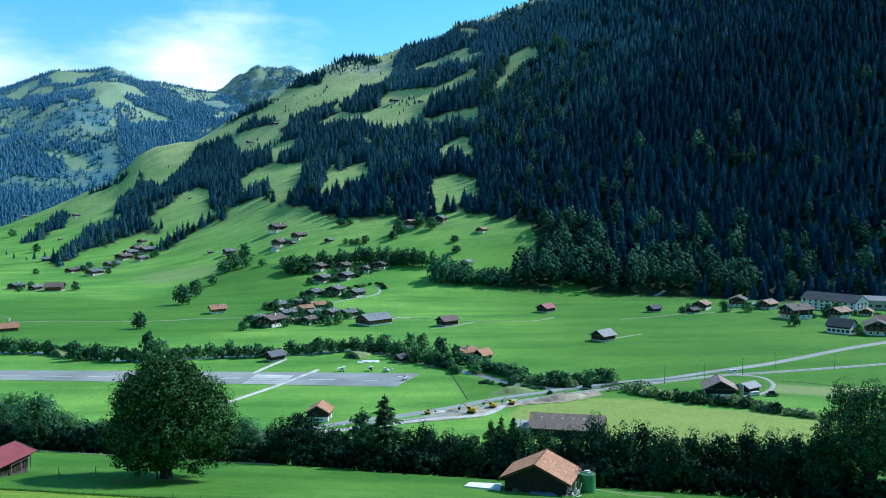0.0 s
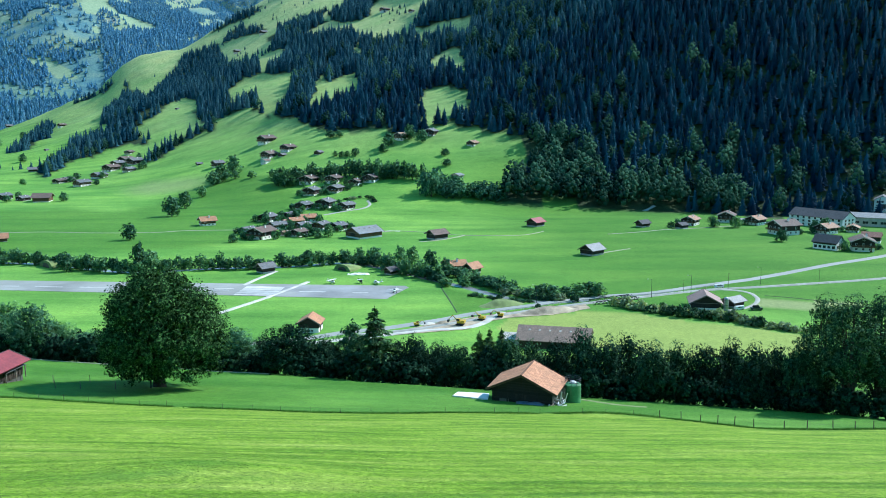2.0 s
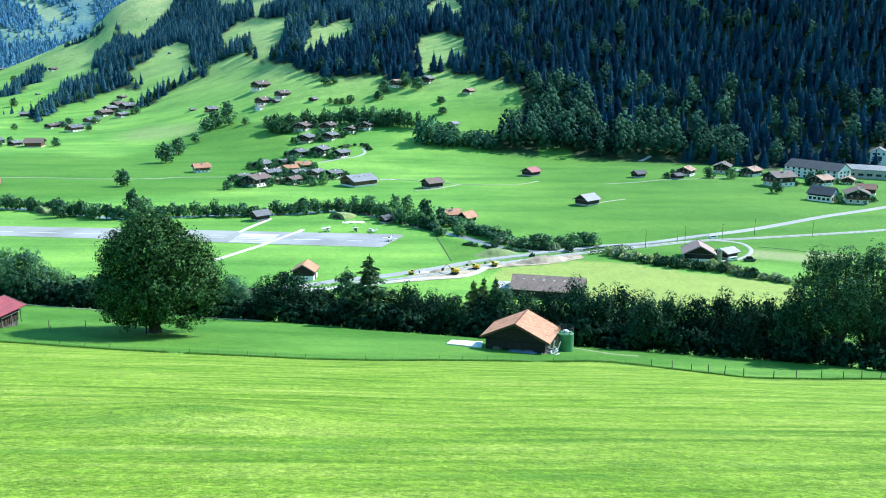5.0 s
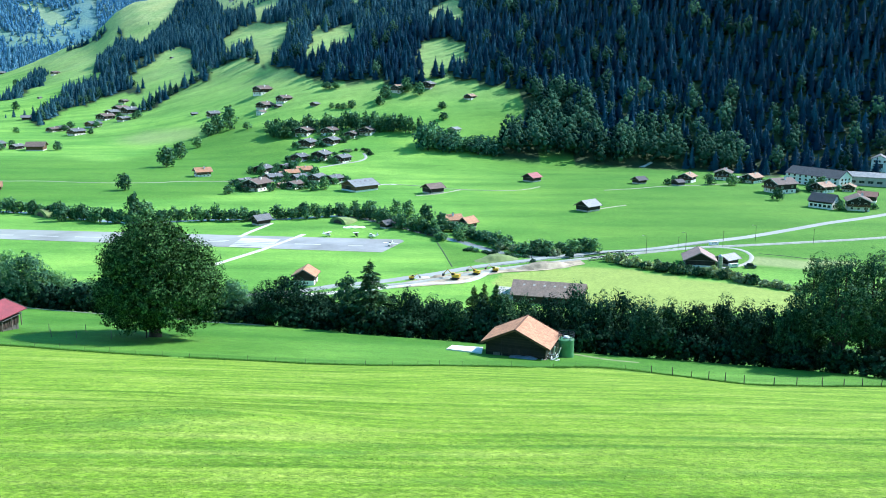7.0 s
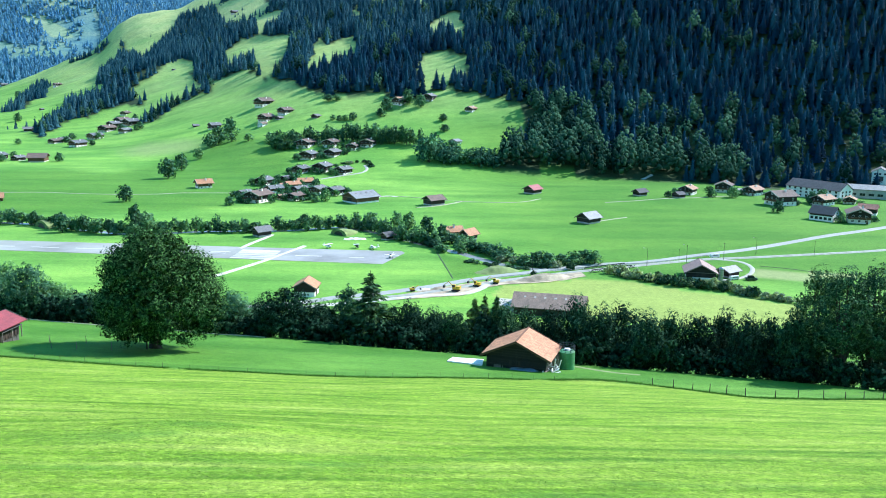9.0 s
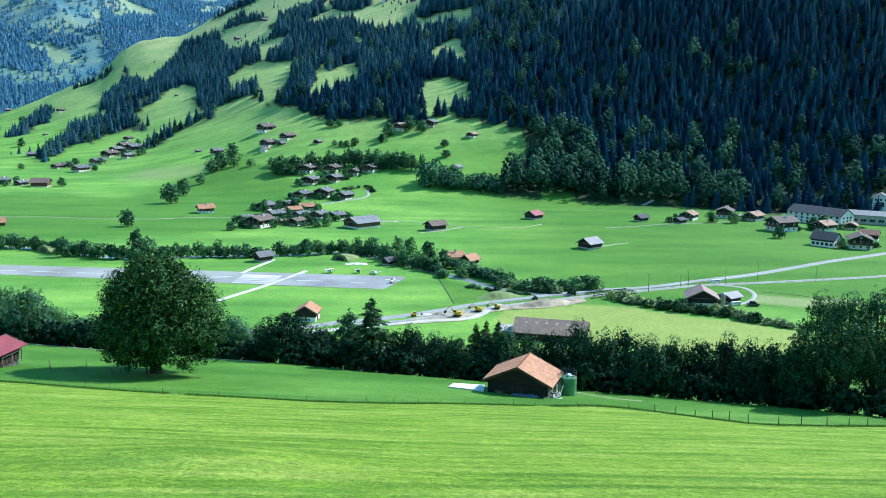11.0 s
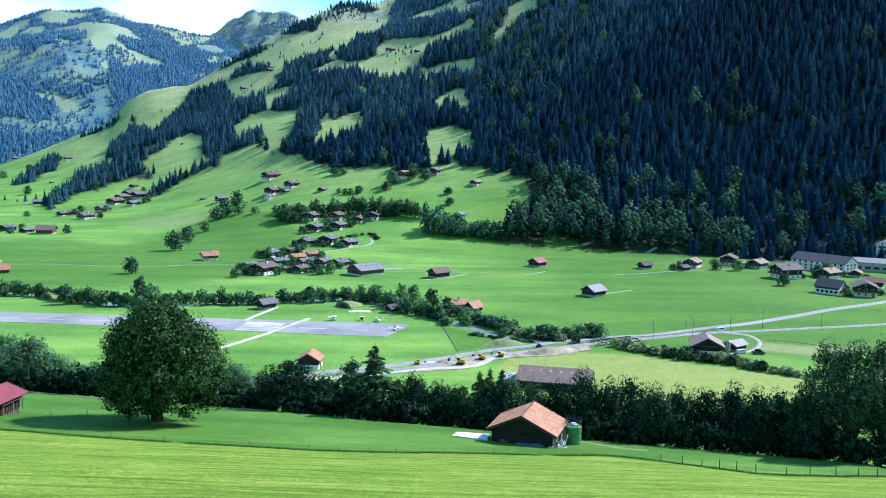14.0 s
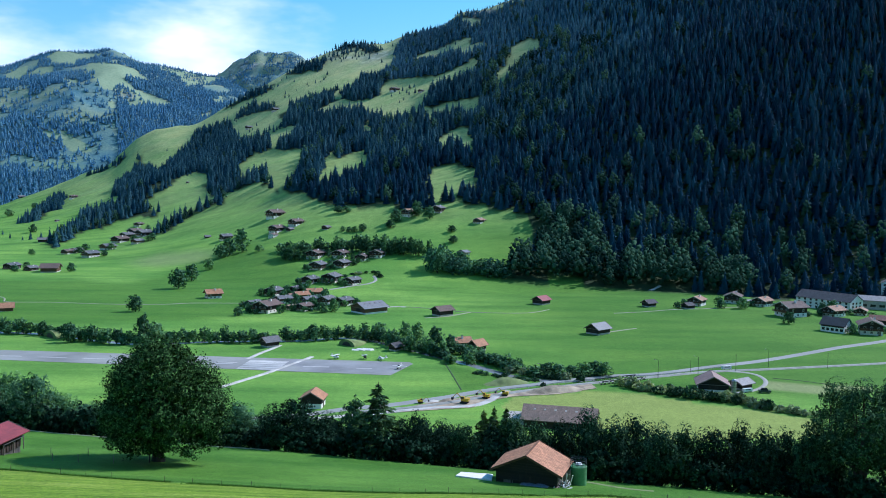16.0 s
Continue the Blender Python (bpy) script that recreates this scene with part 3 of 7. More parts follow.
ROAD = (
    (-159.0, 284.5), (-125.4, 272.3), (-93.0, 261.7), (-57.7, 258.3), (-40.0, 265.3), (-30.2, 271.8), (-16.2, 277.9), (-7.2, 283.7),
    (2.2, 289.5), (12.0, 297.1), (23.3, 304.1), (32.9, 309.1), (44.0, 315.9), (55.3, 321.0), (66.9, 326.4), (78.2, 328.9),
    (90.6, 334.6), (104.0, 342.6), (117.6, 349.8), (131.8, 357.2), (147.6, 367.5), (164.9, 379.5), (183.5, 392.7), (208.9, 408.3),
    (266.7, 446.2),
)
LANE = (
    (-53.4, 253.6), (-39.1, 259.2), (-24.3, 265.3), (-12.3, 270.5), (-1.6, 275.2), (9.5, 277.6), (15.5, 283.5), (19.5, 291.0), (24.0, 300.0),
)
TAXIWAY = (
    (-79.3, 295.0), (-71.4, 311.9), (-64.2, 328.0), (-56.6, 347.8), (-53.1, 358.2),
)
HUT_PATH = (
    (-78.6, 351.2), (-75.9, 364.2), (-72.8, 375.4), (-71.0, 383.4),
)
RAILWAY = (
    (221.1, 369.5), (181.7, 354.9), (150.6, 346.6), (125.6, 340.2), (113.5, 337.6), (101.4, 334.0), (76.8, 322.8), (56.0, 313.2),
    (34.1, 301.7), (13.6, 288.9), (-7.0, 275.4), (-26.3, 268.1),
)
FARM_ROAD = (
    (111.4, 337.7), (119.3, 335.1), (122.8, 329.7), (121.8, 319.6), (116.4, 309.6), (108.8, 302.8), (101.1, 300.4), (91.0, 299.8),
)
PATH_WEST = (
    (-292.0, 553.7), (-269.3, 533.6), (-257.8, 515.3), (-231.6, 515.5), (-195.9, 510.4), (-163.1, 512.4), (-149.7, 518.4), (-118.1, 521.0),
)
PATH_MID = (
    (-35.3, 506.2), (-22.3, 512.4), (-5.5, 505.9), (4.3, 498.1), (23.6, 492.1), (49.4, 492.2), (64.2, 507.2),
)
PATH_EAST = (
    (99.8, 494.8), (119.4, 502.4), (138.6, 512.6), (160.4, 518.1), (187.9, 528.7),
)
PATH_SHED = (
    (79.7, 422.7), (85.2, 429.2), (100.4, 440.6),
)
DITCH_LINE = (
    (126.7, 325.5), (134.7, 322.0), (142.1, 317.0), (146.2, 313.5), (155.6, 305.5), (162.2, 299.0),
)
HALL_YARD = (
    (-37.0, 495.0), (-32.6, 507.0), (-27.0, 513.0), (-20.0, 512.0),
)
PATH_SHED_B = (
    (-8.2, 468.7), (4.1, 475.9), (17.2, 492.6),
)
RIVER = (
    (-224.8, 404.5), (-178.9, 396.9), (-155.1, 382.8), (-129.7, 374.7), (-97.9, 385.1), (-67.9, 387.3), (-43.5, 396.9), (-27.2, 385.9),
    (-11.5, 368.0), (5.2, 353.5), (11.9, 346.1), (20.2, 333.5), (30.0, 321.7), (44.0, 315.9), (57.2, 319.9),
)
RIVER_TREES = (
    (-222.6, 410.4), (-196.1, 405.6), (-176.9, 398.2), (-159.9, 388.5), (-144.8, 382.2), (-131.5, 380.1), (-113.2, 385.7), (-98.6, 387.9),
    (-86.3, 390.0), (-68.7, 391.6), (-59.1, 396.7), (-44.0, 401.4), (-27.8, 394.4), (-16.8, 380.0), (-6.6, 366.4), (2.9, 358.4),
)
RIVER_TREES_EAST = (
    (3.1, 373.5), (10.2, 366.5), (16.8, 353.8), (24.9, 338.6), (30.8, 329.7),
)
BUSHES = (
    (64.7, 310.9), (71.9, 302.4), (80.4, 296.9), (88.8, 292.4), (97.0, 288.1), (103.8, 280.9), (110.6, 274.7), (119.0, 267.3),
)
FENCE_LINE = (
    (-69.2, 124.9), (-62.9, 122.3), (-53.6, 120.0), (-44.8, 117.8), (-36.2, 115.8), (-26.7, 115.1), (-15.5, 113.8), (-4.8, 116.6),
    (2.0, 121.4), (12.1, 126.4), (21.7, 131.8), (28.4, 133.4), (36.5, 129.4), (40.9, 118.4), (42.4, 111.6), (45.9, 110.6),
    (51.5, 112.8), (56.3, 113.7), (64.1, 117.8), (76.0, 124.4),
)
RUNWAY = (
    (-219.1, 367.7), (-12.1, 348.7), (-10.4, 345.2), (-18.3, 323.3), (-207.7, 348.4),
)
DIGGINGS = (
    (-39.3, 260.5), (-15.8, 270.6), (0.3, 284.9), (11.8, 292.2), (42.9, 308.4), (55.1, 314.2), (56.1, 304.9), (41.1, 295.4),
    (25.2, 291.4), (15.2, 284.2), (11.1, 276.1), (2.0, 273.6), (-15.7, 267.8), (-32.6, 261.6),
)
FIELD_PALE = (
    (25, 291), (54, 301), (67, 299), (87, 285), (110, 273), (119, 265), (110, 245), (65, 241), (36, 260), (20, 275),
)
FIELD_EAST = (
    (2.6, 346.5), (7.7, 300), (15.9, 304), (23.1, 319.5), (17.1, 329.5), (6.4, 342),
)
FIELD_STRIPE = (
    (123, 321), (147, 314), (157, 309), (134, 300), (116, 310),
)
FIELD_BROWN = (
    (-282, 791), (-258, 815), (-200, 778), (-194, 744), (-219, 736), (-255, 743),
)
FIELD_DARK = (
    (-345, 642), (-291, 630), (-271, 642), (-234, 615), (-221, 636), (-219, 702), (-208, 753), (-186, 777), (-143, 735), (-115, 708), (-100, 630), (-100, 551), (-103, 466), (-138, 450), (-215, 427), (-300, 430),
)
TANK_TRACK = (
    (26.0, 148.8), (28.0, 147.0), (30.5, 144.4), (33.0, 142.6), (36.0, 141.4),
)
VILLAGE = (
    (-97.3, 481.7, 12.5, -28, 'brown'), (-109.1, 502.9, 7.8, -35, 'grey'), (-108.5, 559.8, 10.2, -25, 'dark'), (-94.9, 520.8, 8.8, -50, 'grey'),
    (-98.3, 582.4, 6.8, -30, 'dark'), (-87.6, 543.7, 8.5, -60, 'orange'), (-81.7, 557.0, 9.4, -70, 'orange'), (-77.7, 491.1, 8.3, -30, 'brown'),
    (-79.7, 522.1, 8.1, -45, 'grey'), (-68.4, 518.5, 9.4, -25, 'grey'), (-57.8, 515.1, 9.4, -35, 'dark'), (-97.0, 580.2, 7.5, -40, 'darkshed'),
    (-93.7, 545.0, 6.4, -30, 'tan'), (-85.6, 494.7, 5.8, -40, 'tan'), (-82.3, 521.5, 5.4, -30, 'whiteshed'), (-106.1, 500.5, 7.2, -30, 'dark'),
)
VILLAGE_UPPER = (
    (-99.8, 687.9, 13.4, -20, 'brown'), (-79.0, 682.1, 12.4, -22, 'brown'), (-61.0, 669.6, 10.4, -15, 'brown'), (-49.1, 675.7, 12.3, -20, 'brown'),
    (-74.8, 652.5, 11.9, -25, 'dark'), (-92.5, 650.4, 12.7, -20, 'dark'), (-91.7, 607.5, 11.1, -28, 'dark'), (-77.1, 608.3, 13.4, -18, 'dark'),
    (-61.1, 599.4, 10.9, -38, 'dark'),
)
HAMLET_WEST = (
    (-354.4, 713.5, 11.1, -20, 'dark'), (-332.9, 702.3, 9.1, -25, 'dark'), (-313.6, 692.0, 16.2, -80, 'barn'), (-243.0, 476.5, 10.5, -65, 'orangebarn'),
    (-366.7, 851.2, 10.0, -25, 'brown'), (-362.8, 861.9, 10.1, -25, 'dark'), (-332.4, 819.9, 12.8, -30, 'grey'), (-335.6, 871.8, 12.5, -30, 'grey'),
    (-341.9, 921.7, 14.4, -25, 'brown'), (-345.7, 952.6, 12.4, -30, 'dark'), (-342.3, 969.6, 13.9, -30, 'brown'), (-324.7, 945.8, 14.8, -35, 'dark'),
    (-313.2, 894.7, 10.5, -30, 'grey'), (-356.0, 1022.6, 9.3, -20, 'brown'), (-446.9, 972.5, 11.4, -70, 'shed'),
)
HILL_FARMS = (
    (-162.9, 849.9, 15.5, -40, 'brown'), (-134.0, 801.5, 12.5, -35, 'brown'), (-150.3, 793.5, 13.4, -30, 'brown'), (-150.7, 779.0, 7.6, -30, 'white'),
    (-137.2, 789.6, 7.2, -35, 'shed'), (-102.1, 773.2, 8.0, -30, 'shed'), (18.3, 674.0, 9.6, -40, 'whiteshed'), (33.2, 745.0, 9.4, -35, 'tan'),
    (-28.0, 780.0, 13.4, -40, 'tan'), (-2.6, 779.0, 12.4, -25, 'dark'), (-202.2, 814.5, 11.6, -50, 'dark'), (-227.8, 846.5, 6.6, -60, 'shed'),
)
ALP_HUTS = (
    (-268.7, 1027.7, 8.0, -50, 'shed'), (-352.0, 1210.9, 4.7, -30, 'shed'), (-669.0, 1583.4, 12.3, -40, 'brown'), (-507.1, 1148.0, 5.2, -30, 'shed'),
    (-936.4, 1941.5, 13.9, -50, 'shed'), (-475.8, 1298.6, 7.6, -40, 'shed'), (-350.0, 1588.5, 12.4, -50, 'shed'), (-308.5, 1622.6, 13.7, -50, 'shed'),
    (-338.5, 1723.1, 6.7, -40, 'shed'), (-77.5, 1432.6, 13.0, -50, 'brown'), (-32.7, 1372.2, 8.9, -40, 'shed'), (-151.1, 1052.4, 6.8, -40, 'shed'),
)
EAST_VILLAGE = (
    (159.1, 531.5, 9.4, -35, 'tan'), (149.2, 516.7, 6.6, -60, 'darkshed'), (186.3, 545.0, 10.4, -25, 'brown'), (194.5, 541.0, 5.4, -70, 'whiteshed'),
    (199.6, 531.0, 9.4, -50, 'tan'), (200.0, 487.0, 12.8, -70, 'brown'), (225.6, 490.5, 9.6, -60, 'tan'), (243.8, 497.0, 7.2, -30, 'tan'),
    (216.6, 429.0, 11.4, -20, 'brown'),
)
BELT_WEST = (  # sideways, ahead, tall, wide, sort
    (-103.0, 194.7, 10.7, 8.9, 'a'), (-99.8, 198.0, 12.5, 6.4, 'b'), (-89.9, 189.7, 11.7, 7.6, 'a'), (-85.0, 192.6, 8.9, 6.3, 'c'),
    (-77.8, 188.9, 7.6, 6.8, 'b'), (-74.8, 192.2, 7.7, 6.2, 'a'), (-67.0, 184.3, 6.9, 6.0, 'c'), (-47.5, 183.4, 8.7, 6.0, 'b'),
    (-42.0, 179.9, 9.6, 6.8, 'a'), (-37.5, 182.7, 8.1, 5.5, 'c'), (-30.0, 174.6, 9.8, 9.1, 'b'), (-25.8, 177.5, 6.7, 5.2, 'a'),
    (-22.6, 174.6, 7.6, 5.7, 'c'), (-17.3, 177.1, 12.6, 4.4, 'thin'), (-12.0, 169.6, 14.6, 10.5, 'tip'), (-8.1, 172.4, 9.4, 5.0, 'b'),
    (-4.3, 169.3, 9.5, 5.5, 'a'), (0.7, 171.8, 9.1, 6.1, 'c'), (4.9, 164.5, 7.9, 5.3, 'b'), (8.8, 166.6, 12.4, 6.0, 'larch'), (10.9, 167.4, 13.2, 5.6, 'larch'), (13.1, 166.4, 12.6, 5.6, 'larch'), (10.4, 165.8, 9.0, 5.6, 'c'),
)
BELT_EAST = (
    (14.5, 163.6, 9.7, 5.8, 'a'), (19.0, 166.2, 9.7, 5.4, 'c'), (22.8, 158.9, 10.0, 5.2, 'b'), (28.1, 161.3, 12.9, 6.3, 'a'),
    (32.4, 157.9, 11.6, 5.6, 'c'), (37.1, 160.3, 12.1, 6.3, 'b'), (40.0, 153.4, 10.9, 5.5, 'a'), (45.1, 155.7, 10.1, 5.1, 'c'),
    (49.1, 152.3, 11.1, 6.1, 'b'), (54.8, 154.4, 11.8, 6.0, 'a'), (56.5, 147.8, 11.6, 5.8, 'c'), (61.5, 150.0, 11.6, 5.9, 'b'),
    (64.2, 147.1, 12.6, 5.3, 'a'), (69.4, 149.2, 20.5, 8.7, 'tall'), (70.9, 142.7, 21.8, 8.8, 'tall2'), (76.7, 144.6, 20.6, 8.9, 'tall'),
    (65.8, 146.5, 9.0, 5.7, 'c'), (81.5, 144.9, 20.1, 8.5, 'tall2'),
)

# ---- ground ----
def mesh_grid(name, xs, ys, zs):
    """A sheet from arrays of rows by columns."""
    rows, cols = xs.shape
    me = bpy.data.meshes.new(name)
    me.vertices.add(rows * cols)
    me.vertices.foreach_set("co", np.stack([xs, ys, zs], -1).astype(np.float32).ravel())
    idx = np.arange(rows * cols).reshape(rows, cols)
    quads = np.stack([idx[:-1, :-1], idx[:-1, 1:], idx[1:, 1:], idx[1:, :-1]], -1).reshape(-1, 4)
    me.loops.add(quads.size)
    me.polygons.add(len(quads))
    me.loops.foreach_set("vertex_index", quads.ravel().astype(np.int32))
    me.polygons.foreach_set("loop_start", np.arange(0, quads.size, 4, dtype=np.int32))
    me.polygons.foreach_set("use_smooth", np.ones(len(quads), bool))
    me.update(calc_edges=True)
    return me


def inside(poly, x, y):
    """True where the points of the plan lie in the outline."""
    x, y = np.asarray(x, float), np.asarray(y, float)
    res = np.zeros(x.shape, bool)
    for (x0, y0), (x1, y1) in zip(poly, poly[1:] + poly[:1]):
        if y0 != y1:
            res ^= ((y0 > y) != (y1 > y)) & (x < (x1 - x0) * (y - y0) / (y1 - y0) + x0)
    return res


FOREST_CREST = ((-100, 1790), (-88, 1930), (-40, 1920), (30, 1850), (120, 1750), (260, 1540), (420, 1400), (400, 1250), (220, 1450), (100, 1600), (0, 1680))
WOODS = (FOREST_MAIN, FOREST_CREST, FOREST_SHOULDER, FOREST_STRIP, FOREST_PATCH, FOREST_LINE, FOREST_ALP, FOREST_WEST)
FAR_ALPS = (FAR_DOME, FAR_WEST, FAR_SLOPE, FAR_SADDLE, FAR_GLADE, FAR_LEDGE, FAR_BAND, FAR_FOOT, FAR_NOOK, FAR_SPOT)
HIGH_WOODS = (WOOD_SPUR, WOOD_FOLD, WOOD_STRIP, WOOD_CLUMP, WOOD_LINE, WOOD_TOP, WOOD_BAND, WOOD_CREST, WOOD_SCRUB, WOOD_WEST, WOOD_ROUND)
GLADES = (GLADE_ROUND, GLADE_SLANT, GLADE_SMALL, GLADE_UPPER, GLADE_BAND, GLADE_EAST, GLADE_LOW, GLADE_NOTCH, GLADE_CREST, GLADE_LEDGE, GLADE_TRACK, GLADE_GAP)


def wooded(x, y):
    res = np.zeros(np.shape(x), bool)
    wob = 9 * rough(x, y, 45, 2, 61)
    for p in WOODS:
        res |= inside(p, x + wob, y + wob)
    for p in GLADES:
        res &= ~inside(p, x + wob * 0.6, y + wob * 0.6)
    for p in HIGH_WOODS:
        res |= inside(p, x + wob, y + wob)
    return res


def fence_ahead(x):
    return np.interp(x, [p[0] for p in FENCE_LINE], [p[1] for p in FENCE_LINE])


bearing = np.radians(np.concatenate([np.linspace(-180, -34, 50, endpoint=False), np.linspace(-34, 34, 300, endpoint=False), np.linspace(34, 180, 51)]))
reach = np.concatenate([[0.0, 0.6], np.geomspace(1.5, 26, 40, endpoint=False), np.geomspace(26, 130, 150, endpoint=False), np.geomspace(130, 560, 100, endpoint=False), np.linspace(560, 4950, 262)])
gx, gy = (reach[:, None] * np.sin(bearing)[None])[:, ::-1], (reach[:, None] * np.cos(bearing)[None])[:, ::-1]
gz = height(gx, gy)
ground_mesh = mesh_grid("ground", gx, gy, gz)
ground_mesh.materials.append(MEADOW)


def put_attribute(me, name, values, kind="FLOAT"):
    a = me.attributes.new(name, kind, "POINT")
    a.data.foreach_set("color" if kind == "FLOAT_COLOR" else "value", np.ascontiguousarray(values, np.float32).ravel())


one = np.ones_like(gx)
mown = soft_step(0.6, -0.6, gy - fence_ahead(gx) - 0.8 * rough(gx, gy, 4, 2, 7)) * (gy > -300)
# longer grass that the mower missed
for cx_, cy_, ax_, ay_ in ((-14, 50.2, 2.6, 1.5), (-15, 46.0, 6.0, 1.5), (5, 45.0, 8.0, 0.9), (20, 52.5, 8.0, 1.0), (-3, 41.0, 9.0, 0.8), (12, 39.0, 8.0, 0.7), (-14, 37.5, 8.0, 0.7), (3, 34.5, 9.0, 0.6)):
    mown = mown * (1 - 0.65 * np.exp(-((gx - cx_) / ax_) ** 2 - ((gy - cy_ - 0.15 * (gx - cx_)) / ay_) ** 2) * np.clip(0.6 + rough(gx, gy, 2.5, 3, 97), 0, 1))
alpine = (0.46 * soft_step(6, 80, gz + 22 * rough(gx, gy, 160, 4, 9)) + 0.32 * soft_step(105, 180, gz + 22 * rough(gx, gy, 160, 4, 9)) + 0.22 * soft_step(250, 320, gz + 30 * rough(gx, gy, 120, 4, 9))) * (gy > 500)
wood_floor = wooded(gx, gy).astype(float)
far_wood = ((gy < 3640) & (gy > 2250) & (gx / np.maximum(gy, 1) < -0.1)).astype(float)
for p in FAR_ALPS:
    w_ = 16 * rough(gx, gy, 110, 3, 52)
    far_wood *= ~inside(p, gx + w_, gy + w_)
# The peak takes the same haze-blue ground colour.
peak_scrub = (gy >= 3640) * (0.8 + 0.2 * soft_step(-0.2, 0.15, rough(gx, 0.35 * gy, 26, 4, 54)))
hazed_scrub = np.maximum(far_wood, peak_scrub) * np.clip(0.75 + 0.5 * rough(gx, gy, 90, 3, 53), 0, 1)


def soft_inside(poly, x, y, w):
    """How much of a disc of radius w round each point lies in the outline."""
    return sum(inside(poly, x + w * r * math.cos(a), y + w * r * math.sin(a)).astype(float) for r, a in ((0, 0), *((0.5, k * 1.257) for k in range(5)), *((1, k * 0.785) for k in range(8)))) / 14


jx, jy = gx + 5 * rough(gx, gy, 25, 3, 91), gy + 5 * rough(gx, gy, 25, 3, 92)
pale = inside(FIELD_PALE, gx, gy) * 0.85
brown = soft_inside(FIELD_BROWN, jx, jy, 14) * 0.6 + inside(FIELD_STRIPE, gx, gy) * 0.9
# Final term darkens the eastern valley grass in place of weaker light there.
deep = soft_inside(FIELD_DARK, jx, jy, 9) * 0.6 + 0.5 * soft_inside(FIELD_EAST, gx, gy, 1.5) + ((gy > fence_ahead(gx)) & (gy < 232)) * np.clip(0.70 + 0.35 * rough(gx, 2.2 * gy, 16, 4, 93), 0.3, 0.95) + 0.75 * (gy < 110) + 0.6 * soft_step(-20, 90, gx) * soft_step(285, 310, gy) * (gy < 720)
stone = soft_step(0.05, 0.4, rough(gx, 0.3 * gy, 30, 5, 77)) * (gy > 3650) * 0.8
stone = np.maximum(stone, (gy > 3650) * soft_step(0.2, 0.5, rough(gx, gy, 45, 4, 79)) * 0.6)
stone = np.maximum(stone, 0.9 * soft_step(0.42, 0.6, rough(gx, gy, 110, 4, 78)) * (gy > 2500))
crest_way = gx / np.maximum(gy, 1)
stone = np.maximum(stone, 0.75 * soft_step(0.05, 0.35, rough(gx, gy, 45, 4, 80)) * soft_step(385, 425, gz) * (crest_way > 0.03) * (crest_way < 0.3) * (gy < 2200))
stone = np.maximum(stone, 0.55 * soft_step(-0.25, 0.45, rough(gx, gy, 70, 5, 82)) * soft_step(300, 345, gz) * (crest_way < 0.06) * (gy < 2200))
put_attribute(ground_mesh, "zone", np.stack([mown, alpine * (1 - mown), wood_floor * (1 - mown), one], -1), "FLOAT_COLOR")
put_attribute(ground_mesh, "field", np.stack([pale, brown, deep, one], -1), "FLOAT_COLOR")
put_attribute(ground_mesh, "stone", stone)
put_attribute(ground_mesh, "hazed_scrub", hazed_scrub * (1 - stone))
put_attribute(ground_mesh, "hazed_turf", 0.9 * (gy <= 3640) * (gy > 2250) * (1 - far_wood) * (1 - stone))
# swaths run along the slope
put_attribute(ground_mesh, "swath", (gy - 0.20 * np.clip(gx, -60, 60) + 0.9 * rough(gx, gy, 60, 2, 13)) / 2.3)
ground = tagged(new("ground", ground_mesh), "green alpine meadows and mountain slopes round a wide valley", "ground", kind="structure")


# ---- roads, runway, river: sheets draped over the ground ----
def smooth_line(line, step):
    pts = [Vector((*p, 0)) for p in line]
    out = []
    for k in range(len(pts) - 1):
        a, b, c, d = pts[max(k - 1, 0)], pts[k], pts[k + 1], pts[min(k + 2, len(pts) - 1)]
        count = max(2, int((c - b).length / step))
        for i in range(count):
            t = i / count
            out.append(0.5 * ((2 * b) + (c - a) * t + (2 * a - 5 * b + 4 * c - d) * t * t + (3 * b - a - 3 * c + d) * t ** 3))
    return out + [pts[-1]]


def ribbon(name, line, width, lift, material, label, category, step=4.0, ragged=0.0):
    pts = smooth_line(line, step)
    cols = 5
    xs, ys = np.zeros((len(pts), cols)), np.zeros((len(pts), cols))
    for k, p in enumerate(pts):
        d = pts[min(k + 1, len(pts) - 1)] - pts[max(k - 1, 0)]
        side = Vector((d.y, -d.x, 0)).normalized()
        w = width * (1 + ragged * noise.noise(p * 0.15))
        for c in range(cols):
            q = p + side * w * (0.5 - c / (cols - 1))
            xs[k, c], ys[k, c] = q.x, q.y
    zs = height(xs, ys) + lift
    zs[:, 0] -= lift + 0.3
    zs[:, -1] -= lift + 0.3
    me = mesh_grid(name, xs, ys, zs)
    me.materials.append(material)
    return tagged(new(name, me), label, category, kind="structure")


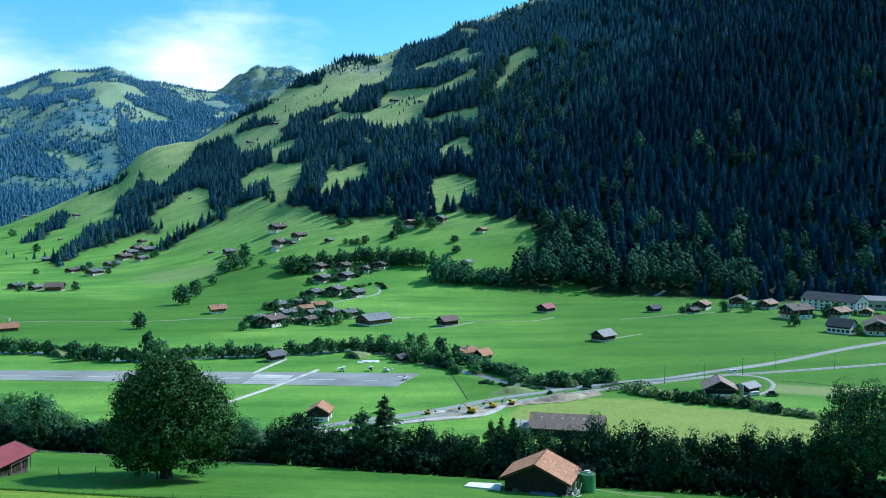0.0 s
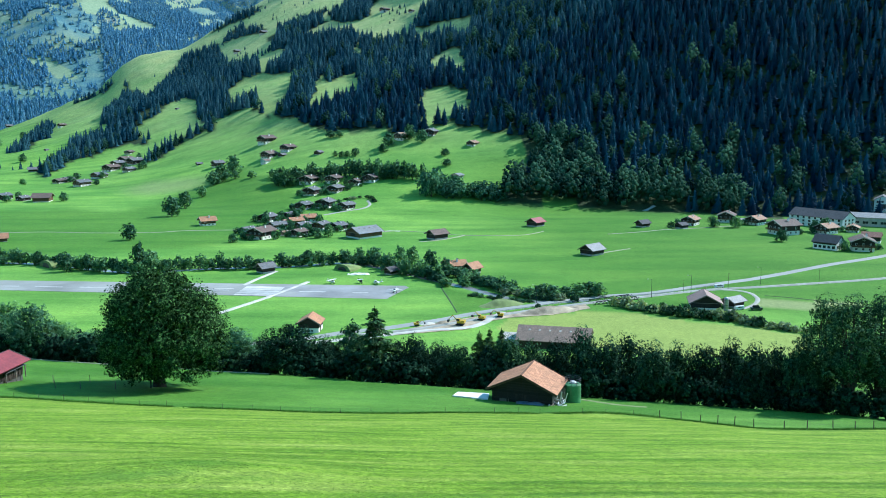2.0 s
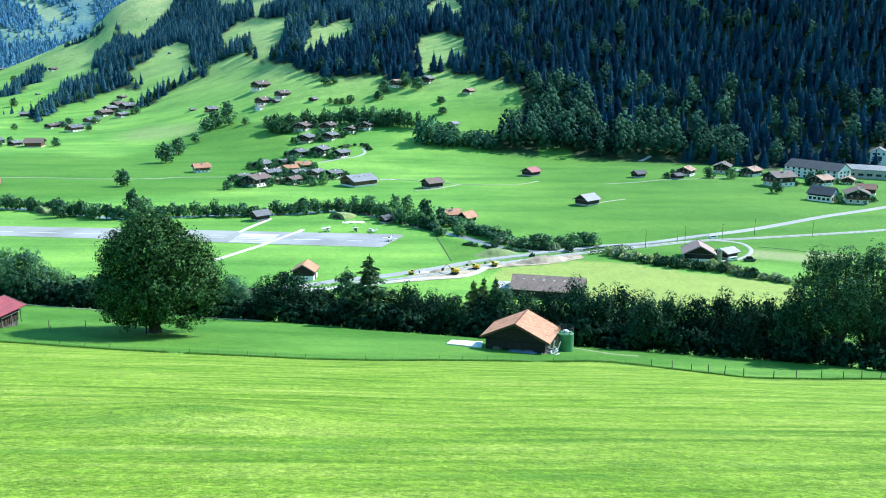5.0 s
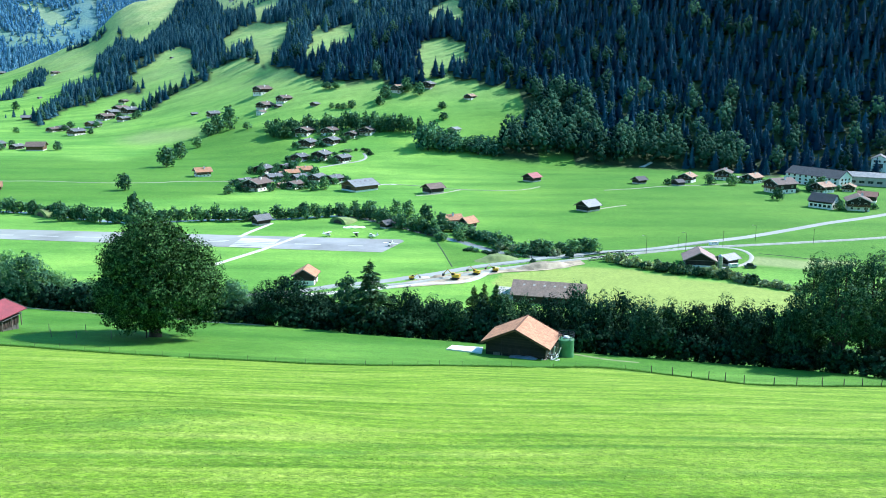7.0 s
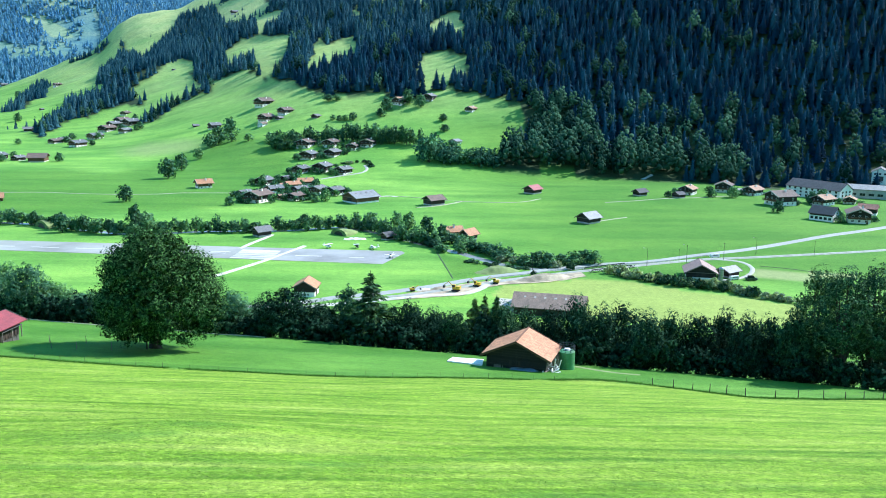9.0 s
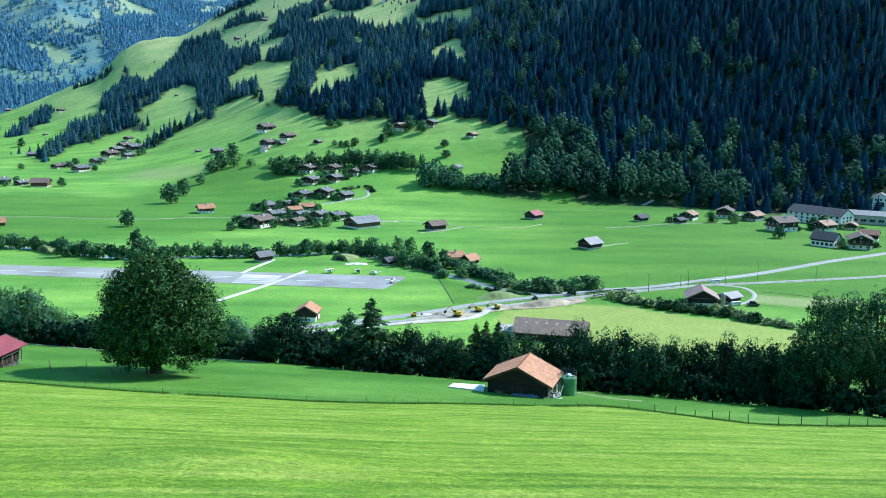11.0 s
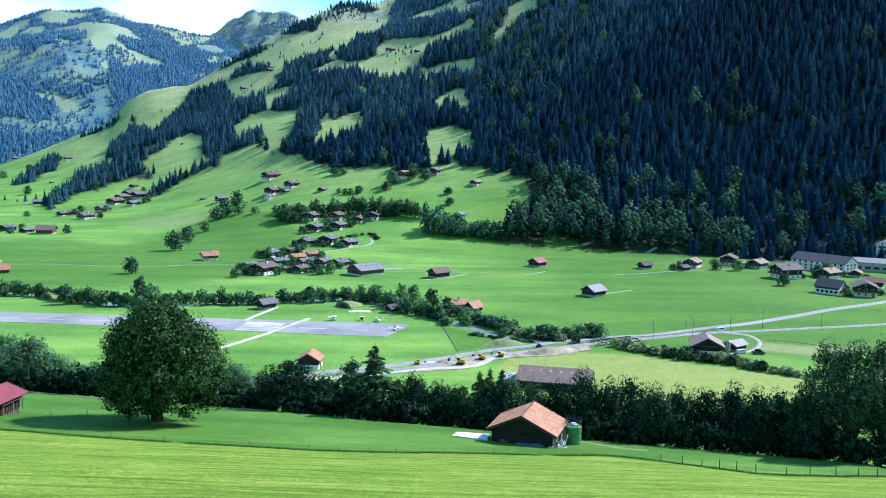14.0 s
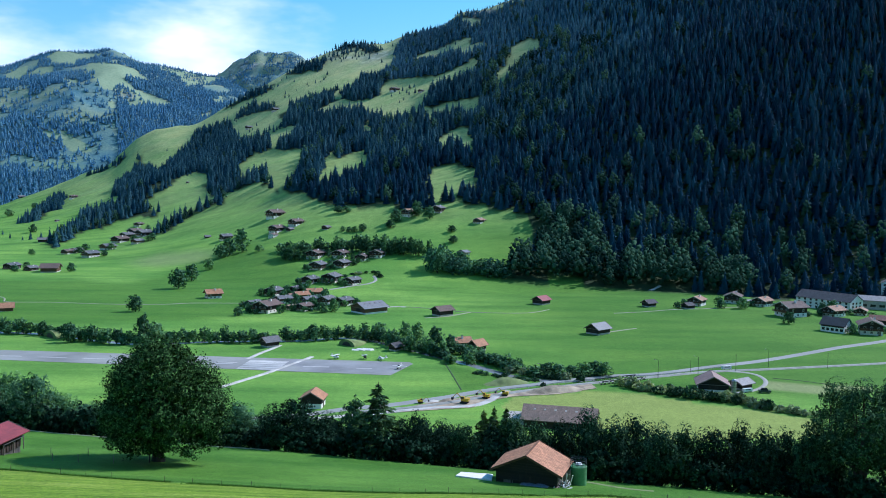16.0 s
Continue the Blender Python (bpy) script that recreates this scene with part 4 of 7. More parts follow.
def sheet(name, outline, lift, material, label, category, cell=6.0):
    """A flat patch with the given outline, laid on the ground."""
    bm = bmesh.new()
    bm.faces.new([bm.verts.new((x, y, 0)) for x, y in outline])
    xs, ys = [p[0] for p in outline], [p[1] for p in outline]
    for axis, lo, hi in ((0, min(xs), max(xs)), (1, min(ys), max(ys))):
        v = lo + cell
        while v < hi:
            co, no = [0, 0, 0], [0, 0, 0]
            co[axis], no[axis] = v, 1
            bmesh.ops.bisect_plane(bm, geom=bm.verts[:] + bm.edges[:] + bm.faces[:], plane_co=co, plane_no=no)
            v += cell
    bmesh.ops.recalc_face_normals(bm, faces=bm.faces)
    zs = height([v.co.x for v in bm.verts], [v.co.y for v in bm.verts])
    for v, z in zip(bm.verts, zs):
        v.co.z = z + lift
    if bm.faces and sum(f.normal.z for f in bm.faces) < 0:
        bmesh.ops.reverse_faces(bm, faces=bm.faces)
    me = bpy.data.meshes.new(name)
    bm.to_mesh(me)
    bm.free()
    me.materials.append(material)
    return tagged(new(name, me), label, category, kind="structure")


runway = sheet("runway", RUNWAY, 0.10, ASPHALT, "grey asphalt airfield runway with worn white markings", "runway", 25.0)
road = ribbon("road", ROAD, 5.4, 0.30, ROAD_TOP, "pale grey country road along the valley floor", "road")
lane = ribbon("gravel_lane", LANE, 4.0, 0.22, GRAVEL, "pale gravel lane beside the road works", "lane")
taxiway = ribbon("taxiway", TAXIWAY, 3.2, 0.22, GRAVEL, "pale concrete path that crosses the runway", "path")
hut_path = ribbon("hut_path", HUT_PATH, 3.0, 0.20, GRAVEL, "pale gravel path to a hut", "path")
railway = ribbon("railway_bed", RAILWAY, 2.8, 0.45, BALLAST, "grey railway bed with ballast", "railway")
farm_road = ribbon("farm_road", FARM_ROAD, 2.4, 0.20, ROAD_TOP, "narrow curved farm road", "road", 2.0)
hall_yard = ribbon("hall_yard", HALL_YARD, 3.2, 0.22, GRAVEL, "pale gravel yard beside the farm hall", "yard", 3.0, 0.5)
for line, wide in ((PATH_WEST, 1.4), (PATH_MID, 1.0), (PATH_EAST, 1.1), (PATH_SHED, 1.5), (PATH_SHED_B, 1.8)):
    ribbon("field_path", line, wide, 0.25, TRACK, "pale gravel field path through the meadow", "path", 4.0, 0.5)
edge_x = np.linspace(-96, -33, 12)
ribbon("village_lane", ((-75, 585.7), (-62.7, 594.7), (-49.7, 601.8), (-45.5, 612), (-47.9, 624)), 3.0, 0.25, ROAD_TOP, "narrow pale lane below the upper village", "lane", 4.0)
ribbon("gravel_ramp", ((146.5, 607.5), (151.5, 611.0), (157.0, 615.5)), 3.4, 0.3, GRAVEL, "pale gravel ramp at the forest edge", "ramp", 2.0, 0.4)
terrace_path = ribbon("terrace_path", tuple((float(x), float(terrace_edge(x)) - 1.5) for x in edge_x), 0.7, 0.12, TRACK, "narrow pale gravel path below the tree belt", "path", 2.0, 0.4)
river = ribbon("river", tuple((x, y + (7 if x < -5 else 0)) for x, y in RIVER), 7.5, 0.05, WATER, "shallow grey river between trees", "river", 5.0, 0.3)
tank_track = ribbon("tank_track", TANK_TRACK, 2.0, 0.05, WORN_TURF, "worn track in the grass beside the tank", "track", 1.0, 0.6)
ribbon("field_edge", ((2.4, 347.0), (5.2, 324.0), (7.9, 300.0)), 0.9, 0.08, DITCH, "dark unmown strip along a field boundary", "ditch", 3.0, 0.5)
ditch = ribbon("ditch", DITCH_LINE, 1.3, 0.10, DITCH, "dark rank grass along a field ditch", "ditch", 3.0, 0.6)
diggings = sheet("diggings", DIGGINGS, 0.14, SOIL, "bare dug soil of the road works", "soil", 8.0)

# ---- helpers for things ----
def part(name, bm, material, parent=None, label="", smooth=False):
    """Links a bmesh as one mesh object under a thing or a part."""
    me = bpy.data.meshes.new(name)
    if smooth:
        for f in bm.faces:
            f.smooth = True
    bm.to_mesh(me)
    bm.free()
    me.materials.append(material)
    ob = new(name, me)
    ob.parent = parent
    if label:
        tagged(ob, label)
    return ob


def thing(name, label, category, group="", kind=""):
    ob = new(name)
    ob.empty_display_size = 0.5
    return tagged(ob, label, category, group, kind)


def ground_at(x, y):
    return float(height(x, y))


def stand(ob, x, y, turn=0.0, sink=0.0, scale=1.0):
    ob.matrix_basis = pose(x, y, ground_at(x, y) - sink, 0, 0, turn) @ Matrix.Scale(scale, 4)
    return ob


def copy_sized(ob, m):
    """A copy at the pose m, whose own size is not multiplied by that of the first."""
    return copy_thing(ob, m @ Matrix.Diagonal((1 / ob.scale[0], 1 / ob.scale[1], 1 / ob.scale[2], 1)))


def array_mesh(name, verts, faces_n, material, tint=None, normals=None):
    """A mesh from an array of corners in which every run of faces_n corners is a face."""
    me = bpy.data.meshes.new(name)
    count = len(verts)
    me.vertices.add(count)
    me.vertices.foreach_set("co", np.asarray(verts, np.float32).ravel())
    me.loops.add(count)
    me.polygons.add(count // faces_n)
    me.loops.foreach_set("vertex_index", np.arange(count, dtype=np.int32))
    me.polygons.foreach_set("loop_start", np.arange(0, count, faces_n, dtype=np.int32))
    if tint is not None:
        put_attribute(me, "tint", tint)
    me.update(calc_edges=True)
    if normals is not None:
        me.normals_split_custom_set_from_vertices(normals.tolist())
    me.materials.append(material)
    return me


# ---- trees ----
rng = np.random.default_rng(4)


def leaf_cloud(lobes, count, size, seed, droop=0.3, core=0.22, each=20, inner=1.9, even=0.0):
    """Leaves as small four-cornered blades, gathered in clumps on rounded lobes (x, y, z, rx, ry, rz), round a dense inside."""
    r = np.random.default_rng(seed)
    lobes = np.asarray(lobes, float)
    weight = lobes[:, 3] * lobes[:, 4] + lobes[:, 3] * lobes[:, 5]
    n = max(1, count // each)
    pick = r.choice(len(lobes), n, p=weight / weight.sum())
    way = r.normal(size=(n, 3))
    way /= np.linalg.norm(way, axis=1)[:, None]
    mid = lobes[pick, :3] + way * lobes[pick, 3:] * (0.80 + 0.24 * r.random((n, 1)))
    clump = 0.30 * lobes[pick, 3] * (0.6 + 0.8 * r.random(n))
    out_way, mid, clump = np.repeat(way, each, 0), np.repeat(mid, each, 0), np.repeat(clump, each)
    total = n * each
    d = 0.9 * out_way + 0.85 * r.normal(size=(total, 3))
    d /= np.linalg.norm(d, axis=1)[:, None]
    at = mid + d * (clump * (0.65 + 0.5 * r.random(total)))[:, None]
    normal = 0.7 * d + 0.5 * out_way + 0.38 * r.normal(size=(total, 3))
    normal[:, 2] += droop
    normal *= np.where((normal * (d + out_way)).sum(1) < 0, -1.0, 1.0)[:, None]
    normal /= np.linalg.norm(normal, axis=1)[:, None]
    a = np.cross(normal, r.normal(size=(total, 3)))
    a /= np.linalg.norm(a, axis=1)[:, None] + 1e-9
    b = np.cross(normal, a)
    s = size * (0.6 + 0.9 * r.random(total))[:, None]
    corners = np.stack([at - a * s, at - b * s * 0.62 + normal * s * 0.12, at + a * s, at + b * s * 0.62 + normal * s * 0.12], 1).reshape(-1, 3)
    middle = np.average(lobes[:, :3], axis=0, weights=weight) * (1, 1, 0.75)
    whole = at - middle
    whole /= np.linalg.norm(whole, axis=1)[:, None] + 1e-9
    facing = (0.42 - 0.25 * even) * d + 0.45 * out_way + (0.45 + 0.35 * even) * whole + (0.22 - 0.15 * even) * normal
    # larger, older leaves inside keep the crown from being looked through
    m = int(count * core)
    pick = r.choice(len(lobes), m, p=weight / weight.sum())
    way = r.normal(size=(m, 3))
    way /= np.linalg.norm(way, axis=1)[:, None]
    at = lobes[pick, :3] + way * lobes[pick, 3:] * (0.35 + 0.42 * r.random((m, 1)))
    normal = 0.6 * way + 0.5 * r.normal(size=(m, 3))
    normal *= np.sign((normal * way).sum(1))[:, None]
    normal /= np.linalg.norm(normal, axis=1)[:, None]
    a = np.cross(normal, r.normal(size=(m, 3)))
    a /= np.linalg.norm(a, axis=1)[:, None] + 1e-9
    b = np.cross(normal, a)
    s = inner * size * (0.7 + 0.6 * r.random((m, 1)))
    corners = np.concatenate([corners, np.stack([at - a * s, at - b * s * 0.8, at + a * s, at + b * s * 0.8], 1).reshape(-1, 3)])
    facing = np.concatenate([facing, way])
    facing /= np.linalg.norm(facing, axis=1)[:, None]
    return corners, np.repeat(facing, 4, 0)


def limb(bm, p, q, r0, r1, sides=7):
    """A tapered piece of trunk or limb from p to q."""
    p, q = Vector(p), Vector(q)
    d = (q - p).normalized()
    a = d.orthogonal().normalized()
    b = d.cross(a)
    rings = []
    for at, r in ((p, r0), (q, r1)):
        rings.append([bm.verts.new(at + (a * math.cos(k * 2 * math.pi / sides) + b * math.sin(k * 2 * math.pi / sides)) * r) for k in range(sides)])
    for k in range(sides):
        bm.faces.new((rings[0][k], rings[0][(k + 1) % sides], rings[1][(k + 1) % sides], rings[1][k]))
    bm.faces.new(rings[1])


def broadleaf(name, label, tall, wide, leaves, leaf, seed, material, lobes_n=9, bare=0.18, limbs=5, squat=1.0, group="", full=1.25, core=0.22, each=20):
    """A tree with a tapered trunk, limbs and an uneven crown of leaves."""
    r = random.Random(seed)
    tree = thing(name, label, "tree", group)
    bm = bmesh.new()
    h0 = tall * bare
    limb(bm, (0, 0, -0.6), (0.05 * tall * 0.1, 0, h0), tall * 0.034, tall * 0.026)
    lobes = []
    for k in range(lobes_n):
        a = k * 2.4 + r.random()
        t = (k + 0.5) / lobes_n
        reach_ = wide * 0.5 * (0.22 + 0.50 * math.sin(math.pi * min(1, 0.18 + t * 0.85)) ** 0.8) * (0.8 + 0.4 * r.random())
        z = h0 + (tall - h0) * (0.18 + 0.68 * t)
        size = full * wide * 0.5 * (0.54 - 0.20 * t) * (0.8 + 0.45 * r.random())
        lobes.append((reach_ * math.cos(a), reach_ * math.sin(a), z, size, size, size * 0.85 * squat))
    lobes.append((0, 0, tall * 0.84, wide * 0.19, wide * 0.19, tall * 0.15))
    if full > 1:
        lobes.append((0, 0, tall * 0.50, wide * 0.34, wide * 0.34, tall * 0.30))
    for k in range(limbs):
        lx, ly, lz = lobes[k * max(1, lobes_n // limbs)][:3]
        arm = bmesh.new() if tall > 11.5 else bm
        limb(arm, (0, 0, h0 * 0.9), (lx * 0.8, ly * 0.8, lz), tall * 0.014, tall * 0.004, 5)
        if arm is not bm:
            part("limb", arm, BARK, tree)
    limb(bm, (0.005 * tall, 0, h0 * 0.95), (0, 0, tall * 0.85), tall * 0.024, tall * 0.004, 5)
    part("trunk", bm, BARK, tree)
    verts, soft = leaf_cloud(lobes, leaves, leaf, seed, 0.3, core, each)
    crown = new("crown", array_mesh("crown", verts, 4, material, None, soft))
    crown.parent = tree
    return tree


def spruce_corners(r, tall, wide, sprays):
    """Drooping sprays of one spruce at the origin, three corners each, with the way each one faces."""
    t = 1 - np.sqrt(r.random(sprays) * 0.96 + 0.02)
    t = np.concatenate([t, [0.93, 0.95, 0.97]])
    n = len(t)
    a = r.random(n) * 6.283
    rad = wide * 0.5 * (1 - t) ** 0.8 * (0.75 + 0.4 * r.random(n)) + 0.012
    half = (0.26 + 0.30 * r.random(n)) * (60 / sprays) ** 0.5
    z = tall * (0.04 + 0.94 * t)
    lift = tall * (0.05 + 0.06 * (1 - t)) * (60 / sprays) ** 0.5
    way = np.stack([np.cos(a), np.sin(a), np.zeros(n)], 1)
    side = np.stack([-np.sin(a), np.cos(a), np.zeros(n)], 1)
    up = np.array([0.0, 0.0, 1.0])
    top = way * (rad * 0.15)[:, None] + up * np.minimum(z + lift, tall)[:, None]
    left = way * rad[:, None] - side * (rad * half + 0.012)[:, None] + up * (z - lift * 0.5 * r.random(n))[:, None]
    right = way * (rad * (0.8 + 0.3 * r.random(n)))[:, None] + side * (rad * half + 0.012)[:, None] + up * (z - lift * 0.5 * r.random(n))[:, None]
    facing = way * (0.9 + 0.2 * r.random(n))[:, None] + side * (0.12 * r.normal(size=n))[:, None] + up * 0.55
    facing /= np.linalg.norm(facing, axis=1)[:, None]
    corners, soft = np.stack([top, left, right], 1).reshape(-1, 3), np.repeat(facing, 3, 0)
    # the dense inside of the tree
    turn = np.arange(7) * 2 * math.pi / 7
    ring = np.stack([np.cos(turn), np.sin(turn), np.zeros(7)], 1)
    foot, tip = ring * wide * 0.36 + up * 0.06 * tall, np.repeat([up * 0.93 * tall], 7, 0)
    cone = np.stack([tip, np.roll(foot, 1, 0), foot], 1).reshape(-1, 3)
    out = ring + up * 0.45
    out /= np.linalg.norm(out, axis=1)[:, None]
    cone_soft = np.stack([(out + np.roll(out, 1, 0)) * 0.54, np.roll(out, 1, 0), out], 1).reshape(-1, 3)
    return np.concatenate([corners, cone]), np.concatenate([soft, cone_soft])


def plant_stuff(name, label, spots, patterns, material, category="forest", tall=(12, 27)):
    """Many trees in one mesh of kind stuff."""
    r = np.random.default_rng(len(spots) + 5)
    verts, tint, soft = [], [], []
    zs = height(spots[:, 0], spots[:, 1])
    pick = r.integers(0, len(patterns), len(spots))
    turn = r.random(len(spots)) * 6.283
    size = tall[0] + (tall[1] - tall[0]) * (0.65 * r.random(len(spots)) + 0.35 * (0.5 + 0.5 * rough(spots[:, 0], spots[:, 1], 70, 2, 31)))
    size = size * np.where((spots[:, 1] > 1550) & (spots[:, 1] < 2100), 0.88, np.where(spots[:, 1] > 3250, 0.72, 1.0))
    tone = np.clip(0.42 + 0.40 * r.normal(size=len(spots)) + 0.35 * rough(spots[:, 0], spots[:, 1], 90, 4, 33), 0, 1)
    for k, (pat, way) in enumerate(patterns):
        sel = np.where(pick == k)[0]
        if not len(sel):
            continue
        c, s = np.cos(turn[sel])[:, None], np.sin(turn[sel])[:, None]
        wide = size[sel][:, None] * (0.8 + 0.45 * r.random((len(sel), 1)))
        x = (pat[None, :, 0] * c - pat[None, :, 1] * s) * wide + spots[sel, 0][:, None]
        y = (pat[None, :, 0] * s + pat[None, :, 1] * c) * wide + spots[sel, 1][:, None]
        z = pat[None, :, 2] * size[sel][:, None] + zs[sel][:, None] - 0.5
        verts.append(np.stack([x, y, z], -1).reshape(-1, 3))
        tint.append(np.repeat(tone[sel], len(pat)))
        soft.append(np.stack([way[None, :, 0] * c - way[None, :, 1] * s, way[None, :, 0] * s + way[None, :, 1] * c, np.repeat(way[None, :, 2], len(sel), 0)], -1).reshape(-1, 3))
    me = array_mesh(name, np.concatenate(verts), 3, material, np.concatenate(tint), np.concatenate(soft))
    return tagged(new(name, me), label, category, kind="stuff")


def scatter(x0, x1, y0, y1, gap, seed):
    r = np.random.default_rng(seed)
    xs, ys = np.meshgrid(np.arange(x0, x1, gap), np.arange(y0, y1, gap))
    return np.stack([xs.ravel() + gap * 0.85 * (r.random(xs.size) - 0.5), ys.ravel() + gap * 0.85 * (r.random(xs.size) - 0.5)], 1)


def in_sight(p, spare=0.06):
    u = p[:, 0] / np.maximum(p[:, 1], 1)
    return (np.abs(u) < 0.51 + spare) & (p[:, 1] > 10)


pr = np.random.default_rng(12)
NEAR_SPRUCE = [spruce_corners(pr, 1.0, 0.38 + 0.18 * k / 7, 130) for k in range(8)]
MID_SPRUCE = [spruce_corners(pr, 1.0, 0.38 + 0.14 * k / 5, 54) for k in range(6)]
FAR_SPRUCE = [spruce_corners(pr, 1.0, 0.5 + 0.12 * k / 4, 14) for k in range(5)]

spots = scatter(-260, 760, 480, 1990, 7.8, 21)
spots = spots[in_sight(spots)]
spots = spots[(inside(FOREST_CREST, spots[:, 0], spots[:, 1]) | inside(FOREST_MAIN, spots[:, 0] + 6 * rough(spots[:, 0], spots[:, 1], 40, 2, 61), spots[:, 1])) & wooded(spots[:, 0], spots[:, 1])]
spots = spots[~((spots[:, 0] > 290) & (spots[:, 0] < 320) & (spots[:, 1] < 594))]
spots = spots[(height(spots[:, 0], spots[:, 1]) < 405 + 25 * rough(spots[:, 0], spots[:, 1], 60, 2, 5)) | (rough(spots[:, 0], spots[:, 1], 35, 2, 6) > 0.0) | (spots[:, 0] > 0.3 * spots[:, 1])]
low = spots[:, 1] < 980 + 60 * rough(spots[:, 0], spots[:, 1], 100, 2, 3)
# broad-leaved trees mix in towards the foot of the slope
leafy = (rng.random(len(spots)) < np.where(height(spots[:, 0], spots[:, 1]) < 12, 0.72, np.where(height(spots[:, 0], spots[:, 1]) < 45, 0.30, np.where(height(spots[:, 0], spots[:, 1]) < 150, 0.05, 0.015))) * np.where(spots[:, 0] > 0.35 * spots[:, 1], 0.4, 1.0) * (1 + 1.2 * rough(spots[:, 0], spots[:, 1], 45, 2, 71)))
leafy |= inside(FOOT_WOOD, spots[:, 0] + 8 * rough(spots[:, 0], spots[:, 1], 30, 2, 9), spots[:, 1]) & (rng.random(len(spots)) < 0.86)
leafy |= inside(CUT_SLOPE, spots[:, 0] + 20 * rough(spots[:, 0], spots[:, 1], 60, 2, 8), spots[:, 1]) & (rng.random(len(spots)) < 0.18)
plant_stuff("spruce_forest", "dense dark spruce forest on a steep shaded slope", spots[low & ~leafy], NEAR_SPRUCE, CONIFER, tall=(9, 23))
# Bearing and height pick how much painted haze the needle colour carries.
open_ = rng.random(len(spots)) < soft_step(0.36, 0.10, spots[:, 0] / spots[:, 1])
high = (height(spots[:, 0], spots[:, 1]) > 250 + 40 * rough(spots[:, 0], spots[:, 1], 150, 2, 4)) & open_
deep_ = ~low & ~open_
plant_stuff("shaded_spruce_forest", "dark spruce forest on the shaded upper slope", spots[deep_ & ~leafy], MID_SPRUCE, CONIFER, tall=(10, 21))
low |= deep_
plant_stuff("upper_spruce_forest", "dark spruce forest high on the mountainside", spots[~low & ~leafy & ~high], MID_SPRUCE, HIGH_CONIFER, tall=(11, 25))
plant_stuff("crest_spruce_forest", "hazy blue spruce forest along the mountain crest", spots[~low & ~leafy & high], MID_SPRUCE, CREST_CONIFER, tall=(10, 20))


def leafy_pattern(seed, leaves):
    """A broad-leaved tree one metre tall: leaves gathered on uneven lobes, as triangles."""
    r = random.Random(seed)
    lobes = [(0, 0, 0.46, 0.17, 0.17, 0.26)]
    for k in range(15):
        a, t = k * 2.4 + r.random(), (k + 0.5) / 15
        out = (0.21 - 0.14 * t * t) * r.uniform(0.7, 1.25)
        size = r.uniform(0.07, 0.125) * (1.15 - 0.35 * t)
        lobes.append((out * math.cos(a), out * math.sin(a), 0.20 + 0.66 * t, size, size, size * 1.15))
    quads, facing = leaf_cloud(lobes, leaves, 0.0185, seed, 0.2, 0.0, 7, 1.7, 0.5)
    pick = np.array([0, 1, 2, 0, 2, 3])
    corners, soft = [quads.reshape(-1, 4, 3)[:, pick].reshape(-1, 3)], [facing.reshape(-1, 4, 3)[:, pick].reshape(-1, 3)]
    # the dense inside of each lobe
    bm = bmesh.new()
    bmesh.ops.create_icosphere(bm, subdivisions=1, radius=1.0)
    ball = np.array([v.co[:] for f in bm.faces for v in f.verts])
    bm.free()
    for x, y, z, rx, ry, rz in lobes:
        dent = 0.64 + 0.2 * rough(ball[:, 0] + 9 * x, ball[:, 1] + 9 * y, 0.8, 2, seed) + 0.10 * rough(ball[:, 2] + 9 * z, ball[:, 0] + 9 * y, 0.6, 2, seed + 1)
        at = np.array([x, y, z]) + ball * np.array([rx, ry, rz]) * dent[:, None]
        out = ball + 0.7 * (at - np.array([0, 0, 0.45])) / 0.3
        corners.append(at)
        soft.append(out / np.linalg.norm(out, axis=1)[:, None])
    return np.concatenate(corners), np.concatenate(soft)


LEAFY = [leafy_pattern(70 + k, 340) for k in range(6)]
WOOD_LEAF = foliage("forest_leaves", (0.004, 0.028, 0.023), (0.064, 0.146, 0.086), True)
plant_stuff("mixed_woodland", "paler broad-leaved trees among the spruces at the forest foot", spots[leafy & (rng.random(len(spots)) < 0.8)], LEAFY, WOOD_LEAF, "woodland", (15, 27))

spots = scatter(-900, 70, 820, 2050, 8.0, 22)
spots = spots[in_sight(spots)]
keep = np.zeros(len(spots), bool)
for p in (FOREST_SHOULDER, FOREST_STRIP, FOREST_PATCH, FOREST_LINE, FOREST_ALP, FOREST_WEST, *HIGH_WOODS):
    keep |= inside(p, spots[:, 0] + 14 * rough(spots[:, 0], spots[:, 1], 45, 3, 61), spots[:, 1] + 14 * rough(spots[:, 0], spots[:, 1], 45, 3, 64))
keep &= (rough(spots[:, 0], spots[:, 1], 40, 2, 63) > -0.45) & ~inside(GLADE_GAP, spots[:, 0], spots[:, 1])
broad = keep & (rng.random(len(spots)) < 0.30 * soft_step(1250, 950, spots[:, 1]) + 0.03)
keep &= ~broad
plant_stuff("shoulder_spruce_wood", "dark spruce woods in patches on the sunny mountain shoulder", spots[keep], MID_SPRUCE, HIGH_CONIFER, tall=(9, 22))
plant_stuff("shoulder_woodland", "broad-leaved trees mixed into the lower mountain woods", spots[broad], LEAFY, WOOD_LEAF, "woodland", (9, 17))
spots = scatter(-2500, -300, 2250, 4280, 10.0, 23)
spots = spots[in_sight(spots)]
u_ = spots[:, 0] / spots[:, 1]
keep = u_ < -0.14
for p in FAR_ALPS:
    w_ = 16 * rough(spots[:, 0], spots[:, 1], 110, 3, 52)
    keep &= ~inside(p, spots[:, 0] + w_, spots[:, 1] + w_) | ((rough(spots[:, 0], spots[:, 1], 60, 3, 55) > 0.34) & (rng.random(len(spots)) < 0.6))
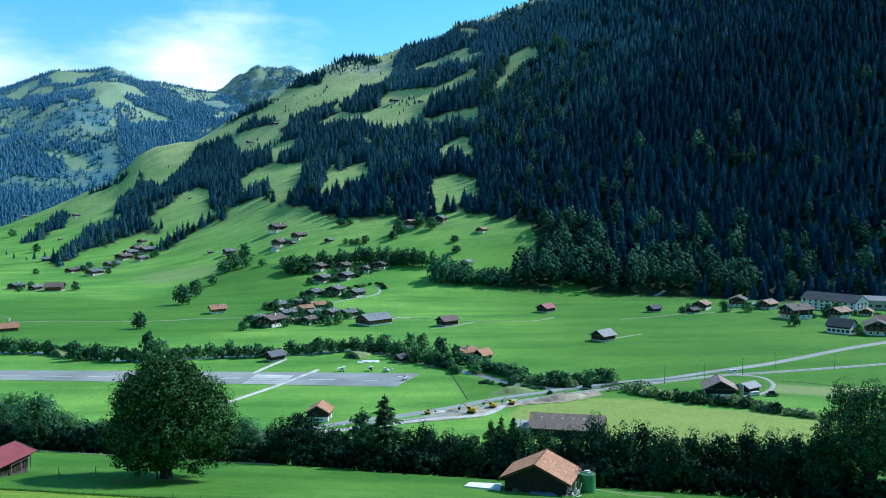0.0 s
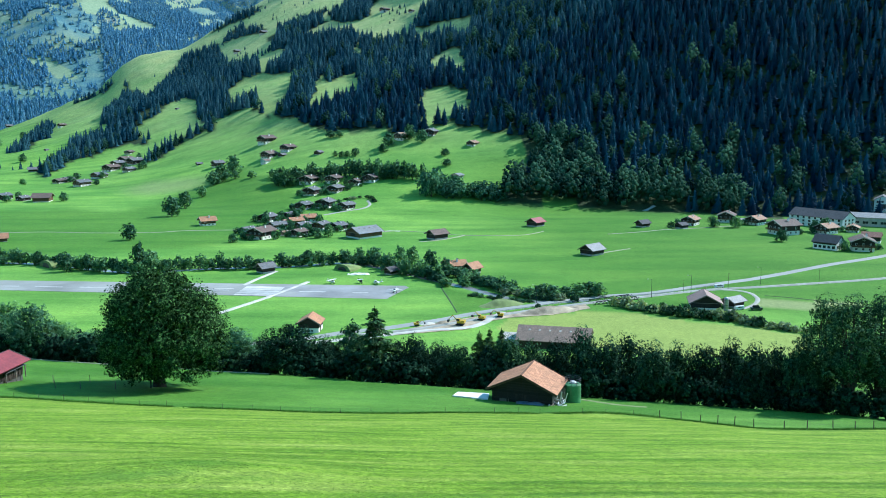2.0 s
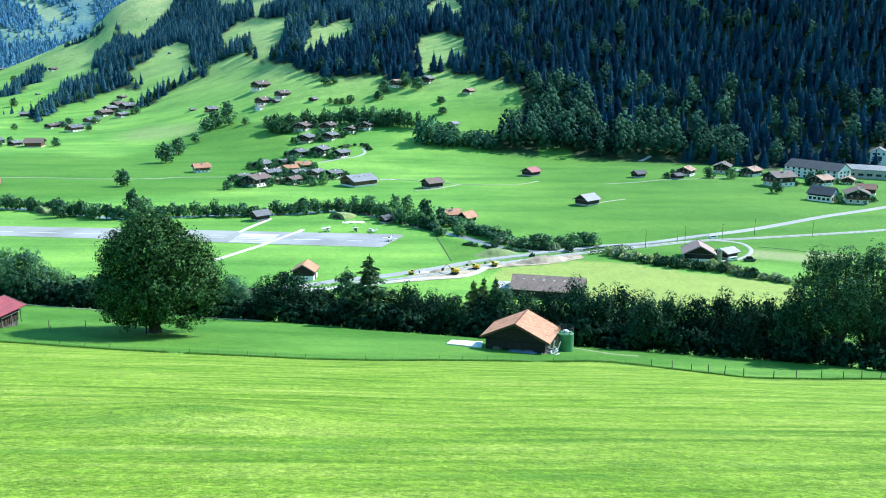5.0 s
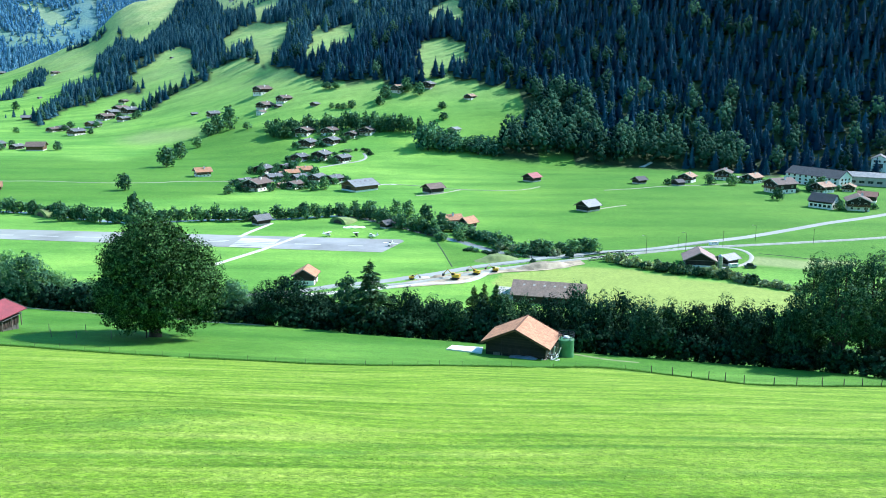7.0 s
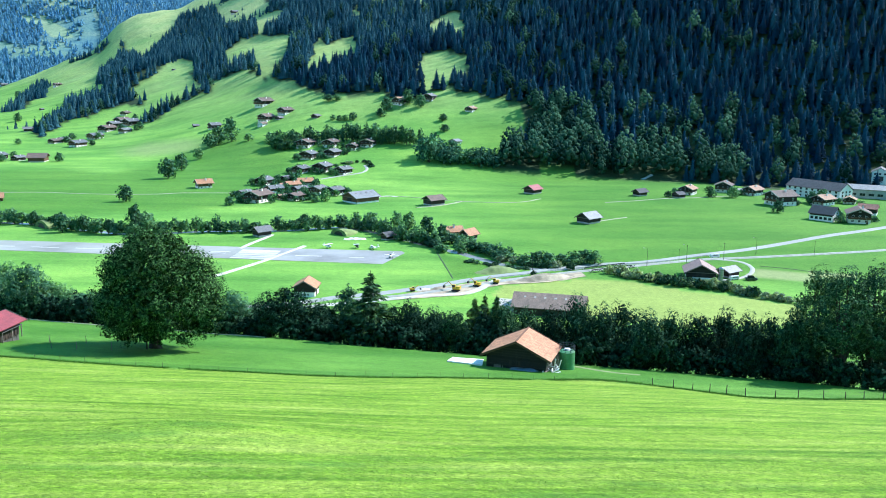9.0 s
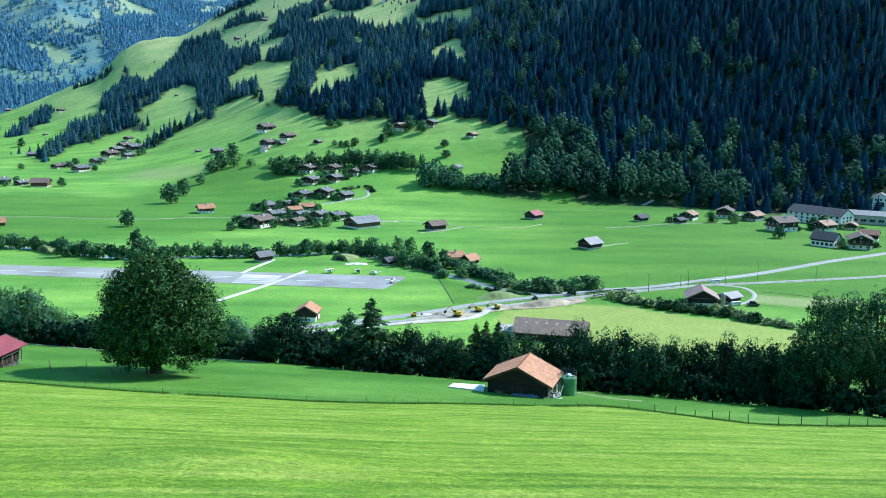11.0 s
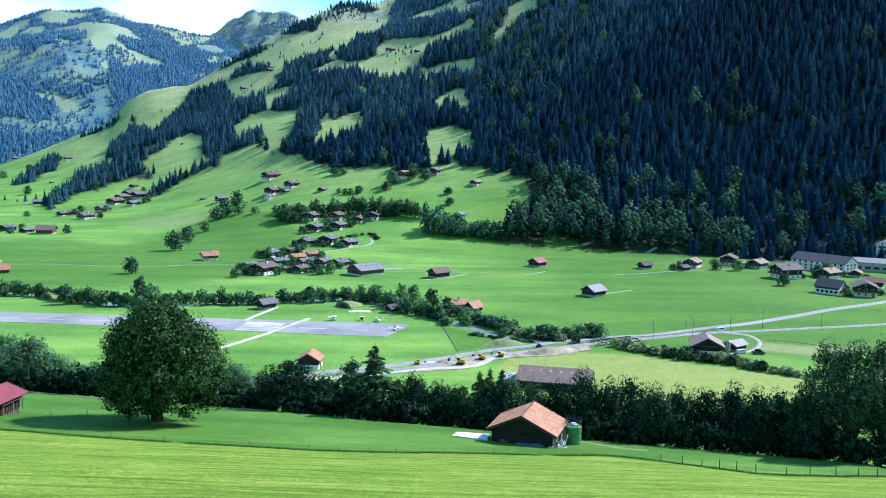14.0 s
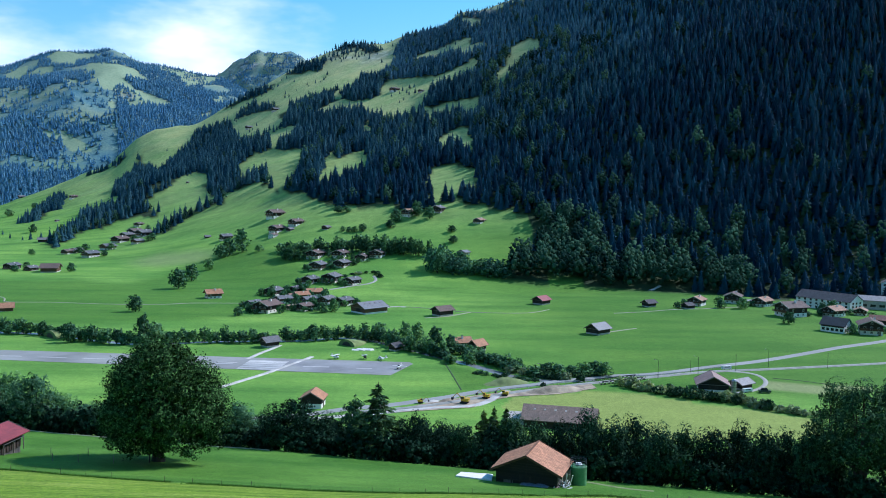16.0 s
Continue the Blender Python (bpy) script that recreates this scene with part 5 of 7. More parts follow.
clumps = rough(spots[:, 0], spots[:, 1], 110, 3, 50)
open_scrub = (u_ < -0.37) & (spots[:, 1] > 2450) & (spots[:, 1] < 3250)
keep &= ~open_scrub | (clumps > 0.06) | (rng.random(len(spots)) < 0.14)
keep &= (spots[:, 1] < 3300) | (clumps > -0.25)
keep &= (spots[:, 1] < 3620) | ((clumps > -0.12) & (rng.random(len(spots)) < 0.8))
plant_stuff("distant_spruce_forest", "distant haze-blue spruce forest on far mountainsides", spots[keep], FAR_SPRUCE, FAR_CONIFER, tall=(11, 24))
# dwarf spruces in the gullies of the rocky peak
spots = scatter(-1300, -420, 3450, 4295, 13.0, 24)
spots = spots[in_sight(spots)]
spots = spots[(rough(spots[:, 0], 0.35 * spots[:, 1], 26, 4, 54) + 0.25 * rng.random(len(spots)) > 0.1)]
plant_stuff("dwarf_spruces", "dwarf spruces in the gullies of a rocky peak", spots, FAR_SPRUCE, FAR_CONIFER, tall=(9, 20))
# loose trees and shrubs on the turf below the crest and on the open pastures
spots = scatter(-560, 330, 1000, 2000, 12.0, 26)
spots = spots[in_sight(spots)]
spots = spots[~wooded(spots[:, 0], spots[:, 1])]
loose = rough(spots[:, 0], spots[:, 1], 60, 3, 57) + 0.30 * (height(spots[:, 0], spots[:, 1]) > 330) + 0.35 * rng.random(len(spots)) + 0.25 * soft_step(1500, 1950, spots[:, 1])
spots = spots[loose > 0.62]
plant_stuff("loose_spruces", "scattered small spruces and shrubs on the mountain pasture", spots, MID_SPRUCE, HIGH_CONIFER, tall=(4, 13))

# ---- buildings ----
def box(bm, x0, x1, y0, y1, z0, z1):
    v = [bm.verts.new((x, y, z)) for z in (z0, z1) for x, y in ((x0, y0), (x1, y0), (x1, y1), (x0, y1))]
    for f in ((3, 2, 1, 0), (4, 5, 6, 7), (0, 1, 5, 4), (1, 2, 6, 5), (2, 3, 7, 6), (3, 0, 4, 7)):
        bm.faces.new([v[k] for k in f])


def boxes(*list_):
    bm = bmesh.new()
    for b in list_:
        box(bm, *b)
    return bm


def drum(bm, x, y, z0, z1, r0, r1, sides=20, cap=True):
    rings = [[bm.verts.new((x + r * math.cos(k * 2 * math.pi / sides), y + r * math.sin(k * 2 * math.pi / sides), z)) for k in range(sides)] for z, r in ((z0, r0), (z1, r1))]
    for k in range(sides):
        bm.faces.new((rings[0][k], rings[0][(k + 1) % sides], rings[1][(k + 1) % sides], rings[1][k]))
    if cap:
        bm.faces.new(rings[1])
        bm.faces.new(rings[0][::-1])


def rod(bm, p, q, r, sides=6):
    limb(bm, p, q, r, r, sides)


def gable_body(w, d, z0, z1, rise):
    """Walls up to z1 with gables to the ridge, the ridge running along y."""
    bm = bmesh.new()
    ring = [(-w / 2, z0), (w / 2, z0), (w / 2, z1), (0, z1 + rise), (-w / 2, z1)]
    a = [bm.verts.new((x, -d / 2, z)) for x, z in ring]
    b = [bm.verts.new((x, d / 2, z)) for x, z in ring]
    bm.faces.new(a)
    bm.faces.new(b[::-1])
    for k in range(5):
        bm.faces.new((a[k], b[k], b[(k + 1) % 5], a[(k + 1) % 5])[::-1])
    bmesh.ops.recalc_face_normals(bm, faces=bm.faces)
    return bm


def roof_slabs(w, d, z1, rise, over, gable_over, thick=0.22):
    """Two roof slopes with eaves, joined at the ridge; the layer roof holds metres along and down."""
    bm = bmesh.new()
    uv = bm.loops.layers.uv.new("roof")
    pitch = rise / (w / 2)
    half, y = w / 2 + over, d / 2 + gable_over
    top, eave = z1 + rise + 0.05, z1 + 0.05 - over * pitch
    slope = math.hypot(half, top - eave)
    for s in (-1, 1):
        up = [bm.verts.new(p) for p in ((0, -y, top + thick), (s * half, -y, eave + thick), (s * half, y, eave + thick), (0, y, top + thick))]
        dn = [bm.verts.new(p) for p in ((0, -y, top), (s * half, -y, eave), (s * half, y, eave), (0, y, top))]
        flat = [(-y, 0), (-y, slope), (y, slope), (y, 0)]
        for f, c in ((up, flat), (dn[::-1], flat[::-1])):
            face = bm.faces.new(f)
            for lp, t in zip(face.loops, c):
                lp[uv].uv = t
        for k in range(4):
            bm.faces.new((up[k], dn[k], dn[(k + 1) % 4], up[(k + 1) % 4]))
    bmesh.ops.recalc_face_normals(bm, faces=bm.faces)
    return bm


def window_in(parent, x, y, z, w, h, out, frame_mat=None):
    """A window with frame and pane in a wall that faces along out, one of -x, +x, -y, +y."""
    along_x = out[1] == "y"
    s = -1 if out[0] == "-" else 1
    t = 0.07

    def put(a0, a1, z0, z1, d0, d1):
        lo, hi = sorted((s * d0, s * d1))
        return (x + a0, x + a1, y + lo, y + hi, z0, z1) if along_x else (x + lo, x + hi, y + a0, y + a1, z0, z1)
    fr = part("window", boxes(put(-w / 2 - t, -w / 2, z, z + h, 0, 0.08), put(w / 2, w / 2 + t, z, z + h, 0, 0.08), put(-w / 2 - t, w / 2 + t, z - t, z, 0, 0.10), put(-w / 2 - t, w / 2 + t, z + h, z + h + t, 0, 0.08), put(-0.03, 0.03, z, z + h, 0, 0.07)), frame_mat or WHITE, parent)
    part("pane", boxes(put(-w / 2, w / 2, z, z + h, 0.005, 0.03)), GLASS, fr)
    return fr


def chalet(label, w, d, base, upper, rise, roof, low=None, high=None, balcony=True, chimney=True, rows=2, cols=3):
    """A farmhouse: plastered ground floor, timber above, low-pitched roof with wide eaves, gable to the front (-y)."""
    low, high = low or PLASTER, high or TIMBER
    house = thing("chalet", label, "house")
    part("ground_floor_wall", boxes((-w / 2, w / 2, -d / 2, d / 2, -4, base)), low, house)
    part("upper_wall", gable_body(w + 0.16, d + 0.16, base + 0.003, base + upper, rise), high, house)
    part("roof", roof_slabs(w, d, base + upper, rise, 1.1, 1.2), roof, house)
    for s in (-1, 1):
        part("barge_board", gable_edge(w, base + upper, rise, 1.1, s * (d / 2 + 1.22)), PALE_WOOD, house)
    for c in range(cols):
        x = (c - (cols - 1) / 2) * w / (cols + 0.3)
        window_in(house, x, -d / 2, base * 0.35, 0.95, base * 0.5, "-y")
        if upper > 2:
            window_in(house, x, -d / 2 - 0.08, base + 0.7, 0.95, 1.1, "-y")
        y = (c - (cols - 1) / 2) * d / (cols + 0.5)
        for s in (-1, 1):
            window_in(house, s * w / 2, y, base * 0.35, 0.9, base * 0.48, "+x" if s > 0 else "-x")
            if upper > 2 and c != 1:
                window_in(house, s * (w / 2 + 0.08), y, base + 0.7, 0.9, 1.0, "+x" if s > 0 else "-x")
    window_in(house, 0, -d / 2 - 0.08, base + upper + rise * 0.22, 0.9, 0.8, "-y")
    part("door", boxes((w * 0.30, w * 0.30 + 1.0, -d / 2 - 0.05, -d / 2, 0.0, base * 0.9)), TIMBER_WARM, house)
    if balcony:
        rail = part("balcony", boxes((-w / 2 - 0.2, w / 2 + 0.2, -d / 2 - 1.25, -d / 2 - 0.081, base + 0.1, base + 0.24)), TIMBER_WARM, house)
        part("balustrade", boxes((-w / 2 - 0.2, w / 2 + 0.2, -d / 2 - 1.25, -d / 2 - 1.19, base + 0.25, base + 0.42), *[(-w / 2 - 0.2 + k * 0.42, -w / 2 + k * 0.42 + 0.08, -d / 2 - 1.24, -d / 2 - 1.20, base + 0.42, base + 1.05) for k in range(int((w + 0.4) / 0.42))], (-w / 2 - 0.2, w / 2 + 0.2, -d / 2 - 1.27, -d / 2 - 1.17, base + 1.05, base + 1.15)), TIMBER_WARM, rail)
    if chimney:
        ch = part("chimney", boxes((w * 0.14, w * 0.14 + 0.7, 0.6, 1.3, base + upper + rise * 0.45, base + upper + rise + 0.9)), PLASTER, house)
        part("chimney_cap", boxes((w * 0.14 - 0.1, w * 0.14 + 0.8, 0.5, 1.4, base + upper + rise + 0.95, base + upper + rise + 1.05)), TILE_DARK, ch)
    return house


def gable_edge(w, z1, rise, over, y):
    """Boards along the two roof edges of one gable."""
    bm = bmesh.new()
    pitch = rise / (w / 2)
    half = w / 2 + over
    for s in (-1, 1):
        v = []
        for dy in (-0.04, 0.04):
            v += [bm.verts.new(p) for p in ((0, y + dy, z1 + rise - 0.12), (s * half, y + dy, z1 - over * pitch - 0.12), (s * half, y + dy, z1 - over * pitch + 0.30), (0, y + dy, z1 + rise + 0.30))]
        for f in ((0, 1, 2, 3), (7, 6, 5, 4), (0, 4, 5, 1), (1, 5, 6, 2), (2, 6, 7, 3), (3, 7, 4, 0)):
            bm.faces.new([v[k] for k in f])
    bmesh.ops.recalc_face_normals(bm, faces=bm.faces)
    return bm


def hay_shed(label, w, d, wall, rise, roof, high=None, low=None, name="hay_shed", category="shed"):
    """A timber field shed on a masonry footing, with a barn door in the gable."""
    shed = thing(name, label, category)
    part("footing", boxes((-w / 2 + 0.1, w / 2 - 0.1, -d / 2 + 0.1, d / 2 - 0.1, -3.5, wall * 0.28)), low or CONCRETE, shed)
    part("wall", gable_body(w, d, wall * 0.28 + 0.003, wall, rise), high or TIMBER, shed)
    part("roof", roof_slabs(w, d, wall, rise, 0.9, 1.0, 0.16), roof, shed)
    part("barn_door", boxes((-w * 0.16, w * 0.16, -d / 2 - 0.07, -d / 2 - 0.004, wall * 0.3, wall * 0.86)), TIMBER_UP, shed)
    part("beam", boxes((-w / 2, w / 2, -d / 2 - 0.12, -d / 2 - 0.004, wall * 0.90, wall * 0.97)), OAK, shed)
    for s in (-1, 1):
        part("barge_board", gable_edge(w, wall, rise, 0.9, s * (d / 2 + 1.02)), OAK, shed)
    return shed


MODELS = {
    "brown": chalet("dark timber chalet with a white base and a brown tiled roof", 10, 11, 1.9, 2.7, 2.0, TILE_BROWN),
    "dark": chalet("dark wooden chalet with a slate-grey roof and a balcony", 10, 10, 1.2, 3.3, 2.0, TILE_GREY),
    "grey": chalet("chalet with pale walls and a weathered grey roof", 10, 11, 2.3, 2.4, 2.0, TILE_GREY, PLASTER, TIMBER_WARM),
    "orange": chalet("chalet with a bright orange clay-tiled roof", 10, 11, 2.3, 2.0, 2.3, TILE_RED, PLASTER, TIMBER_WARM),
    "white": chalet("white plastered farmhouse with a brown roof", 10, 11, 2.8, 2.6, 2.2, TILE_BROWN, PLASTER, PLASTER, False),
    "barn": hay_shed("long low farm barn with a brown roof", 10, 9, 3.4, 2.2, TILE_BROWN, TIMBER_WARM, PLASTER, "barn", "barn"),
    "orangebarn": hay_shed("barn with a large orange clay-tiled roof", 10, 12, 3.2, 2.6, TILE_RED, TIMBER_WARM, PLASTER, "barn", "barn"),
    "shed": hay_shed("small weathered hay shed with a grey roof on the slope", 8, 8, 3.0, 1.8, TILE_GREY),
    "darkshed": hay_shed("small dark wooden shed with a dark roof", 8, 7, 2.8, 1.6, TILE_DARK),
    "tan": chalet("brown chalet with a sunlit tan tiled roof", 10, 11, 1.8, 2.3, 2.1, TILE_TAN),
    "whiteshed": hay_shed("low shed with pale walls and a pale sheet roof", 8, 7, 2.8, 1.4, SHEET_GREY, PINKISH),
}
MODEL_WIDTH = {"brown": 10, "dark": 10, "grey": 10, "orange": 10, "white": 10, "tan": 10, "barn": 10, "orangebarn": 10, "shed": 8, "darkshed": 8, "whiteshed": 8}
used = set()
for rows_, group in ((VILLAGE, "houses of the lower village"), (VILLAGE_UPPER, "houses of the upper village"), (HAMLET_WEST, "houses of the western hamlet"), (HILL_FARMS, "farms on the hillside"), (ALP_HUTS, "huts on the high pastures"), (EAST_VILLAGE, "houses below the forest")):
    for x, y, wide, turn, sort in rows_:
        size = (0.90 if rows_ is EAST_VILLAGE else 0.78 if rows_ is VILLAGE_UPPER else 0.76 if rows_ is HILL_FARMS else 0.84) * wide / MODEL_WIDTH[sort]
        m = pose(x, y + 0.35 * wide, ground_at(x, y + 0.12 * wide) - (0.6 if rows_ in (HILL_FARMS, HAMLET_WEST) else 0.0), 0, 0, turn) @ Matrix.Diagonal((size, size, size * (1.08 if rows_ in (EAST_VILLAGE, HILL_FARMS) else 0.94), 1))
        if sort in used:
            ob = copy_sized(MODELS[sort], m)
        else:
            ob, _ = MODELS[sort], used.add(sort)
            ob.matrix_basis = m
        tagged(ob, group=group)

# field sheds that stand alone in the meadows
for x, y, turn, w, d, wall, rise, roof, label in (
        (1.5, 479.5, -50, 7.2, 9.5, 3.4, 2.0, TILE_BROWN, "weathered hay barn with a brown roof in the meadow"),
        (62.5, 532.0, -42, 7.4, 8.6, 3.0, 2.1, SHEET_RED, "dark hay barn with a faded red roof"),
        (78.0, 424.0, -48, 7.6, 9.2, 3.0, 2.3, SHEET_GREY, "hay barn with a pale sheet-metal roof in the meadow"),
        (127.5, 526.0, -55, 5.4, 6.8, 2.6, 1.6, TILE_DARK, "small dark shed below the forest edge"),
        (-75.0, 380.5, -45, 5.2, 6.4, 2.8, 1.6, TILE_GREY, "airfield hut with a weathered grey roof"),
        (-19.0, 375.0, -40, 3.8, 4.8, 2.2, 1.2, TILE_DARK, "low dark hut by the river trees"),
        (16.6, 376.5, -40, 5.0, 6.2, 2.9, 1.9, TILE_RED, "dark barn with an orange-red roof by the river")):
    stand(hay_shed(label, w, d, wall, rise, roof), x, y, turn)
stand(chalet("farmhouse with a long orange roof by the river", 6.0, 8.5, 2.0, 0.9, 1.6, TILE_RED, PLASTER, TIMBER_WARM, False), 8.8, 384, -72)
stand(chalet("brown timber farmhouse with an orange tiled roof beside the path", 7.0, 8.5, 1.3, 2.1, 2.0, TILE_RED, PLASTER, TIMBER_WARM, False), -143.0, 545.0, -58)

hall = hay_shed("large farm hall with a grey sheet roof and brown walls", 13.0, 16.0, 3.4, 2.7, SHEET_GREY, TIMBER_WARM, PLASTER, "farm_hall", "hall")
stand(hall, -40, 489, -47)
for k in range(4):
    part("roof_light", boxes((-0.4, 0.4, -0.3, 0.3, 0.0, 0.07)), SHEET_BROWN, hall).matrix_basis = pose(2.6, -5.4 + k * 3.6, 5.42, 0, 22.6, 0)

# white block and its neighbours
block = thing("white_block", "long white three-storey building with a dark slate roof", "building")
part("wall", gable_body(11, 30, -3, 7.4, 4.6), PLASTER, block)
part("roof", roof_slabs(11, 30, 7.4, 4.6, 0.5, 0.4), TILE_DARK, block)
for r_ in range(3):
    for k in range(9):
        window_in(block, 5.5, -13 + k * 3.25, 0.7 + r_ * 2.4, 1.0, 1.3, "+x", TIMBER_WARM)
        window_in(block, -5.5, -13 + k * 3.25, 0.7 + r_ * 2.4, 1.0, 1.3, "-x", TIMBER_WARM)
    for k in range(3):
        window_in(block, -3 + k * 3, -15, 0.7 + r_ * 2.4, 1.0, 1.3, "-y", TIMBER_WARM)
        window_in(block, -3 + k * 3, 15, 0.7 + r_ * 2.4, 1.0, 1.3, "+y", TIMBER_WARM)
stand(block, 237, 526, 33)
block.scale = (1.2, 1.2, 0.84)
white_house = thing("white_farmhouse", "white farmhouse with a dark slate roof", "house")
part("wall", gable_body(8.4, 12.0, -3, 3.9, 3.2), PLASTER, white_house)
part("roof", roof_slabs(8.4, 12.0, 3.9, 3.2, 0.7, 0.7), TILE_DARK, white_house)
part("upper_boards", boxes((4.205, 4.28, -5.9, 5.9, 2.7, 3.9), (-4.28, -4.205, -5.9, 5.9, 2.7, 3.9)), TIMBER, white_house)
for k in range(5):
    window_in(white_house, 4.2, -4.6 + k * 2.3, 0.9, 1.3, 1.2, "+x", TIMBER)
    window_in(white_house, -4.2, -4.6 + k * 2.3, 0.9, 1.3, 1.2, "-x", TIMBER)
for k in range(3):
    window_in(white_house, -2.4 + k * 2.4, 6.0, 1.0, 1.0, 1.2, "+y", TIMBER)
    window_in(white_house, -2.4 + k * 2.4, -6.0, 1.0, 1.0, 1.2, "-y", TIMBER)
stand(white_house, 201.6, 438, 42)
works = thing("grey_hall", "long grey workshop hall with a pale sheet roof", "hall")
part("wall", gable_body(13, 32, -3, 5.4, 2.2), CONCRETE, works)
part("roof", roof_slabs(13, 32, 5.4, 2.2, 0.6, 0.5), SHEET_GREY, works)
for k in range(6):
    part("gate", boxes((6.51, 6.58, -14 + k * 4.9, -10.6 + k * 4.9, 0.0, 3.4)), STEEL, works)
    window_in(works, -6.5, -12.3 + k * 4.9, 1.6, 3.0, 1.5, "-x", STEEL)
stand(works, 272, 525, 62)
store = thing("pale_store", "pale storehouse with a grey roof and dark gateway", "storehouse")
part("wall", gable_body(10, 14, -3, 5.8, 2.6), PLASTER, store)
part("roof", roof_slabs(10, 14, 5.8, 2.6, 0.6, 0.6), TILE_GREY, store)
part("gateway", boxes((-2.2, 2.2, -7.08, -7.01, 0, 3.0)), DARK_STEEL, store)
for k in range(3):
    window_in(store, -5.0, -4.5 + k * 4.5, 2.2, 1.4, 1.4, "-x", TIMBER)
    window_in(store, -3 + k * 3, -7.0, 3.9, 1.1, 1.2, "-y", TIMBER)
stand(store, 303, 582, -28)
wing_house = thing("farm_wing", "dark timber farm wing with a reddish roof behind the chalet", "house")
part("base_wall", boxes((-3.1, 3.1, -4.4, 4.4, -2, 1.3)), PLASTER, wing_house)
part("wall", gable_body(6.5, 9, 1.303, 3.6, 1.9), TIMBER, wing_house)
part("roof", roof_slabs(6.5, 9, 3.6, 1.9, 0.7, 0.6), TILE_RUST, wing_house)
for k in range(3):
    window_in(wing_house, -3.25, -3 + k * 3, 1.2, 1.0, 1.2, "-x", TIMBER)
stand(wing_house, 234, 458, 58)

# roadside farm with its silo
ROOF_PINK = roofing("faded_pink_roof", (0.30, 0.20, 0.18), 0.6, 0.2, True)
farm = hay_shed("open-fronted farm building with a faded pinkish roof", 10.2, 10, 2.6, 2.7, ROOF_PINK, TIMBER, PLASTER, "farm_building", "farm")
stand(farm, 97.8, 307, -12)
annex = hay_shed("small farm annex with a pale roof", 5, 6, 2.4, 1.2, SHEET_GREY, TIMBER, CONCRETE, "annex", "shed")
stand(annex, 108.5, 308, -55)
silo = thing("silo", "grey round farm silo with a domed cap", "silo")
bm = bmesh.new()
drum(bm, 0, 0, -0.5, 5.6, 1.05, 1.05)
part("shell", bm, STEEL, silo, smooth=False)
bm = bmesh.new()
drum(bm, 0, 0, 5.6, 6.2, 1.1, 0.75)
drum(bm, 0, 0, 6.2, 6.5, 0.75, 0.2)
part("cap", bm, STEEL, silo)
for k in range(5):
    bm = bmesh.new()
    drum(bm, 0, 0, 0.6 + k * 1.1, 0.68 + k * 1.1, 1.09, 1.09)
    part("hoop", bm, DARK_STEEL, silo)
stand(silo, 103.2, 300, 0, 0, 0.8)

# hut by the road, with posters on its plastered base
hut = thing("roadside_hut", "timber hut with a white base and an orange tiled roof", "hut")
part("base_wall", boxes((-3.3, 3.3, -3.2, 3.2, -1.5, 1.55)), PLASTER, hut)
part("upper_wall", gable_body(6.8, 6.6, 1.553, 3.2, 2.0), TIMBER, hut)
part("roof", roof_slabs(6.8, 6.6, 3.2, 2.0, 0.7, 0.8), TILE_RED, hut)
for k, (x, w) in enumerate(((-2.3, 0.9), (-1.1, 0.5), (-0.2, 0.8), (0.9, 0.5))):
    part("dark_notice", boxes((x, x + w, -3.26, -3.205, 0.35 + 0.1 * (k % 2), 1.05)), DARK_STEEL, hut)
part("door", boxes((3.305, 3.37, -1.0, 0.6, 0, 1.5)), TIMBER_UP, hut)
for s in (-1, 1):
    part("barge_board", gable_edge(6.8, 3.2, 2.0, 0.7, s * 4.12), OAK, hut)
stand(hut, -40.4, 275.5, -4)

# long shed behind the tree belt
long_shed = thing("long_shed", "long shed with a brown fibre-sheet roof and skylights", "shed")
part("wall", gable_body(11.5, 20.5, -1, 2.6, 2.9), TIMBER_UP, long_shed)
part("roof", roof_slabs(11.5, 20.5, 2.6, 2.9, 0.7, 1.0), SHEET_BROWN, long_shed)
for k in range(6):
    sky_light = part("skylight", boxes((-0.35, 0.35, -0.32, 0.32, 0.0, 0.06)), PALE_WOOD, long_shed)
    sky_light.matrix_basis = pose(-2.0, -8.0 + k * 3.1, 4.80, 0, -26.8, 0)
stand(long_shed, 36.5, 256.5, 76)
part("lean_to", boxes((-3.5, 5, 10.4, 16.5, -1, 1.9)), CONCRETE, long_shed, "low pale annexe")

# ---- near barn, tank and clutter ----
barn = thing("barn", "old dark timber barn with an orange clay-tiled roof", "barn")
BW, BD, BWALL, BRISE = 10.4, 7.9, 3.25, 2.45
part("stone_footing", boxes((-BW / 2 + 0.05, BW / 2 - 0.05, -BD / 2 + 0.05, BD / 2 - 0.05, -2.5, 0.45)), CONCRETE, barn)
part("wall", gable_body(BW, BD, 0.453, BWALL, BRISE), TIMBER, barn)
roof = part("roof", roof_slabs(BW, BD, BWALL, BRISE, 0.95, 0.75, 0.14), TILE_RED, barn)
part("ridge_capping", boxes((-0.16, 0.16, -BD / 2 - 0.76, BD / 2 + 0.76, BWALL + BRISE + 0.17, BWALL + BRISE + 0.26)), TILE_RED, roof)
for s in (-1, 1):
    part("barge_board", gable_edge(BW, BWALL, BRISE, 0.95, s * (BD / 2 + 0.78)), TIMBER_WARM, barn)
for k in range(5):
    x = -BW / 2 + 0.1 + k * (BW - 0.2) / 4
    part("post", boxes((x - 0.11, x + 0.11, -BD / 2 - 0.10, -BD / 2 - 0.003, -0.4, BWALL + BRISE * max(0.0, 1 - abs(x) / (BW / 2)) - 0.15)), TIMBER, barn)
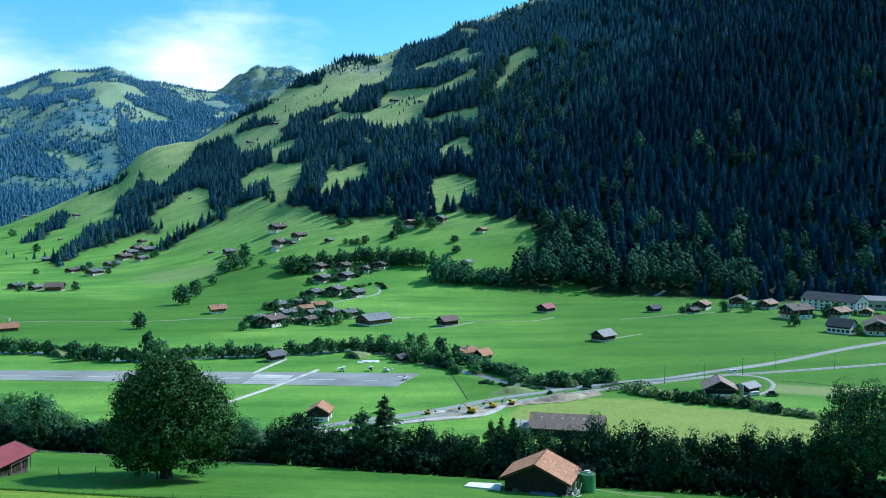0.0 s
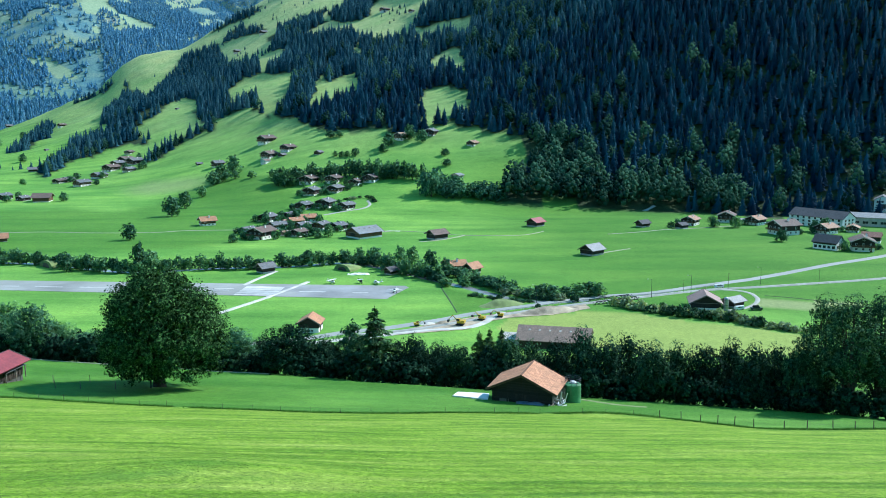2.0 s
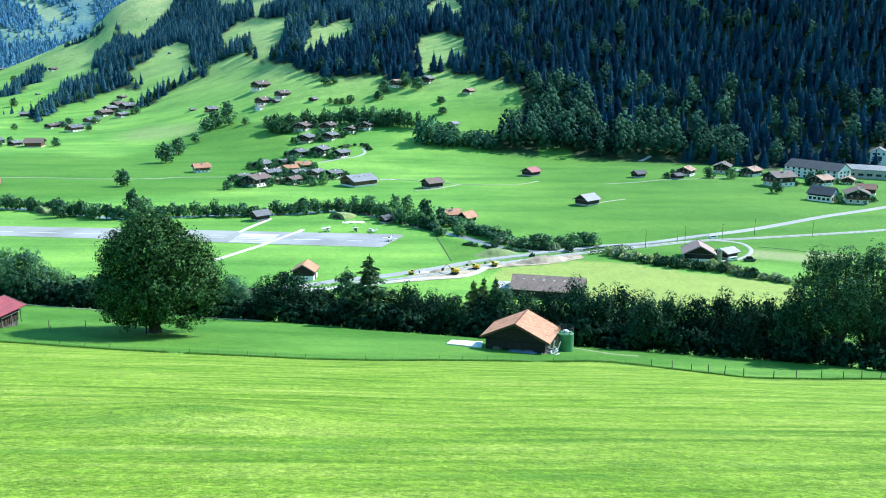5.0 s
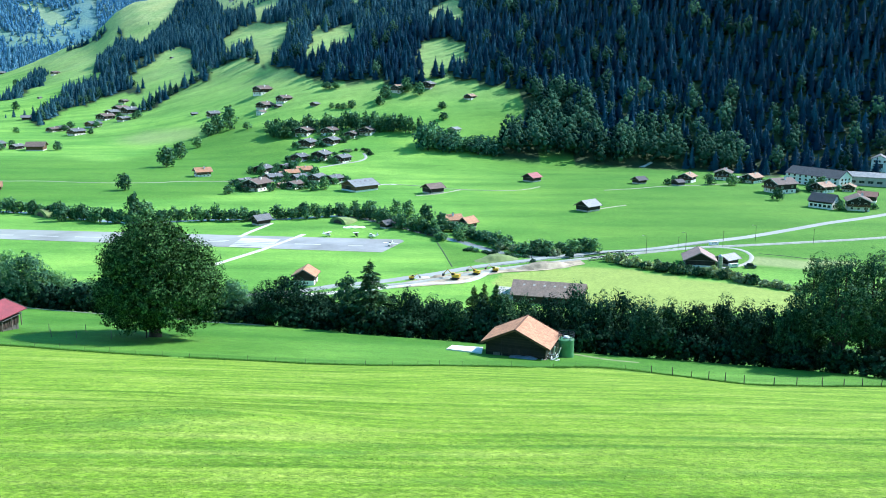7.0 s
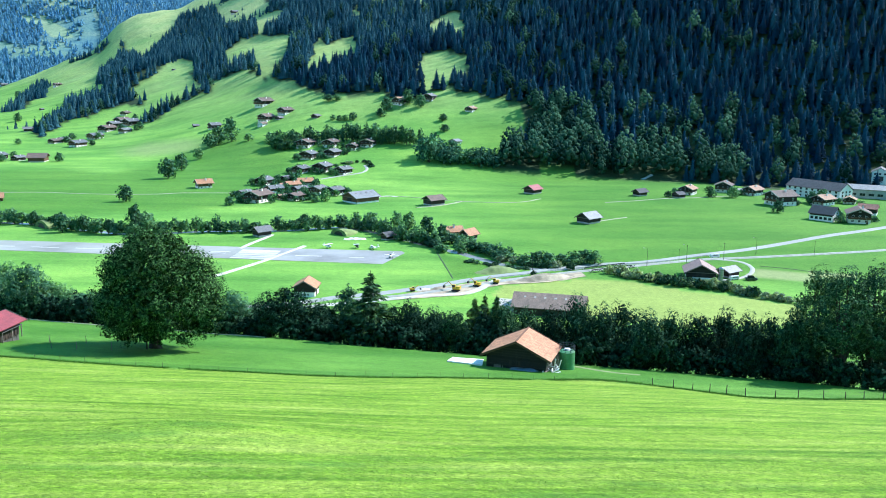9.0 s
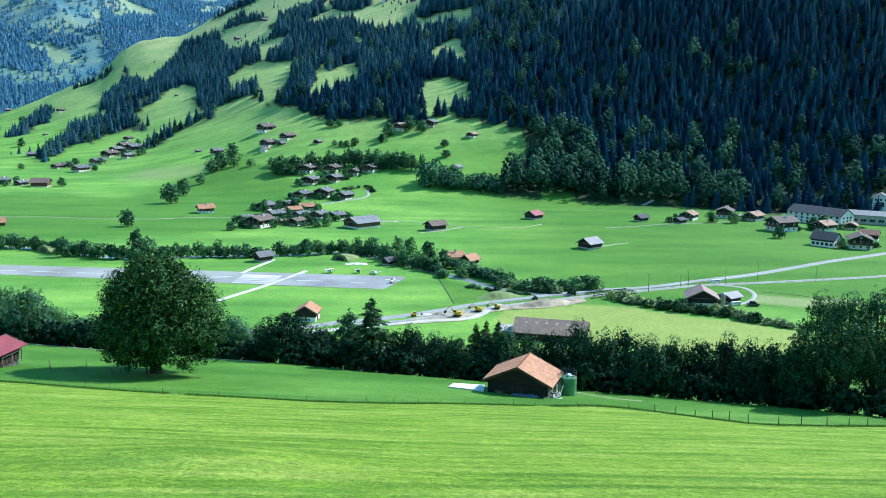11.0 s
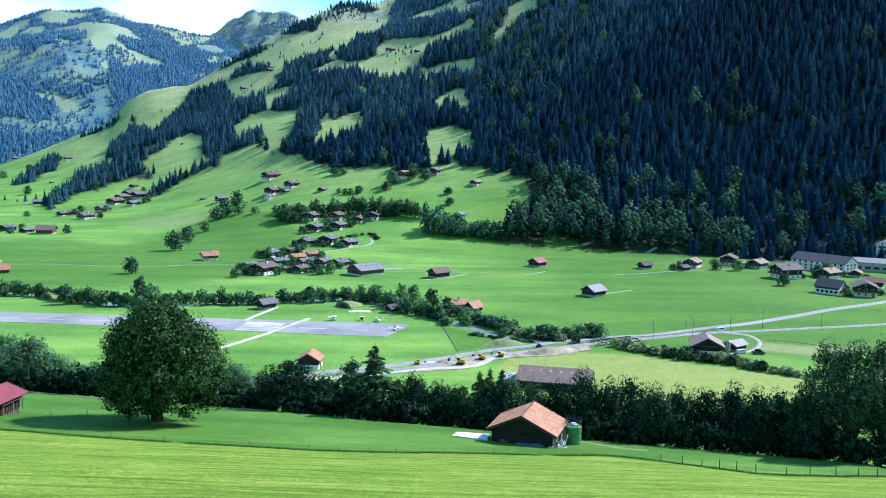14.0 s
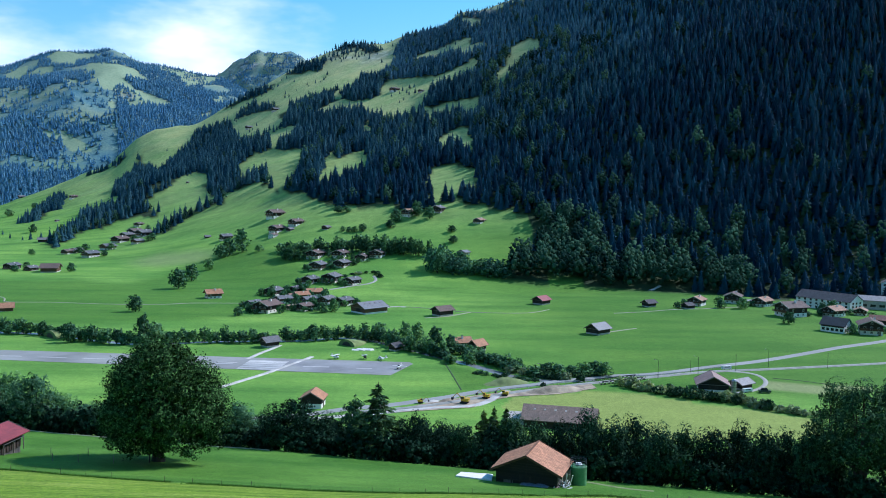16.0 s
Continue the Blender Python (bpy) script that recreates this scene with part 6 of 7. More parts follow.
for z in (1.35, 2.6):
    part("cross_beam", boxes((-BW / 2, BW / 2, -BD / 2 - 0.16, -BD / 2 - 0.103, z, z + 0.18)), TIMBER, barn)
part("barn_door", boxes((-1.2, 0.9, -BD / 2 - 0.09, -BD / 2 - 0.012, -0.3, 2.25)), TIMBER_UP, barn)
part("hatch", boxes((-3.9, -2.3, -BD / 2 - 0.08, -BD / 2 - 0.012, 0.2, 1.3)), OAK, barn)
for k in range(9):
    y = -BD / 2 - 0.6 + k * (BD + 1.2) / 8
    for s in (-1, 1):
        bm = bmesh.new()
        rod(bm, (s * (BW / 2 - 0.3), y, BWALL + 0.06), (s * (BW / 2 + 0.9), y, BWALL - 0.52), 0.06, 4)
        part("rafter", bm, TIMBER_WARM, barn)
part("side_planks", boxes(*[(BW / 2 + 0.005, BW / 2 + 0.07, -BD / 2 + 0.2 + k * 0.72, -BD / 2 + 0.84 + k * 0.72, 0.1, 2.35) for k in range(10)]), OAK, barn)
stand(barn, 16.0, 145.0, -20, 0.1)

tank = thing("slurry_tank", "round green tank with guard rings beside the barn", "tank")
bm = bmesh.new()
drum(bm, 0, 0, -0.8, 2.85, 1.42, 1.42, 32)
part("shell", bm, GREEN_TANK, tank)
for z in (0.35, 1.2, 2.05):
    bm = bmesh.new()
    drum(bm, 0, 0, z, z + 0.07, 1.45, 1.45, 32)
    part("hoop", bm, GREEN_TANK, tank)
bm = bmesh.new()
drum(bm, 0, 0, 2.85, 3.02, 1.44, 1.0, 32)
drum(bm, 0, 0, 3.02, 3.14, 1.0, 0.3, 32)
part("lid", bm, GREEN_TANK, tank, "pale green domed lid")
bm = bmesh.new()
drum(bm, 0.05, 0, 3.08, 3.26, 0.66, 0.5, 24)
part("hatch", bm, WHITE, tank, "white hatch cover")
for z in (3.28, 3.55, 3.82):
    bm = bmesh.new()
    rings = [[bm.verts.new(((1.38 + 0.04 * math.cos(j * 2 * math.pi / 6)) * math.cos(k * 2 * math.pi / 32), (1.38 + 0.04 * math.cos(j * 2 * math.pi / 6)) * math.sin(k * 2 * math.pi / 32), z + 0.04 * math.sin(j * 2 * math.pi / 6))) for j in range(6)] for k in range(32)]
    for k in range(32):
        for j in range(6):
            bm.faces.new((rings[k][j], rings[(k + 1) % 32][j], rings[(k + 1) % 32][(j + 1) % 6], rings[k][(j + 1) % 6]))
    part("guard_ring", bm, DARK_STEEL, tank)
for k in range(10):
    bm = bmesh.new()
    a = k * 2 * math.pi / 10
    rod(bm, (1.38 * math.cos(a), 1.38 * math.sin(a), 2.8), (1.38 * math.cos(a), 1.38 * math.sin(a), 3.84), 0.03, 5)
    part("guard_post", bm, DARK_STEEL, tank)
stand(tank, 23.9, 145.2)
tank.scale = (1.0, 1.0, 1.14)

panel = thing("plank_screen", "upright tan plank screen between barn and tank", "screen")
for k in range(4):
    part("plank", boxes((-0.36 + k * 0.19, -0.20 + k * 0.19, -0.04, 0.04, -0.5, 2.65 + 0.06 * (k % 2))), OAK, panel)
stand(panel, 22.0, 143.4, -12)

slab = thing("silage_slab", "flat pale concrete slab in the grass", "slab")
bm = bmesh.new()
corners = ((3.0, 146.2), (9.0, 143.0), (9.7, 150.5), (4.1, 151.4))
lo = [bm.verts.new((x, y, ground_at(x, y) - 0.4)) for x, y in corners]
hi = [bm.verts.new((x, y, ground_at(x, y) + 0.22)) for x, y in corners]
bm.faces.new(hi)
bm.faces.new(lo[::-1])
for k in range(4):
    bm.faces.new((lo[k], lo[(k + 1) % 4], hi[(k + 1) % 4], hi[k]))
part("concrete_top", bm, PLASTER, slab)

r_ = random.Random(8)
pile = thing("timber_pile", "heap of pale split logs and planks at the barn corner", "wood pile")
for k in range(26):
    bm = bmesh.new()
    x, y, z = r_.uniform(-1.0, 1.0), r_.uniform(-0.8, 0.8), r_.uniform(0.05, 0.75)
    a = r_.uniform(0, 3.1)
    ln = r_.uniform(0.4, 1.3)
    rod(bm, (x - ln / 2 * math.cos(a), y - ln / 2 * math.sin(a), max(0.02, z * (1 - abs(x) * 0.7))), (x + ln / 2 * math.cos(a), y + ln / 2 * math.sin(a), max(0.04, z * (1 - abs(x) * 0.5) + r_.uniform(-0.15, 0.3))), r_.uniform(0.05, 0.12), 6)
    part("log", bm, PLASTER if k % 3 else OAK, pile)
stand(pile, 20.3, 140.6, 0, 0, 1.35)
stack = thing("board_stack", "leaning boards and pale sheeting at the barn wall", "boards")
for k in range(5):
    bm = boxes((-0.1, 0.1, -0.03, 0.03, 0, 2.2))
    ob = part("board", bm, OAK if k % 2 else PLASTER, stack)
    ob.matrix_basis = pose(0.32 * k, 0, 0, 12 + 3 * k, 6 - 4 * k, 10 * k)
stand(stack, 20.4, 141.4, 0, 0, 1.15)
sheeting = thing("tarpaulin_heap", "crumpled grey-blue tarpaulin heap in front of the barn", "tarpaulin")
TARP = plain("blue_grey_tarpaulin", (0.16, 0.20, 0.24), 0.5, 0, 1.5, 6, 0.4, 0.05)
xs, ys = np.meshgrid(np.linspace(-2.4, 2.4, 28), np.linspace(-0.9, 0.9, 14))
zs = 0.55 * np.clip(1 - (xs / 2.4) ** 2, 0, 1) ** 0.5 * np.clip(1 - (ys / 0.9) ** 2, 0, 1) ** 0.5 * (0.75 + 0.5 * rough(xs, ys, 0.7, 3, 2)) - 0.06
me = mesh_grid("cover", xs, ys, zs)
me.materials.append(TARP)
new("cover", me).parent = sheeting
stand(sheeting, 15.8, 139.9, -18)

# ---- red-roofed barn ----
red_barn = thing("red_barn", "weathered wooden barn with a red sheet-metal roof", "barn")
part("stone_footing", boxes((-2.9, 2.9, -5.9, 5.9, -2.0, 0.5)), DARK_STONE, red_barn)
part("wall", gable_body(6.0, 12.0, 0.503, 2.7, 1.15), TIMBER, red_barn)
part("roof", roof_slabs(6.0, 12.0, 2.7, 1.15, 1.1, 0.9, 0.14), SHEET_RED, red_barn)
for k in range(4):
    part("stall_door", boxes((3.005, 3.08, 0.6 + k * 1.35, 1.75 + k * 1.35, 0.05, 1.55)), TIMBER_UP, red_barn)
part("canopy", boxes((3.0, 3.75, 0.2, 6.0, 1.75, 1.86)), SHEET_GREY, red_barn)
for k in range(3):
    part("post", boxes((3.55, 3.68, 0.3 + k * 2.7, 0.43 + k * 2.7, -0.4, 1.75)), OAK, red_barn)
for s in (-1, 1):
    part("barge_board", gable_edge(6.0, 2.7, 1.15, 1.1, s * 6.93), OAK, red_barn)
stand(red_barn, -76.6, 143.5, -8, 0.1)

# ---- the great maple ----
maple = thing("maple_tree", "great dark-green maple with a broad dense crown", "tree")
r_ = random.Random(3)
lobes = []
for z, rad, count, size in ((3.9, 7.0, 15, 1.6), (5.6, 8.0, 17, 2.0), (7.6, 8.8, 18, 2.4), (9.6, 8.6, 17, 2.6), (12.4, 7.7, 15, 2.6), (15.2, 6.5, 13, 2.5), (17.5, 4.7, 10, 2.2), (19.1, 2.4, 6, 1.8)):
    for k in range(count):
        a = k * 2 * math.pi / count + r_.uniform(-0.2, 0.2)
        s = size * r_.uniform(0.75, 1.25)
        rr = rad * r_.uniform(0.86, 1.08)
        lobes.append((rr * math.cos(a) + 0.9, rr * math.sin(a), z + r_.uniform(-0.9, 0.9), s, s, s * 0.8))
    for k in range(count // 3):
        a = r_.uniform(0, 6.28)
        lobes.append((rad * 0.5 * math.cos(a), rad * 0.5 * math.sin(a), z + 0.5, size, size, size))
bm = bmesh.new()
limb(bm, (0, 0, -1.0), (0.05, 0, 0.8), 1.45, 1.0, 14)
limb(bm, (0.05, 0, 0.75), (0, 0, 3.6), 1.01, 0.85, 14)
for k in range(12):
    l_ = lobes[6 + k * 8]
    bm2 = bmesh.new()
    limb(bm2, (0, 0, 3.0), (l_[0] * 0.45, l_[1] * 0.45, 3.2 + (l_[2] - 3.0) * 0.6), 0.30, 0.16, 7)
    limb(bm2, (l_[0] * 0.44, l_[1] * 0.44, 3.2 + (l_[2] - 3.0) * 0.58), (l_[0] * 0.95, l_[1] * 0.95, l_[2]), 0.17, 0.05, 6)
    part("limb", bm2, BARK, maple)
limb(bm, (0, 0, 3.2), (0.2, 0, 17.5), 0.55, 0.08, 9)
part("trunk", bm, BARK, maple)
verts, soft = leaf_cloud(lobes, 70000, 0.15, 5)
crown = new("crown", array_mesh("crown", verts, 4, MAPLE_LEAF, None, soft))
crown.parent = maple
stand(maple, -47.9, 145.8)
sapling = broadleaf("young_maple", "slender young maple under the great tree", 4.6, 3.0, 700, 0.22, 31, BROADLEAF, 6, 0.3, 3)
stand(sapling, -48.6, 143.6)

# ---- tree belt below the terrace ----
belt_group = "tree belt below the terrace"
SORTS = {
    "a": broadleaf("ash_tree", "leafy broad-crowned ash in a dense belt", 11.0, 7.5, 6400, 0.138, 41, GREEN_LEAF, 13, 0.12, 5, 1.2),
    "b": broadleaf("lime_tree", "rounded leafy lime in a dense belt", 10.0, 8.0, 6400, 0.138, 42, SHADED_LEAF, 14, 0.10, 5, 1.2),
    "c": broadleaf("hazel_tree", "bushy hazel with upright crown in a dense belt", 9.5, 6.8, 6400, 0.132, 43, BELT_LEAF, 12, 0.08, 5, 1.35),
    "thin": broadleaf("birch_tree", "slim pale birch above the tree belt", 12.0, 5.0, 4200, 0.14, 44, GREEN_LEAF, 9, 0.2, 5, 1.2),
    "tall": broadleaf("tall_ash", "tall ash with an airy crown at the belt's end", 20.0, 9.5, 15000, 0.135, 46, ASH_LEAF, 30, 0.16, 10, 1.0, "", 0.72, 0.05, 14),
    "tall2": broadleaf("tall_poplar", "tall leafy poplar with slender limbs", 20.0, 9.0, 15000, 0.135, 47, ASH_LEAF, 32, 0.18, 10, 1.1, "", 0.68, 0.05, 14),
}
# Undergrowth gets the near-black leaves in place of shade under the belt.
SORTS["shrub"] = broadleaf("elder_shrub", "dense dark shrub under the tree belt", 5.0, 5.2, 1300, 0.19, 48, SHADED_LEAF, 9, 0.05, 3, 1.0)
SORTS["shrub2"] = broadleaf("thorn_shrub", "dense dark thorn shrub under the tree belt", 5.0, 5.2, 1300, 0.19, 49, SHADED_LEAF, 9, 0.05, 3, 1.0)
SORTS["rear"] = broadleaf("belt_maple", "leafy maple at the back of the belt", 9.5, 7.5, 1500, 0.32, 50, BELT_LEAF, 10, 0.1, 3, 1.2)


def whorled(name, label, tall, wide, seed, material, whorls, boughs, needles, blade, open_=0.0, skew=0.0):
    """A spruce or larch: a straight stem with whorls of drooping boughs, each one hung with sprays of needles."""
    tree = thing(name, label, "tree")
    r = np.random.default_rng(seed)
    bm = bmesh.new()
    limb(bm, (0, 0, -0.5), (0, 0, tall), tall * 0.019, 0.03, 7)
    sprays, facing = [], []
    for k in range(whorls):
        for j in range(boughs):
            if r.random() < open_:
                continue
            a = j * 2 * math.pi / boughs + k * 0.9 + r.normal() * 0.35
            t = min(0.98, max(0.0, (k + 0.3 + 1.5 * (r.random() - 0.5)) / whorls))
            z = tall * (0.10 + 0.88 * t)
            reach_ = (wide * 0.5 * (1 - t) ** 0.85 + 0.18) * (0.32 + 0.95 * r.random()) * (1 + skew * math.cos(a))
            way = np.array([math.cos(a), math.sin(a), 0.0])
            droop = 0.18 + 0.3 * r.random()
            end = way * reach_ + (0, 0, z - droop * reach_)
            if reach_ > 0.7:
                limb(bm, (0, 0, z), tuple(end), 0.035, 0.012, 3)
            n = max(3, int(needles * reach_ / (wide * 0.5)))
            f = 0.15 + 0.85 * r.random(n) ** 0.75
            side = np.array([-way[1], way[0], 0.0])
            fan = 0.34 * reach_ * (1.1 - f) * r.normal(size=n)
            at = way * (f * reach_)[:, None] + side * fan[:, None]
            at[:, 2] += z - droop * reach_ * f ** 1.3 - 0.22 * np.abs(r.normal(size=n)) * (0.4 + reach_ * 0.3)
            o = (way * 0.8 + side * r.normal(size=(n, 1)) * 0.5 + np.array([0, 0, -0.55]) + 0.2 * r.normal(size=(n, 3))) * blade * (0.7 + 0.6 * r.random((n, 1)))
            w = np.cross(o, r.normal(size=(n, 3)))
            w *= (blade * 0.42) / (np.linalg.norm(w, axis=1)[:, None] + 1e-9)
            sprays.append(np.stack([at - o, at - w, at + o, at + w], 1).reshape(-1, 3))
            look_ = way * 0.6 + np.array([0, 0, 0.9]) + 0.35 * r.normal(size=(n, 3))
            facing.append(np.repeat(look_ / np.linalg.norm(look_, axis=1)[:, None], 4, 0))
    part("trunk", bm, BARK, tree)
    crown = new("crown", array_mesh("crown", np.concatenate(sprays), 4, material, None, np.concatenate(facing)))
    crown.parent = tree
    return tree


FIR_LEAF = foliage("fir_needles", (0.044, 0.130, 0.075), (0.247, 0.450, 0.240), False, 0.42)
LARCH_LEAF = foliage("larch_needles", (0.091, 0.208, 0.091), (0.375, 0.570, 0.255), False, 0.5)
SORTS["tip"] = whorled("spruce_tree", "single ragged spruce rising from the tree belt", 14.8, 7.6, 9, FIR_LEAF, 22, 11, 120, 0.2, 0.10, 0.25)
SORTS["larch"] = whorled("larch_tree", "slim open-crowned larch above the tree belt", 13.0, 5.4, 19, LARCH_LEAF, 24, 10, 80, 0.18, 0.10, 0.1)
SIZE = {"a": (11.0, 7.5), "b": (10.0, 8.0), "c": (9.5, 6.8), "thin": (12.0, 5.0), "larch": (13.0, 5.4), "tall": (20.0, 9.5), "tall2": (20.0, 9.0), "tip": (14.8, 7.0), "shrub": (5.0, 5.2), "shrub2": (5.0, 5.2), "rear": (9.5, 7.5)}
placed = set()


def put_tree(sort, x, y, tall, wide, turn, group):
    t0, w0 = SIZE[sort]
    m = pose(x, y, ground_at(x, y) - 0.2, 0, 0, turn) @ Matrix.Diagonal((wide / w0, wide / w0, tall / t0, 1))
    if sort in placed:
        ob = copy_sized(SORTS[sort], m)
    else:
        placed.add(sort)
        ob = SORTS[sort]
        ob.matrix_basis = m
    ob["group"] = group
    return ob


r_ = random.Random(17)
for x, y, tall, wide, sort in BELT_WEST + BELT_EAST:
    # Paler sorts left, darker right: uneven light put into the leaf colours.
    sort = "c" if sort == "a" and x > -15 else "a" if x < -60 and sort in "bc" else sort
    put_tree(sort, x, y, tall * r_.uniform(1.0, 1.16), wide * 1.18, r_.uniform(0, 360), belt_group)
# undergrowth in front of and behind the belt
for k in range(62):
    x = -108 + k * 3.15 + r_.uniform(-1, 1)
    if -62 < x < -50 and k % 2:
        continue
    y = float(terrace_edge(x)) + r_.uniform(1.5, 4.5)
    put_tree(("shrub", "shrub2", "shrub")[k % 3], x, y, r_.uniform(4.2, 6.4), r_.uniform(4.6, 6.4), r_.uniform(0, 360), belt_group)
for k in range(34):
    x = -100 + k * 5.7 + r_.uniform(-1.5, 1.5)
    y = float(terrace_edge(x)) + r_.uniform(14, 19)
    put_tree("rear", x, y, r_.uniform(5.5, 9.0), r_.uniform(6, 8), r_.uniform(0, 360), belt_group)

# ---- pasture fence ----
fence = thing("pasture_fence", "low pasture fence of weathered wooden posts and wire", "fence")
posts = []
for line_p in [smooth_line(FENCE_LINE, 0.5)]:
    run = 0.0
    for a, b in zip(line_p, line_p[1:]):
        run += (b - a).length
        if run > 3.9:
            run = 0.0
            posts.append((b.x, b.y))
POST = plain("post_wood", (0.11, 0.085, 0.065), 0.95, 0, 3, 14, 0.5)
tops = []
for x, y in posts:
    z = ground_at(x, y)
    lean = Vector((r_.uniform(-0.09, 0.09), r_.uniform(-0.09, 0.09), 1.0))
    slim = -66 < x < 33
    tall = r_.uniform(0.75, 0.95) if slim else r_.uniform(1.15, 1.45)
    bm = bmesh.new()
    limb(bm, (0, 0, -0.4), lean * tall, 0.028 if slim else 0.075, 0.022 if slim else 0.06, 7)
    ob = part("post", bm, POST, fence)
    ob.matrix_basis = pose(x, y, z)
    tops.append(Vector((x, y, z)) + lean * tall)
for drop in (0.18, 0.62):
    bm = bmesh.new()
    for a, b in zip(tops, tops[1:]):
        rod(bm, a - Vector((0, 0, drop)), b - Vector((0, 0, drop)), 0.004, 3)
    part("wire", bm, DARK_STEEL, fence)
side_fence = thing("side_fence", "short pasture fence with leaning posts near the maple", "fence")
for x, y in ((-66.5, 146.5), (-60.5, 147.5), (-53.5, 140.5), (-63.0, 139.5), (-59.0, 139.8)):
    bm = bmesh.new()
    limb(bm, (0, 0, -0.4), (r_.uniform(-0.1, 0.1), 0, 1.35), 0.07, 0.055, 7)
    part("post", bm, OAK, side_fence).matrix_basis = pose(x, y, ground_at(x, y))

# ---- trees of the valley ----
SORTS["river"] = broadleaf("alder_tree", "bushy green alder beside the river", 7.5, 5.0, 520, 0.29, 51, GREEN_LEAF, 10, 0.03, 3, 1.25, "", 1.3, 0.3)
SORTS["river2"] = broadleaf("willow_tree", "rounded dark willow beside the river", 6.5, 5.6, 520, 0.29, 52, GREEN_LEAF, 10, 0.03, 3, 1.15, "", 1.3, 0.3)
SORTS["round"] = broadleaf("field_tree", "single round-crowned tree in the meadow", 9.0, 7.0, 760, 0.32, 53, GREEN_LEAF, 12, 0.05, 4, 1.25, "", 1.35, 0.4)
SORTS["garden"] = broadleaf("garden_shrub", "leafy dark garden shrub between the houses", 4.0, 4.0, 220, 0.30, 56, GREEN_LEAF, 8, 0.03, 3, 1.1, "", 1.3, 0.3)
SORTS["hedge"] = broadleaf("hedge_tree", "dense dark tree in a hedgerow on the slope", 10.0, 7.5, 420, 0.42, 57, GREEN_LEAF, 11, 0.03, 3, 1.3, "", 1.3, 0.3)
SORTS["corner"] = broadleaf("ash_tree", "rounded leafy ash at the corner of the forest", 11.0, 8.0, 640, 0.34, 58, CORNER_LEAF, 11, 0.06, 3, 1.3, "", 1.3, 0.3)
SORTS["bush"] = broadleaf("grey_bush", "grey-green bush in a hedge beside the field", 3.4, 4.2, 560, 0.22, 54, GREY_LEAF, 7, 0.05, 3, 1.0)
SORTS["bush2"] = broadleaf("green_bush", "dark green bush in a hedge beside the field", 3.2, 3.8, 560, 0.22, 55, BROADLEAF, 7, 0.05, 3, 1.0)
SIZE.update({"river": (7.5, 5.0), "river2": (6.5, 5.6), "round": (9.0, 7.0), "garden": (4.0, 4.0), "hedge": (10.0, 7.5), "corner": (11.0, 8.0), "bush": (3.4, 4.2), "bush2": (3.2, 3.8)})
r_ = random.Random(29)


def row_of_trees(line, gap, sorts, tall, wide, spread, group):
    run = 0.0
    pts = smooth_line(line, 1.0)
    for a, b in zip(pts, pts[1:]):
        run += (b - a).length
        if run > gap:
            run = r_.uniform(-0.3, 0.3) * gap
            h = r_.uniform(*tall)
            put_tree(r_.choice(sorts), b.x + r_.uniform(-1, 1), b.y + r_.uniform(-spread, spread), h, r_.uniform(*wide) * (0.7 + 0.3 * h / tall[1]), r_.uniform(0, 360), group)


row_of_trees(RIVER_TREES, 2.1, ("river", "river2"), (4.5, 8.5), (4.2, 6.0), 3, "trees along the river")
row_of_trees(RIVER_TREES_EAST, 2.0, ("river", "river2"), (3.0, 5.0), (5.0, 6.5), 3, "trees along the river")
row_of_trees(((-9, 381), (-4, 371), (0, 362), (5, 346)), 1.8, ("river2", "river"), (3.0, 5.0), (4.0, 5.5), 1.0, "trees along the river")
row_of_trees(((12, 330), (20, 324.5), (27, 320), (36, 316.5)), 1.9, ("bush2", "bush2", "river2"), (1.2, 2.6), (2.6, 3.8), 0.8, "bushes along the river")
row_of_trees(((24, 333), (32, 327), (42, 320), (52, 317)), 2.4, ("bush2", "bush"), (1.6, 3.2), (3, 4.5), 1.0, "bushes along the river")
row_of_trees(((10, 345), (14, 352), (22, 347), (31, 341)), 3.2, ("river2",), (4, 7), (5, 7), 2, "trees along the river")
for x, y, h, w in ((-16, 396, 9.5, 6.5), (-10, 388, 10.5, 6.5), (-2, 383, 9.5, 6.5), (5, 374, 7.5, 6), (-28, 402, 8, 6.5), (-35, 404, 7.5, 6), (-132, 384, 13.5, 6.5), (-129, 390, 9, 8), (36, 324, 4.5, 6), (41, 325, 5.5, 7), (45, 325, 5, 6), (50, 325, 4.5, 6), (55, 325, 5.5, 6), (59, 326, 6, 6), (63, 326, 5.5, 6), (-165, 385, 9, 6)):
    put_tree("round", x, y, h, w, r_.uniform(0, 360), "tall trees along the river")
row_of_trees(BUSHES, 1.15, ("bush", "bush", "bush", "bush2"), (2.0, 4.4), (3.0, 4.8), 1.7, "bushes beside the field")
row_of_trees(((72, 300), (84, 292), (100, 284)), 4.0, ("bush2",), (2.5, 4.5), (3, 4.5), 1.5, "bushes beside the field")
row_of_trees(((-68, 628), (-58, 631), (-47, 630), (-43, 618)), 2.6, ("bush2", "bush"), (1.5, 3.0), (3, 4.5), 1.5, "bushes above the village lane")
row_of_trees(((80, 307), (86, 303), (92, 301)), 2.2, ("bush", "bush2"), (1.2, 2.6), (2, 3.2), 1.2, "bushes beside the farm")
put_tree("bush2", 36.9, 304.0, 2.6, 1.8, 40, "bushes along the road")
